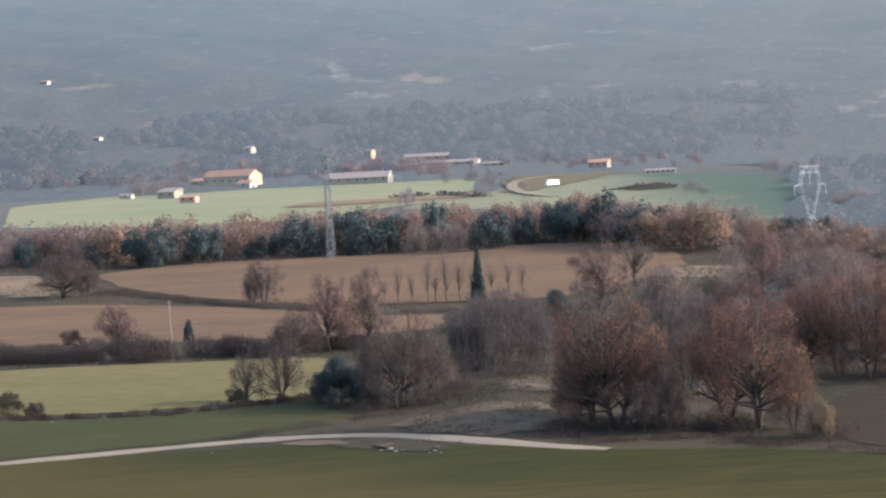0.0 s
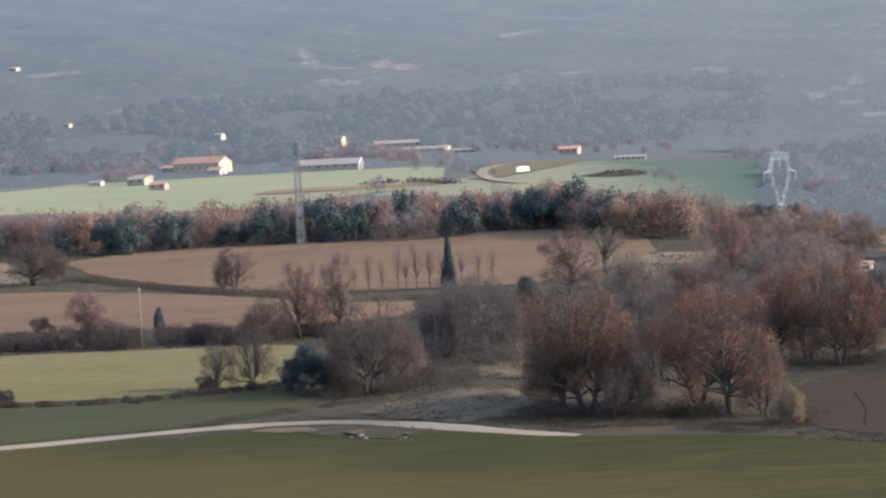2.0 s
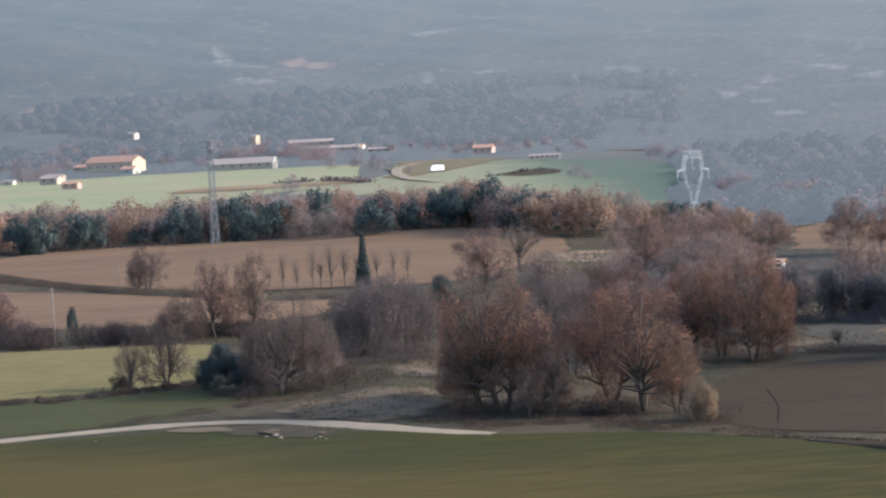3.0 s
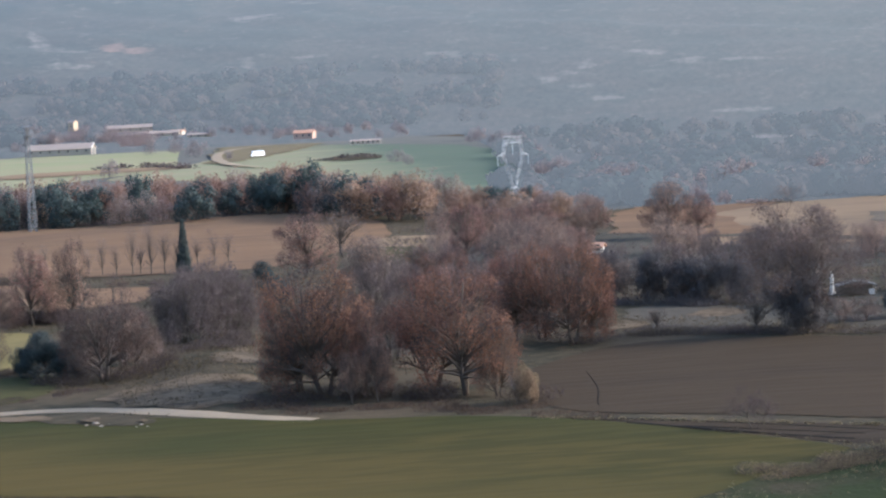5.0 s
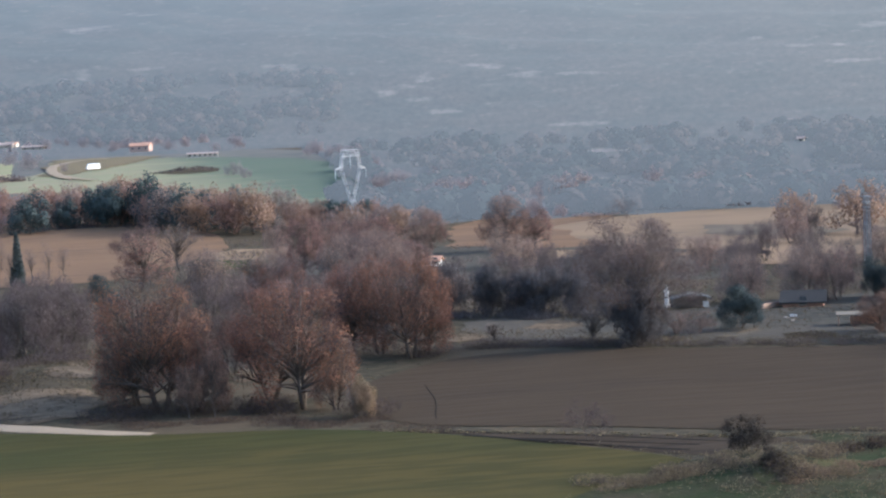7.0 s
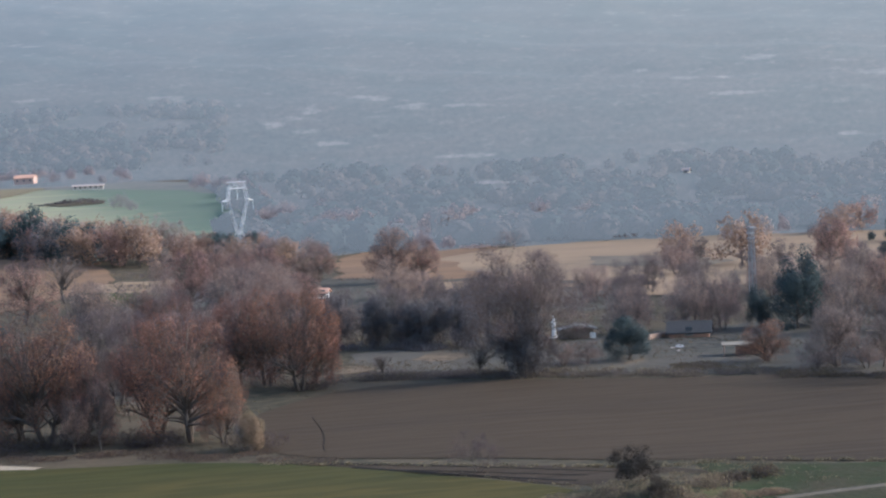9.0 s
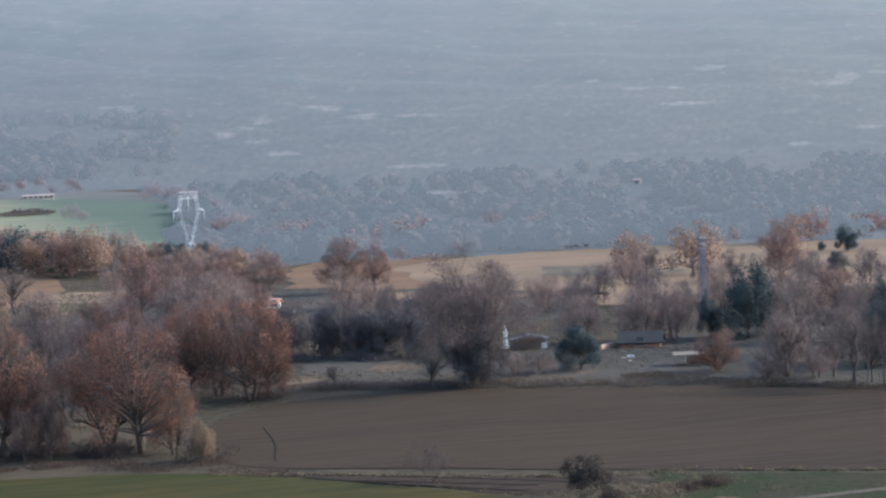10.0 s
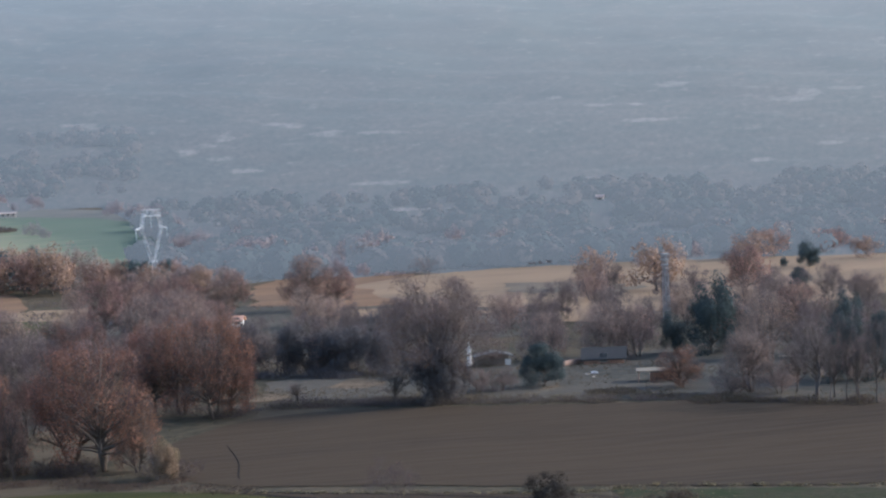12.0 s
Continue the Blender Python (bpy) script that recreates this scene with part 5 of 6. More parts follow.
thicket("field_hedge", [(-79.8, 524.8), (-59.1, 483.4), (-40.4, 449.3), (-24.8, 431.2)], 1.5, 4.0, 220, SHRUB_LEAF, "low dark hedge along the ploughed terrace", seed=52, leaf=0.09, twigs=0.55)
thicket("terrace_edge", [(-9.3, 413.2), (-3.1, 412.9), (4.2, 411.8)], 1.2, 3.0, 180, DRY_GRASS, "dry grass on the edge of a terrace", seed=53, leaf=0.09, twigs=0.55)
thicket("meadow_edge", [(-58.0, 275.5), (-44.5, 272.8), (-34.3, 273.5), (-26.4, 278.2), (-16.9, 283.9)], 1.1, 2.2, 300, SHRUB_LEAF, "low brambles along the meadow's edge", seed=54, gaps=0.25, leaf=0.09, twigs=0.55)
thicket("oak_edge", [(8.1, 233.9), (17.2, 229.3), (25.5, 226.9), (34.2, 220.2), (40.2, 211.6)], 0.5, 5.0, 520, RUSSET_GRASS, "dry grass below the oaks", seed=55, leaf=0.07, twigs=0.6)
thicket("scrub_edge", [(50.5, 273.5), (60.0, 277.5), (73.7, 273.6), (85.4, 264.0), (100.2, 252.1)], 1.0, 5.0, 320, DRY_GRASS, "dry scrub along the ploughed field", seed=56, leaf=0.08, twigs=0.6)
thicket("oak_undergrowth", [(40.5, 291.0), (47.0, 283.0), (52.0, 275.5), (57.5, 274.0)], 1.9, 7.0, 120, BRUSH, "dark tangled undergrowth beneath the oaks", seed=81, leaf=0.1)
thicket("field_bank", [(57.0, 281.0), (61.6, 278.0), (68.0, 273.8), (74.0, 269.2), (80.1, 265.3), (89.1, 259.8), (98.1, 254.9), (107.8, 250.2), (116.8, 240.4), (124.0, 233.5)], 1.0, 3.6, 90, BRUSH, "rough brown grass and brush on the bank above the ploughed field", seed=83, leaf=0.09, twigs=0.3)
thicket("bank_tussocks", [(47.0, 174.5), (53.3, 177.2), (57.5, 175.2), (62.5, 172.4), (66.0, 175.5), (69.8, 178.6)], 1.2, 2.6, 420, TAN_GRASS, "sunlit tussocks of dry tan grass on the near bank", seed=84, leaf=0.06, twigs=0.35, gaps=0.25)
thicket("gully_brambles", [(46.0, 171.1), (51.1, 174.0), (56.1, 175.0), (60.2, 172.8), (63.1, 170.3), (67.0, 169.7)], 0.9, 3.2, 390, TAN_GRASS, "dry brambles and grass on a stony bank", seed=57, leaf=0.05, twigs=0.2)
thicket("oak_thicket", [(12.1, 241.3), (17.8, 237.1), (23.9, 238.0), (30.4, 233.0), (35.2, 226.3)], 1.8, 6.0, 420, SHRUB_LEAF, "brown undergrowth between the oaks", seed=58, leaf=0.09, twigs=0.55)
thicket("right_thicket", [(95.0, 266.4), (101.6, 256.2), (107.1, 250.0), (112.9, 241.9), (121.7, 233.6)], 0.9, 5.0, 380, SHRUB_LEAF, "low brown brush along the ploughed field", seed=59, leaf=0.1, twigs=0.6)
thicket("clearing_brush", [(62.3, 282.2), (69.3, 274.5), (77.7, 268.0), (87.2, 261.1), (94.5, 261.0)], 1.0, 7.0, 260, BRUSH, "low dry brush in front of the clearing", seed=60, gaps=0.3, leaf=0.09, twigs=0.6)
thicket("wood_floor", [(31.1, 297.0), (41.5, 295.8), (49.6, 289.5)], 1.8, 10.0, 260, BRUSH, "undergrowth behind the oaks", seed=61, leaf=0.1)
thicket("grey_thicket", [(-2.0, 302.0), (5.5, 297.0), (14.6, 300.4)], 2.2, 6.0, 260, BRUSH, "undergrowth below the grey trees", seed=62, leaf=0.1)
thicket("left_thicket", [(-13.6, 273.6), (-8.0, 268.7), (-2.6, 269.2), (1.6, 279.1)], 2.0, 5.0, 300, SHRUB_LEAF, "brambles round the oaks on the bank", seed=63, leaf=0.09, twigs=0.55)
thicket("belt_floor", [(-135.6, 640.7), (-97.7, 624.2), (-60.4, 627.2), (-13.3, 630.4), (17.7, 607.8), (46.1, 582.7), (71.6, 554.9)], 1.2, 10.0, 26, BRUSH, "undergrowth of the wooded belt", seed=64, leaf=0.3)
thicket("dark_brush", [(61.4, 323.2), (71.7, 313.0), (83.3, 301.2)], 1.9, 8.0, 260, DUSK_LEAF, "dark undergrowth behind the clearing", seed=65, leaf=0.13)
thicket("wheat_hedge", [(71.2, 946.2), (86.5, 957.2), (98.1, 942.8)], 2.2, 8.0, 16, BRUSH, "low brown hedge across the wheat field", seed=66, leaf=0.6)
thicket("wheat_hedge_b", [(-19.6, 988.9), (0.2, 1000.8), (19.2, 951.0)], 2.6, 9.0, 16, BRUSH, "low brown hedge across the wheat field", seed=67, leaf=0.6)
thicket("bank_grass_line", [(49.0, 173.1), (53.1, 175.7), (57.3, 176.6), (59.9, 175.6)], 0.9, 3.0, 840, DRY_GRASS, "tan dry grass on the near bank", seed=68, leaf=0.05, twigs=0.2)
thicket("bank_brush", [(60.3, 172.5), (61.4, 170.3), (61.7, 168.0)], 1.3, 2.2, 420, SHRUB_LEAF, "dark brush in a fold of the bank", seed=69, leaf=0.1)
thicket("bank_brush_b", [(68.1, 180.1), (72.4, 182.0), (76.6, 182.0)], 1.2, 2.6, 360, SHRUB_LEAF, "dark brush along the near bank", seed=70, leaf=0.1)
thicket("bank_grass_b", [(60.6, 166.9), (65.1, 169.8), (70.1, 172.8), (75.0, 173.9)], 0.7, 2.6, 600, TAN_GRASS, "dry grass beside the near road", seed=71, leaf=0.05, twigs=0.2)
thicket("furrow_grass", [(36.0, 212.8), (46.6, 205.6), (55.9, 199.9), (67.4, 192.6), (77.1, 192.8), (93.7, 180.4)], 0.35, 1.2, 80, DRY_GRASS, "thin dry grass on the edge of the ploughed field", seed=72, leaf=0.1, gaps=0.3)
thicket("stubble_hedge", [(137.2, 548.8), (157.7, 558.9), (178.4, 556.7), (198.7, 552.5), (219.8, 542.4), (250.3, 539.7), (283.5, 528.4)], 1.2, 8.0, 24, FAR_LEAF, "thin haze-tinted pinkish hedge above the stubble field", seed=73, leaf=0.3, gaps=0.4)
thicket("stubble_scrub", [(138.2, 403.0), (140.6, 400.6), (143.0, 398.0)], 1.5, 2.2, 700, DUSK_LEAF, "dark clump of scrub in the stubble", seed=75, leaf=0.1)
thicket("track_verge", [(-26.3, 248.5), (-20.4, 253.5), (-14.3, 259.6), (-9.2, 262.7), (-5.2, 263.3)], 0.5, 3.2, 320, RUSSET_GRASS, "dark reddish grass and brambles beside the track", seed=74, leaf=0.05, twigs=0.7)


def tufts(name, bearings, first, last, count, mat, label, seed, tall, leaf):
    """Low brush and dry grass strewn over open ground, in drifts."""
    rnd = np.random.default_rng(seed)
    a = np.radians(rnd.uniform(*bearings, count))
    d = np.sqrt(rnd.uniform(first ** 2, last ** 2, count))
    x, y = np.sin(a) * d, np.cos(a) * d
    drift = np.sin(x / 9 + 1.3 * np.sin(y / 23)) * np.sin(y / 15 + x / 31) + 0.5 * np.sin(x / 4 + y / 7) + rnd.normal(0, 0.3, count)
    keep = drift > 0.1
    for ring in CLEAR:
        p = np.array(ring)
        q = np.roll(p, -1, 0)
        odd = np.zeros(count, int)
        for (x0, y0), (x1, y1) in zip(p, q):
            odd += ((y0 > y) != (y1 > y)) & (x < (x1 - x0) * (y - y0) / (y1 - y0 + 1e-9) + x0)
        keep &= odd % 2 == 0
    x, y = x[keep], y[keep]
    n, per = len(x), 7
    size = rnd.uniform(0.5, 1.3, n) * tall
    spread = rnd.normal(0, 0.6, (n, per, 3)) * size[:, None, None]
    at = np.column_stack([x, y, height(x, y)])[:, None] + spread * [1, 1, 0]
    at[:, :, 2] += np.abs(spread[:, :, 2]) + 0.1
    lv, lf = leaf_faces(rnd, at.reshape(-1, 3), leaf)
    me = bpy.data.meshes.new(name)
    me.from_pydata(lv.tolist(), [], lf.tolist())
    me.materials.append(mat)
    tagged(new(name, me), label, "brush", kind="stuff")


CLEAR = FIELD_RINGS
tufts("pasture_brush", (-1, 29), 228, 340, 14000, SHRUB_LEAF, "low dark brush strewn over the rough pasture", 71, 0.35, 0.08)
tufts("clearing_scrub", (2, 29), 330, 540, 14000, BRUSH, "low dark scrub between the trees", 76, 0.6, 0.14)
tufts("pasture_grass", (-1, 29), 228, 420, 16000, DRY_GRASS, "dry pale grass strewn over the rough pasture", 72, 0.25, 0.08)
tufts("slope_grass", (-12, 12), 440, 660, 11000, DRY_GRASS, "dry grass between the ploughed fields", 73, 0.4, 0.14)
tufts("edge_brush", (-12, 3), 260, 460, 8000, SHRUB_LEAF, "low brush between the fields", 74, 0.4, 0.12)
tufts("verge_brush", (13, 29), 150, 200, 1800, SHRUB_LEAF, "low brown and green brush on the near verge", 77, 0.25, 0.06)
tufts("bank_grass", (14, 29), 168, 206, 4000, DRY_GRASS, "dry grass along the near bank", 75, 0.25, 0.07)


def hill_woods(seed, count, mat, label, tall, thick_from, shift):
    """Scattered trees and woods of the far slope, small dense crowns joined into one mesh."""
    rnd = np.random.default_rng(seed)
    b = np.radians(rnd.uniform(-12.5, 29.5, count))
    west = np.degrees(b) < 9
    first = np.where(west, -0.015, -0.056)
    rise = first + np.where(west, 0.026, 0.034) * rnd.uniform(0, 1, count) ** 1.3
    steps = np.arange(565, 3300, 8.0)
    sx, sy = np.sin(b)[:, None] * steps, np.cos(b)[:, None] * steps
    up = np.maximum.accumulate((height(sx, sy) - EYE) / steps, axis=1)
    d = steps[np.argmax(up > rise[:, None], axis=1)] + rnd.uniform(-6, 6, count)
    x, y = np.sin(b) * d, np.cos(b) * d
    cover = wood_cover(np.degrees(b) + shift, rise * 57.3) + rnd.normal(0, 0.3, count)
    keep = (cover > thick_from) & (d > np.where(west, 1420, 578)) & (d < 3200)
    for hx, hy in ((-144.6, 1734.7), (-47.4, 1599.8), (-16.0, 1540.8), (0.0, 1540.8), (10.5, 1470.0), (22.7, 1471.0), (34.8, 1401.0), (-402.5, 2348.8), (336.2, 891.0), (-281.0, 1879.0)):
        keep &= (np.abs(np.degrees(b - math.atan2(hx, hy))) > 0.45) | (d > math.hypot(hx, hy) + 5) | (d < math.hypot(hx, hy) - 320)
    x, y, d = x[keep], y[keep], d[keep]
    n, per = len(x), 90
    h = rnd.uniform(*tall, n) * np.clip(d / 1500, 0.7, 1.1)
    wide = h * rnd.uniform(0.45, 0.75, n)
    way = unit(rnd.normal(size=(n, per, 3)) + [0, -0.25, 0.25])
    lump = 1 + 0.18 * np.sin(way[:, :, 0] * 5 + rnd.uniform(0, 6, n)[:, None]) * np.sin(way[:, :, 2] * 4 + 1)
    at = np.column_stack([x, y, height(x, y) + h * 0.48])[:, None] + way * lump[:, :, None] * np.column_stack([wide, wide, h * 0.5])[:, None]
    size = np.repeat(wide * 0.3, per)
    lv, lf = leaf_faces(rnd, at.reshape(-1, 3), size, way.reshape(-1, 3), 0.15)
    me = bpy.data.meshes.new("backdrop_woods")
    me.from_pydata(lv.tolist(), [], lf.tolist())
    me.materials.append(mat)
    tagged(new("backdrop_woods", me), label, "woods", kind="stuff")


# low albedo and raised emission paint haze over the slope's woods
hill_woods(91, 2600, painted_haze(material("hill_evergreen", ((0.013, 0.017, 0.016), (0.016, 0.019, 0.018), (0.011, 0.015, 0.015)), 0.01, 0.1, 0.95, vary=0.03, island=True), 1.3), "dark blue-green woods on the hazy backdrop slope", (6, 11), 0.1, 0.0)
hill_woods(92, 4200, painted_haze(material("hill_bare_wood", ((0.036, 0.027, 0.025), (0.029, 0.024, 0.023), (0.042, 0.03, 0.027)), 0.01, 0.1, 0.95, vary=0.03, island=True), 1.29), "bare brown woods on the hazy backdrop slope", (5, 10), -0.1, 0.35)


# ---- masts and poles ----
def part(name, bm, mat, parent, label=""):
    me = bpy.data.meshes.new(name)
    bm.to_mesh(me)
    bm.free()
    me.materials.append(mat)
    ob = new(name, me)
    ob.parent = parent
    return tagged(ob, label) if label else ob


def bars(name, lines, r, mat, parent, label=""):
    """Angle bars as slim square tubes joined into one part."""
    t = Tubes()
    for p, q in lines:
        t.add([p, q], [r * 1.15, r * 1.15], 4)
    ob = mesh_object(name, t.v, t.f, mat, parent)
    return tagged(ob, label) if label else ob


def lattice(corners_a, corners_b, steps):
    """Zigzag bracing between two square ends given by four corners each."""
    a, b = np.array(corners_a, float), np.array(corners_b, float)
    out = []
    for k in range(4):
        m = (k + 1) % 4
        for s in range(steps):
            p, q = s / steps, (s + 1) / steps
            lo, hi = (k, m) if s % 2 else (m, k)
            out.append((a[lo] + (b[lo] - a[lo]) * p, a[hi] + (b[hi] - a[hi]) * q))
            out.append((a[lo] + (b[lo] - a[lo]) * q, a[hi] + (b[hi] - a[hi]) * q))
    return out


def square(w, dep, z, cx=0.0):
    return [(cx - w / 2, -dep / 2, z), (cx + w / 2, -dep / 2, z), (cx + w / 2, dep / 2, z), (cx - w / 2, dep / 2, z)]


def chords(a, b):
    return list(zip(np.array(a, float), np.array(b, float)))


def insulator(parent, x, y, z, length):
    t = Tubes()
    n = 9
    pts, rad = [], []
    for k in range(2 * n):
        pts.append((x, y, z - length * k / (2 * n - 1)))
        rad.append(0.12 if k % 2 else 0.05)
    t.add(pts, rad, 8)
    return tagged(mesh_object("insulator", t.v, t.f, PORCELAIN, parent), "glass insulator string")


def cat_pylon(x, y, tall, turn):
    """A Y-shaped lattice pylon with an open window under its bridge."""
    k = tall / 22.0
    root = new("transmission_pylon")
    base, waist = square(4.6 * k, 4.6 * k, -0.4), square(1.5 * k, 1.5 * k, 8.4 * k)
    for i in range(4):
        bars("leg", [(base[i], waist[i])], 0.046 * k, STEEL, root)
    bars("leg_bracing", lattice(base, waist, 3), 0.028 * k, STEEL, root)
    bars("waist", chords(waist, waist[1:] + waist[:1]), 0.06 * k, STEEL, root)
    for side in (-1, 1):
        foot, top = square(0.4 * k, 0.9 * k, 8.4 * k, side * 0.4 * k), square(0.55 * k, 0.9 * k, 17.0 * k, side * 3.0 * k)
        limb = bars("limb", chords(foot, top), 0.036 * k, STEEL, root)
        bars("bracing", lattice(foot, top, 4), 0.02 * k, STEEL, limb)
        head = square(0.6 * k, 1.0 * k, 21.0 * k, side * 2.3 * k)
        horn = bars("horn", chords(top, head), 0.06 * k, STEEL, root)
        bars("bracing", lattice(top, head, 2), 0.022 * k, STEEL, horn)
        tip = np.array((side * 4.9 * k, 0, 16.9 * k))
        arm = bars("crossarm", [(np.array(p), tip) for p in top] + [((side * 2.6 * k, s * 0.6 * k, 17.6 * k), tip) for s in (-1, 1)] + [((side * 3.7 * k, -0.4 * k, 17 * k), (side * 3.7 * k, 0.4 * k, 17 * k))], 0.06 * k, STEEL, root)
        insulator(root, side * 4.8 * k, 0, 16.8 * k, 2.4 * k)
    lo, hi = 20.2 * k, 21.9 * k
    beam = []
    for dep in (-0.5 * k, 0.5 * k):
        beam += [((-2.6 * k, dep, lo), (2.6 * k, dep, lo)), ((-2.8 * k, dep, hi), (2.8 * k, dep, hi))]
        for s in range(6):
            p, q = -2.6 * k + s * 0.87 * k, -2.6 * k + (s + 1) * 0.87 * k
            beam.append(((p, dep, lo if s % 2 else hi), (q, dep, hi if s % 2 else lo)))
    bars("bridge", beam, 0.05 * k, STEEL, root)
    insulator(root, 0, 0, lo, 3.0 * k)
    root.matrix_basis = pose(x, y, float(height(x, y)), 0, 0, turn)
    return tagged(root, "Y-shaped galvanised lattice pylon rising above the trees", "pylon")


def lattice_mast(x, y, tall, foot, head, turn, label, rows):
    """A slim tapering lattice mast with short crossarms round its head."""
    root = new("lattice_mast")
    a, b = square(foot, foot, -0.3), square(head, head, tall)
    r = 0.06 + foot * 0.02
    for i in range(4):
        bars("corner_post", [(a[i], b[i])], r, DULL_STEEL, root)
    bars("bracing", lattice(a, b, rows), r * 0.6, DULL_STEEL, root)
    for z in (tall, tall * 0.92, tall * 0.845):
        w = head * 2.1
        bars("crossarm", [((-w / 2, s * head * 0.55, z), (w / 2, s * head * 0.55, z)) for s in (-1, 1)] + [((e * w / 2, -head * 0.55, z), (e * w / 2, head * 0.55, z)) for e in (-1, 1)], r * 1.3, DULL_STEEL, root)
    panel = Tubes()
    panel.add([(0, 0, tall * 0.86), (0, 0, tall * 0.985)], [head * 0.36, head * 0.36], 4)
    tagged(mesh_object("equipment_box", panel.v, panel.f, POLE_WOOD, root), "grey equipment box")
    root.matrix_basis = pose(x, y, float(height(x, y)), 0, 0, turn)
    return tagged(root, label, "mast")


def pole(x, y, tall, r=0.14):
    root = new("utility_pole")
    t = Tubes()
    t.add([(0, 0, -0.4), (0, 0, tall * 0.5), (0, 0, tall)], [r, r * 0.85, r * 0.7], 8)
    mesh_object("post", t.v, t.f, POLE_WOOD, root, True)
    c = Tubes()
    c.add([(-0.5, 0, tall - 0.35), (0.5, 0, tall - 0.35)], [0.06, 0.06], 4)
    mesh_object("crossarm", c.v, c.f, POLE_WOOD, root)
    root.matrix_basis = pose(x, y, float(height(x, y)), 0, 0, 20)
    return tagged(root, "weathered wooden utility pole beside the hedge", "pole")


cat_pylon(88.7, 541.3, 20.3, 24)
lattice_mast(-30.5, 613.2, 28.2, 1.9, 0.9, 20, "slim galvanised lattice mast before the wooded belt", 16)
lattice_mast(146.2, 357.8, 11.8, 0.9, 0.6, 15, "slim galvanised lattice mast among bare trees", 10)
pole(-42.2, 343.9, 9.2)
pole(-44.5, 477.1, 4.6, 0.1)


# ---- buildings ----
def wall_paint(name, rgb):
    r, g, b = rgb
    return material(name, (rgb, (r * 0.8, g * 0.8, b * 0.8), (r * 0.9, g * 0.86, b * 0.8)), 0.3, 2.0, 0.9, 0.02)


CREAM = wall_paint("cream_plaster", (0.54, 0.43, 0.32))
WHITE = wall_paint("white_plaster", (0.72, 0.69, 0.65))
PALE_WALL = wall_paint("weathered_plaster", (0.50, 0.45, 0.39))
GREY_WALL = wall_paint("grey_stucco", (0.36, 0.33, 0.30))
BRICK = wall_paint("reddish_brick", (0.46, 0.33, 0.28))
STONE = wall_paint("rubble_stone", (0.40, 0.35, 0.29))
TERRACOTTA = material("terracotta_tiles", ((0.46, 0.26, 0.18), (0.38, 0.22, 0.155), (0.52, 0.32, 0.23)), 0.3, 1.5, 0.9, 0.05)
PALE_ROOF = material("fibre_cement_roof", ((0.33, 0.27, 0.235), (0.28, 0.235, 0.21), (0.37, 0.29, 0.245)), 0.2, 1.5, 0.9, 0.03)
ORANGE_BRICK = wall_paint("orange_brick", (0.48, 0.27, 0.19))
PINK_STONE = wall_paint("pinkish_masonry", (0.36, 0.25, 0.19))
GREY_ROOF = material("dark_felt_roof", ((0.055, 0.052, 0.05), (0.042, 0.04, 0.04), (0.068, 0.064, 0.06)), 0.4, 3, 0.95, 0.02)
GLASS_DARK = material("dark_opening", ((0.08, 0.078, 0.078), (0.06, 0.06, 0.062), (0.1, 0.095, 0.09)), 1, 4, 0.3)
BALE_FILM = material("white_bale_film", ((0.93, 0.93, 0.92), (0.9, 0.9, 0.9), (0.95, 0.95, 0.95)), 0.5, 3, 0.35, 0.02)
PLASTIC = material("white_plastic_wrap", ((0.21, 0.21, 0.207), (0.186, 0.186, 0.186), (0.222, 0.222, 0.219)), 0.5, 3, 0.45, 0.05)


def block(x0, y0, z0, x1, y1, z1):
    bm = bmesh.new()
    bmesh.ops.create_cube(bm, size=1)
    bmesh.ops.scale(bm, vec=(x1 - x0, y1 - y0, z1 - z0), verts=bm.verts)
    bmesh.ops.translate(bm, vec=((x0 + x1) / 2, (y0 + y1) / 2, (z0 + z1) / 2), verts=bm.verts)
    return bm


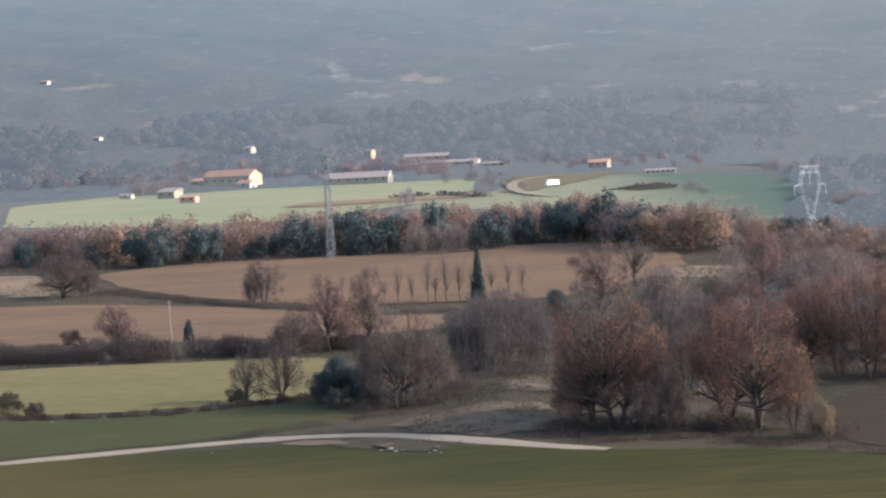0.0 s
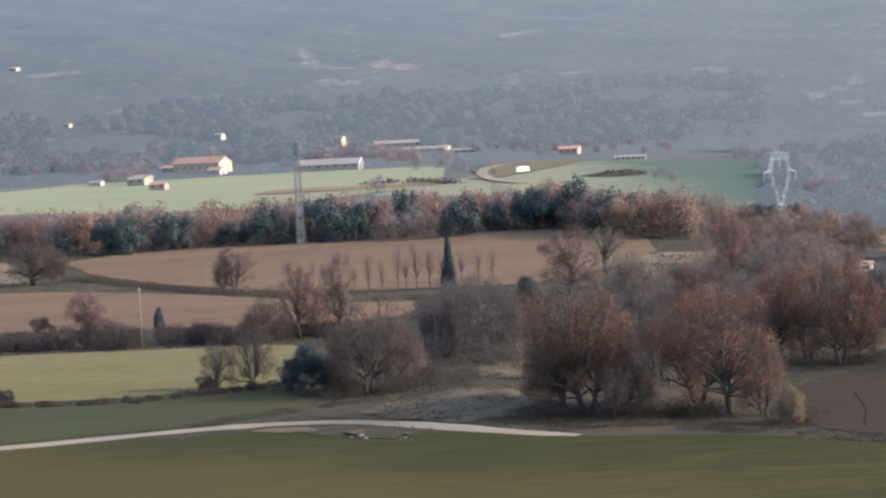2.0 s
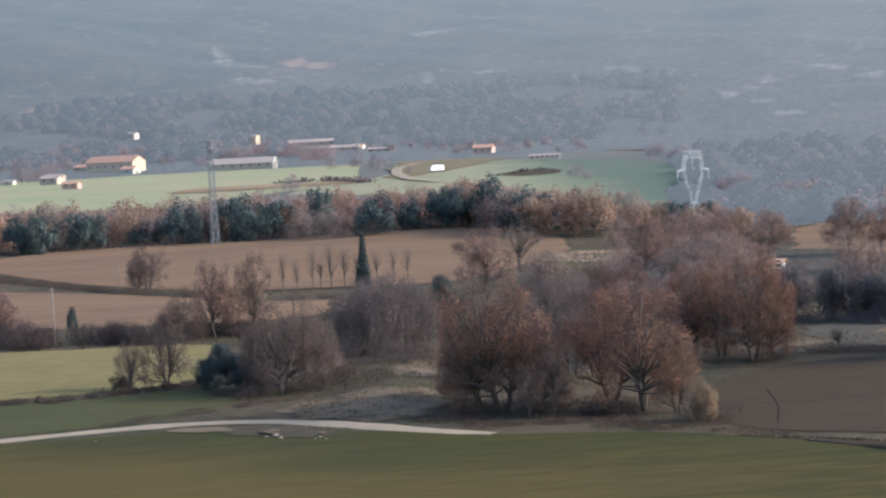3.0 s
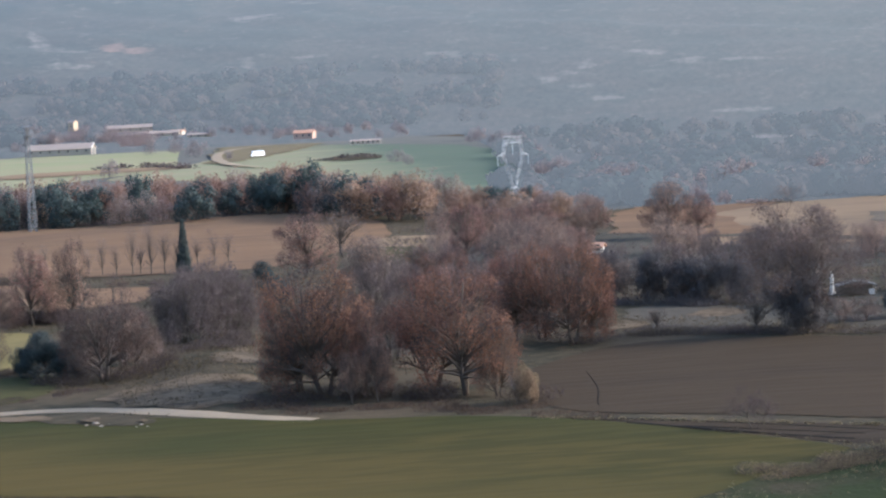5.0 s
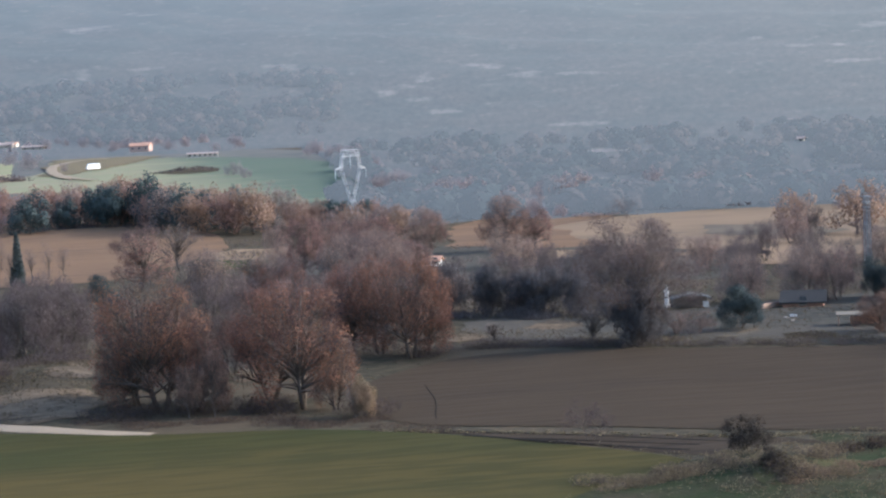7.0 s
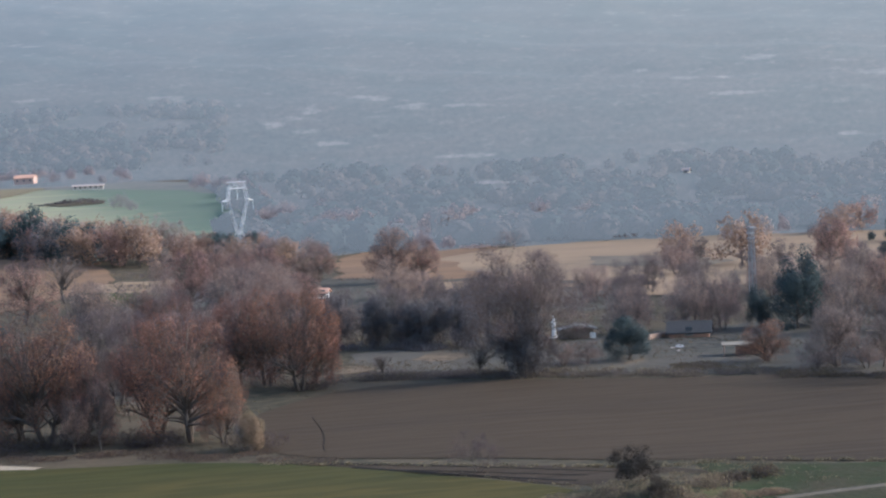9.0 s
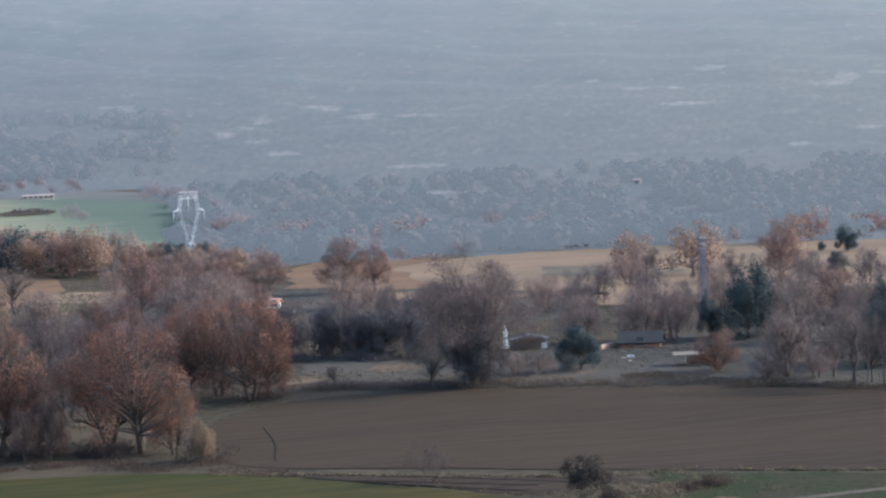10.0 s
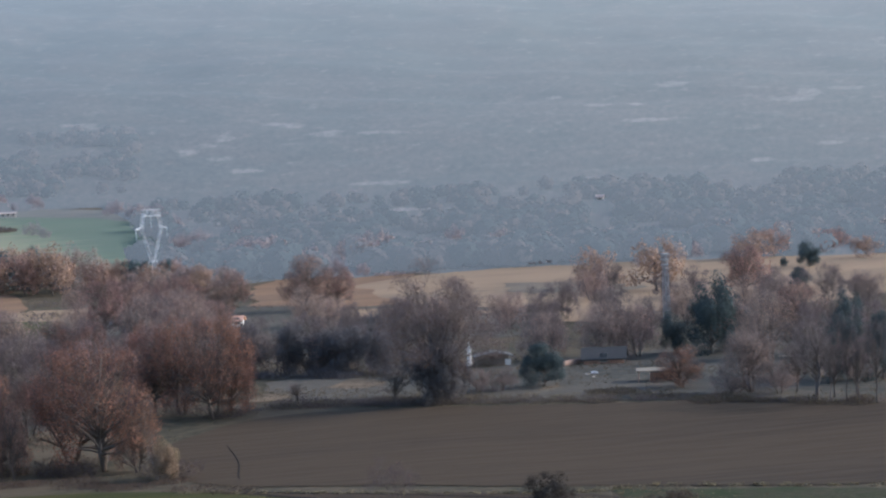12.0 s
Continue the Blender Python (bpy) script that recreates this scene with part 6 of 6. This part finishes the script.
def house(name, x, y, long, deep, eaves, ridge, turn, wall, roof, label, windows=3, gable=None, category="house", verge=False):
    """A gabled house: its length along x, the front at -y; walls, a roof of two thick slopes, windows and a gable door."""
    root = new(name)
    bm = bmesh.new()
    h, w = long / 2, deep / 2
    pts = [(-h, -w, -0.6), (h, -w, -0.6), (h, w, -0.6), (-h, w, -0.6), (-h, -w, eaves), (h, -w, eaves), (h, w, eaves), (-h, w, eaves), (-h, 0, ridge), (h, 0, ridge)]
    v = [bm.verts.new(p) for p in pts]
    for f in ((0, 1, 5, 4), (2, 3, 7, 6), (1, 2, 6, 9, 5), (3, 0, 4, 8, 7), (3, 2, 1, 0)):
        bm.faces.new([v[i] for i in f])
    part("wall", bm, wall, root)
    over, thick = 0.45, 0.22
    slope = (ridge - eaves) / w
    for s in (-1, 1):
        bm = bmesh.new()
        e = s * (w + over)
        ze = ridge - slope * (w + over)
        ring = [(-h - over, 0, ridge), (h + over, 0, ridge), (h + over, e, ze), (-h - over, e, ze)]
        lo = [bm.verts.new((a, b, c + 0.02)) for a, b, c in ring]
        hi = [bm.verts.new((a, b, c + thick)) for a, b, c in ring]
        bm.faces.new(hi)
        bm.faces.new(lo[::-1])
        for i in range(4):
            bm.faces.new((lo[i], lo[(i + 1) % 4], hi[(i + 1) % 4], hi[i]))
        bmesh.ops.recalc_face_normals(bm, faces=bm.faces)
        part("roof", bm, roof, root)
    for k in range(windows):
        cx = -h + long * (k + 0.5) / windows
        z0 = eaves * 0.55
        win = part("window", block(cx - 0.5, -w - 0.04, z0, cx + 0.5, -w + 0.05, z0 + 1.1), GLASS_DARK, root)
        part("sill", block(cx - 0.62, -w - 0.14, z0 - 0.12, cx + 0.62, -w, z0), STONE, win)
    if gable:
        gw, gh = gable
        if verge:
            for s in (-1, 1):
                t = Tubes()
                t.add([(h + over, 0, ridge + 0.15), (h + over, s * (w + over), ridge - slope * (w + over) + 0.15)], [0.3, 0.3], 4)
                mesh_object("verge", t.v, t.f, WHITE, root)
        part("gable_door", block(h - 0.05, -gw / 2, 0, h + 0.04, gw / 2, gh), GLASS_DARK, root)
    root.matrix_basis = pose(x, y, float(height(x, y)), 0, 0, turn)
    return tagged(root, label, category)


house("farmhouse", -117.1, 1281.3, 33, 12, 6.5, 9.8, -33, CREAM, TERRACOTTA, "long cream farmhouse with a terracotta tile roof", 6)
house("lean_to", -106.6, 1251.2, 9, 7, 3, 4.6, -33, PALE_WALL, TERRACOTTA, "low white outbuilding with terracotta roof beside the farmhouse", 1, (1.5, 2.0))
house("livestock_shed", -43.3, 1222.5, 35, 10, 3.6, 6.4, -14, GREY_WALL, PALE_ROOF, "long grey livestock shed with a pinkish roof and white verges", 7, (4.0, 3.6), "shed", True)
house("hillside_house", -144.6, 1734.7, 8, 7, 5, 6.5, -30, PALE_WALL, PALE_ROOF, "small pale house on the hillside", 1)
house("tower_house", -47.4, 1599.8, 5, 5, 7, 8.5, -40, CREAM, PALE_ROOF, "tall narrow cream house among trees", 1)
house("stone_barn", -6.9, 1540.8, 34, 8, 3.5, 5.5, -10, STONE, PALE_ROOF, "long low stone barn at the foot of the hill", 5)
house("farm_shed", 10.5, 1470.0, 28, 9, 2.6, 4.2, -14, STONE, PALE_ROOF, "low farm shed with a pale roof", 4)
house("brick_house", 90.0, 1264.1, 11, 8, 4.2, 5.8, -20, BRICK, TERRACOTTA, "small reddish brick house below the hill", 3)
house("dark_shed", -136.7, 1142.1, 10, 7, 3.4, 4.6, -25, STONE, PALE_ROOF, "dark stone shed beside the green field", 2)
house("brick_hut", -118.4, 1066.0, 8, 5, 2.8, 3.8, -20, BRICK, TERRACOTTA, "small orange brick hut beside the shed", 2)
house("cart_shed", -140.9, 1193.8, 9, 6, 2.6, 3.8, -20, GREY_WALL, PALE_ROOF, "open cart shed with a pale roof", 3, None, "shed")
house("stone_annexe", -138.0, 1328.5, 14, 8, 3.2, 4.6, -33, STONE, TERRACOTTA, "low stone annexe with a tile roof beside the farmhouse", 2, None, "shed")
house("white_cottage", 22.7, 1471.0, 8, 6, 2.8, 4.2, -25, PALE_WALL, TERRACOTTA, "small white cottage at the foot of the hill", 2)
house("stone_cottage", 34.8, 1401.0, 14, 6, 2.4, 3.4, -12, STONE, PALE_ROOF, "long low stone building below the hill", 3)
house("ruined_barn", 110.1, 1122.8, 15, 6, 1.9, 2.6, -8, PALE_WALL, PALE_ROOF, "long ruined white-pillared barn below the hill", 6, None, "barn")
house("hill_cottage", 336.2, 891.0, 2.8, 2.6, 2.0, 2.8, -30, PALE_WALL, PALE_ROOF, "white cottage on the far slope", 1)
house("upland_house", -402.5, 2348.8, 9, 7, 3.4, 4.6, -30, PALE_WALL, TERRACOTTA, "pale house high on the far slope", 3)
house("slope_cottage", -281.0, 1879.0, 6, 5, 3.2, 4.4, -35, PALE_WALL, PALE_ROOF, "small pale cottage on the far slope", 1)
house("field_hut", -162.0, 1170.0, 7, 4, 1.8, 2.8, -25, PALE_WALL, PALE_ROOF, "low pale hut at the edge of the wheat", 1, None, "hut")
house("woodland_house", 83.2, 417.3, 2.8, 2.6, 1.3, 1.9, -25, WHITE, TERRACOTTA, "small white house half hidden by bare trees", 2, (1.0, 1.9))



# ---- camp and small things ----
def stone(x, y, size, mat, label, seed):
    rnd = np.random.default_rng(seed)
    bm = bmesh.new()
    bmesh.ops.create_icosphere(bm, subdivisions=2, radius=size)
    for p in bm.verts:
        p.co *= rnd.uniform(0.75, 1.15)
        p.co.z *= 0.6
    me = bpy.data.meshes.new("stone")
    bm.to_mesh(me)
    bm.free()
    me.materials.append(mat)
    ob = new("stone", me)
    ob.matrix_basis = pose(x, y, float(height(x, y)) + size * 0.25, 0, 0, rnd.uniform(0, 360))
    return tagged(ob, label, "stone", "pale stones by the fields")


PALE_STONE = material("pale_field_stone", ((0.27, 0.235, 0.195), (0.21, 0.185, 0.155), (0.31, 0.275, 0.235)), 0.8, 5, 0.9, 0.02)
for k, (x, y, size) in enumerate((
    (-6.5, 230.8, 0.40),
    (-7.4, 230.2, 0.23),
    (-5.9, 228.7, 0.26),
    (-5.2, 229.4, 0.17),
    (-1.9, 227.6, 0.26),
    (-2.4, 226.5, 0.14),
    (-1.3, 226.0, 0.14),
    (-9.5, 234.0, 0.15),
    (-25.4, 236.2, 0.12),
    (-48.0, 270.1, 0.17),
    (49.3, 174.1, 0.32),
    (50.1, 174.8, 0.20),
    (50.0, 173.4, 0.18),
    (69.2, 173.6, 0.12),
    (104.5, 284.9, 0.38),
    (103.9, 281.1, 0.30),
    (97.7, 291.8, 0.23),
)):
    stone(x, y, size, PALE_STONE, "pale weathered field stone on the ground", 200 + k)


def bale_stack(x, y):
    """White film-wrapped bales in a loose heap."""
    root = new("bale_stack")
    rnd = np.random.default_rng(9)
    for k, (bx, bz) in enumerate([(-3.2, 0.65), (-1.6, 0.65), (0, 0.65), (1.6, 0.65), (3.2, 0.65), (-2.4, 1.85), (-0.6, 1.85), (1.0, 1.85), (2.6, 1.8)]):
        bm = bmesh.new()
        bmesh.ops.create_cone(bm, cap_ends=True, segments=14, radius1=0.68, radius2=0.68, depth=1.3)
        bmesh.ops.rotate(bm, matrix=Matrix.Rotation(radians(90), 3, "X"), verts=bm.verts)
        bmesh.ops.bevel(bm, geom=[e for e in bm.edges if len(e.link_faces) == 2 and e.calc_face_angle() > 1], offset=0.12, segments=2, affect="EDGES")
        bmesh.ops.translate(bm, vec=(bx, rnd.uniform(-0.3, 0.3), bz), verts=bm.verts)
        part("bale", bm, BALE_FILM, root)
    root.matrix_basis = pose(x, y, float(height(x, y)) + 0.6, 0, 0, 38)
    return tagged(root, "heap of white film-wrapped bales on the farm track", "bales")


bale_stack(52.0, 1040.0)


SHEET_METAL = material("weathered_sheet_metal", ((0.152, 0.148, 0.144), (0.112, 0.1104, 0.108), (0.184, 0.172, 0.16)), 0.4, 3.0, 0.85)


def shelter(x, y, wide, deep, tall, turn):
    """A low open shelter: a shallow curved roof on posts, with a dark back wall for its shaded inside."""
    root = new("shelter")
    bm = bmesh.new()
    rows = []
    for i in range(9):
        s = i / 8 * 2 - 1
        rows.append([bm.verts.new((s * wide / 2, e * deep / 2, tall + 0.62 * (1 - abs(s) ** 1.25) - dz)) for e in (-1, 1) for dz in (0, 0.12)])
    for p, q in zip(rows, rows[1:]):
        bm.faces.new((p[0], q[0], q[2], p[2]))
        bm.faces.new((p[3], q[3], q[1], p[1]))
        bm.faces.new((p[1], q[1], q[0], p[0]))
        bm.faces.new((p[2], q[2], q[3], p[3]))
    bm.faces.new((rows[0][0], rows[0][2], rows[0][3], rows[0][1]))
    bm.faces.new((rows[-1][2], rows[-1][0], rows[-1][1], rows[-1][3]))
    bmesh.ops.recalc_face_normals(bm, faces=bm.faces)
    part("roof", bm, SHEET_METAL, root, "grey curved sheet roof")
    for sx in (-1, 1):
        for sy in (-1, 1):
            t = Tubes()
            t.add([(sx * wide * 0.45, sy * deep * 0.42, -0.3), (sx * wide * 0.45, sy * deep * 0.42, tall + 0.02)], [0.07, 0.07], 6)
            mesh_object("post", t.v, t.f, POLE_WOOD, root)
    # dark wall added in place of the shade under the roof
    part("back_wall", block(-wide * 0.44, deep * 0.3, -0.2, wide * 0.44, deep * 0.36, tall * 0.97), POLE_WOOD, root, "dark boards standing in for the shaded inside")
    part("front_wall", block(wide * 0.3, -deep * 0.3, -0.2, wide * 0.44, -deep * 0.24, tall * 0.6), WHITE, root, "low white wall")
    root.matrix_basis = pose(x, y, float(height(x, y)), 0, 0, turn)
    return tagged(root, "low open shelter with a grey curved roof beside bare trees", "shelter")


shelter(98.8, 308.6, 5.6, 3.8, 1.5, -12)


def low_wall(name, x, y, long, tall, mat, turn, label, gap=None):
    """A short masonry wall of separate courses under a coping, with a doorway where there is a gap."""
    root = new(name)
    rnd = np.random.default_rng(int(abs(x * 7) + abs(y)))
    rows = max(2, int(tall / 0.4))
    for r in range(rows):
        cx = -long / 2
        while cx < long / 2 - 0.05:
            w = min(rnd.uniform(0.6, 1.1), long / 2 - cx)
            if not (gap and gap[0] < cx + w / 2 < gap[1]):
                j = rnd.uniform(-0.015, 0.015)
                part("stone_block", block(cx + 0.015, -0.2 + j, r * 0.4 - (0.2 if r == 0 else -0.01), cx + w - 0.015, 0.2 + j, r * 0.4 + 0.4 * (0.93 if r == rows - 1 else 0.985)), mat, root)
            cx += w
    root.matrix_basis = pose(x, y, float(height(x, y)), 0, 0, turn)
    return tagged(root, label, "wall")


def pavilion(x, y, wide, deep, tall, turn):
    """A low open pavilion: a flat pale roof with a thick edge on posts, before a low brick wall."""
    root = new("pavilion")
    bm = block(-wide / 2, -deep / 2, tall, wide / 2, deep / 2, tall + 0.12)
    for v in bm.verts:
        v.co.z += 0.14 * (v.co.y / deep + 0.5)
    bmesh.ops.bevel(bm, geom=list(bm.edges), offset=0.03, segments=1, affect="EDGES")
    part("roof", bm, CREAM_ROOF, root, "pale cream sheet roof")
    for k in range(4):
        for sy in (-1, 1):
            t = Tubes()
            px = wide * (-0.45 + 0.3 * k)
            t.add([(px, sy * deep * 0.42, -0.3), (px, sy * deep * 0.42, tall + 0.05 + (0.1 if sy > 0 else 0.0))], [0.09, 0.08], 6)
            mesh_object("post", t.v, t.f, PINK_STONE, root, True)
    part("back_wall", block(-wide * 0.2, deep * 0.3, -0.2, wide * 0.47, deep * 0.36, tall * 0.75), ORANGE_BRICK, root, "low orange brick wall")
    root.matrix_basis = pose(x, y, float(height(x, y)), 0, 0, turn)
    return tagged(root, "low open pavilion with pale roof behind a bush", "pavilion")


CREAM_ROOF = material("cream_sheet_roof", ((0.204, 0.17, 0.1292), (0.17, 0.1419, 0.1105), (0.238, 0.1997, 0.153)), 0.4, 3.0, 0.8)
pavilion(109.6, 271.8, 6.0, 3.0, 1.4, -22)


def tarp(x, y, wide, deep, turn):
    """A white tarpaulin thrown over a low heap, with folds and a thin hem."""
    n = 8
    verts, faces = [], []
    for i in range(n + 1):
        for j in range(n + 1):
            u, v = i / n - 0.5, j / n - 0.5
            verts.append((u * wide, v * deep, 0.05 + 0.2 * (0.5 + v) * (1 - 1.6 * u * u) + 0.03 * math.sin(9 * u + 5 * v)))
    top = len(verts)
    verts += [(a, b, c - 0.03) for a, b, c in verts]
    for i in range(n):
        for j in range(n):
            q = (i * (n + 1) + j, (i + 1) * (n + 1) + j, (i + 1) * (n + 1) + j + 1, i * (n + 1) + j + 1)
            faces += [q, tuple(k + top for k in reversed(q))]
    ob = mesh_object("tarpaulin", verts, faces, PLASTIC, smooth=True)
    ob.matrix_basis = pose(x, y, float(height(x, y)) + 0.02, 0, 0, turn)
    return tagged(ob, "small white tarpaulin spread over a low heap", "tarpaulin")


tarp(106.0, 286.2, 1.0, 1.4, -15)
low_wall("boundary_wall", 107.6, 299.0, 4.2, 0.9, PINK_STONE, 30, "low tan boundary wall beside the shed")
house("brick_shed", 112.2, 298.6, 5.6, 4.6, 0.8, 2.0, -24, ORANGE_BRICK, GREY_ROOF, "low brick shed with a dark felt roof", 1, (1.4, 1.5), "shed")


def marker(x, y, tall):
    """A whitewashed masonry shaft on a plinth, with a pointed cap."""
    root = new("wayside_pillar")
    part("plinth", block(-0.42, -0.42, -0.2, 0.42, 0.42, 0.35), WHITE, root)
    bm = bmesh.new()
    bmesh.ops.create_cone(bm, cap_ends=True, segments=8, radius1=0.33, radius2=0.26, depth=tall * 0.55)
    bmesh.ops.translate(bm, vec=(0, 0, 0.35 + tall * 0.275), verts=bm.verts)
    part("shaft", bm, WHITE, root)
    bm = bmesh.new()
    bmesh.ops.create_cone(bm, cap_ends=True, segments=8, radius1=0.38, radius2=0.03, depth=tall * 0.32)
    bmesh.ops.translate(bm, vec=(0, 0, 0.352 + tall * 0.71), verts=bm.verts)
    part("cap", bm, WHITE, root)
    root.matrix_basis = pose(x, y, float(height(x, y)), 0, 0, 20)
    return tagged(root, "whitewashed wayside pillar with a pointed cap", "pillar")


marker(96.4, 312.2, 3.4)


def board(x, y, z, wide, tall):
    root = new("notice_board")
    for s in (-1, 1):
        t = Tubes()
        t.add([(s * wide * 0.4, 0, -0.3), (s * wide * 0.4, 0, z + tall * 0.5)], [0.04, 0.04], 6)
        mesh_object("post", t.v, t.f, POLE_WOOD, root)
    part("panel", block(-wide / 2, -0.03, z, wide / 2, 0.03, z + tall), WHITE, root)
    root.matrix_basis = pose(x, y, float(height(x, y)), 0, 0, -15)
    return tagged(root, "small white board on posts among bare trees", "sign")


board(72.7, 336.7, 2.2, 0.7, 0.6)
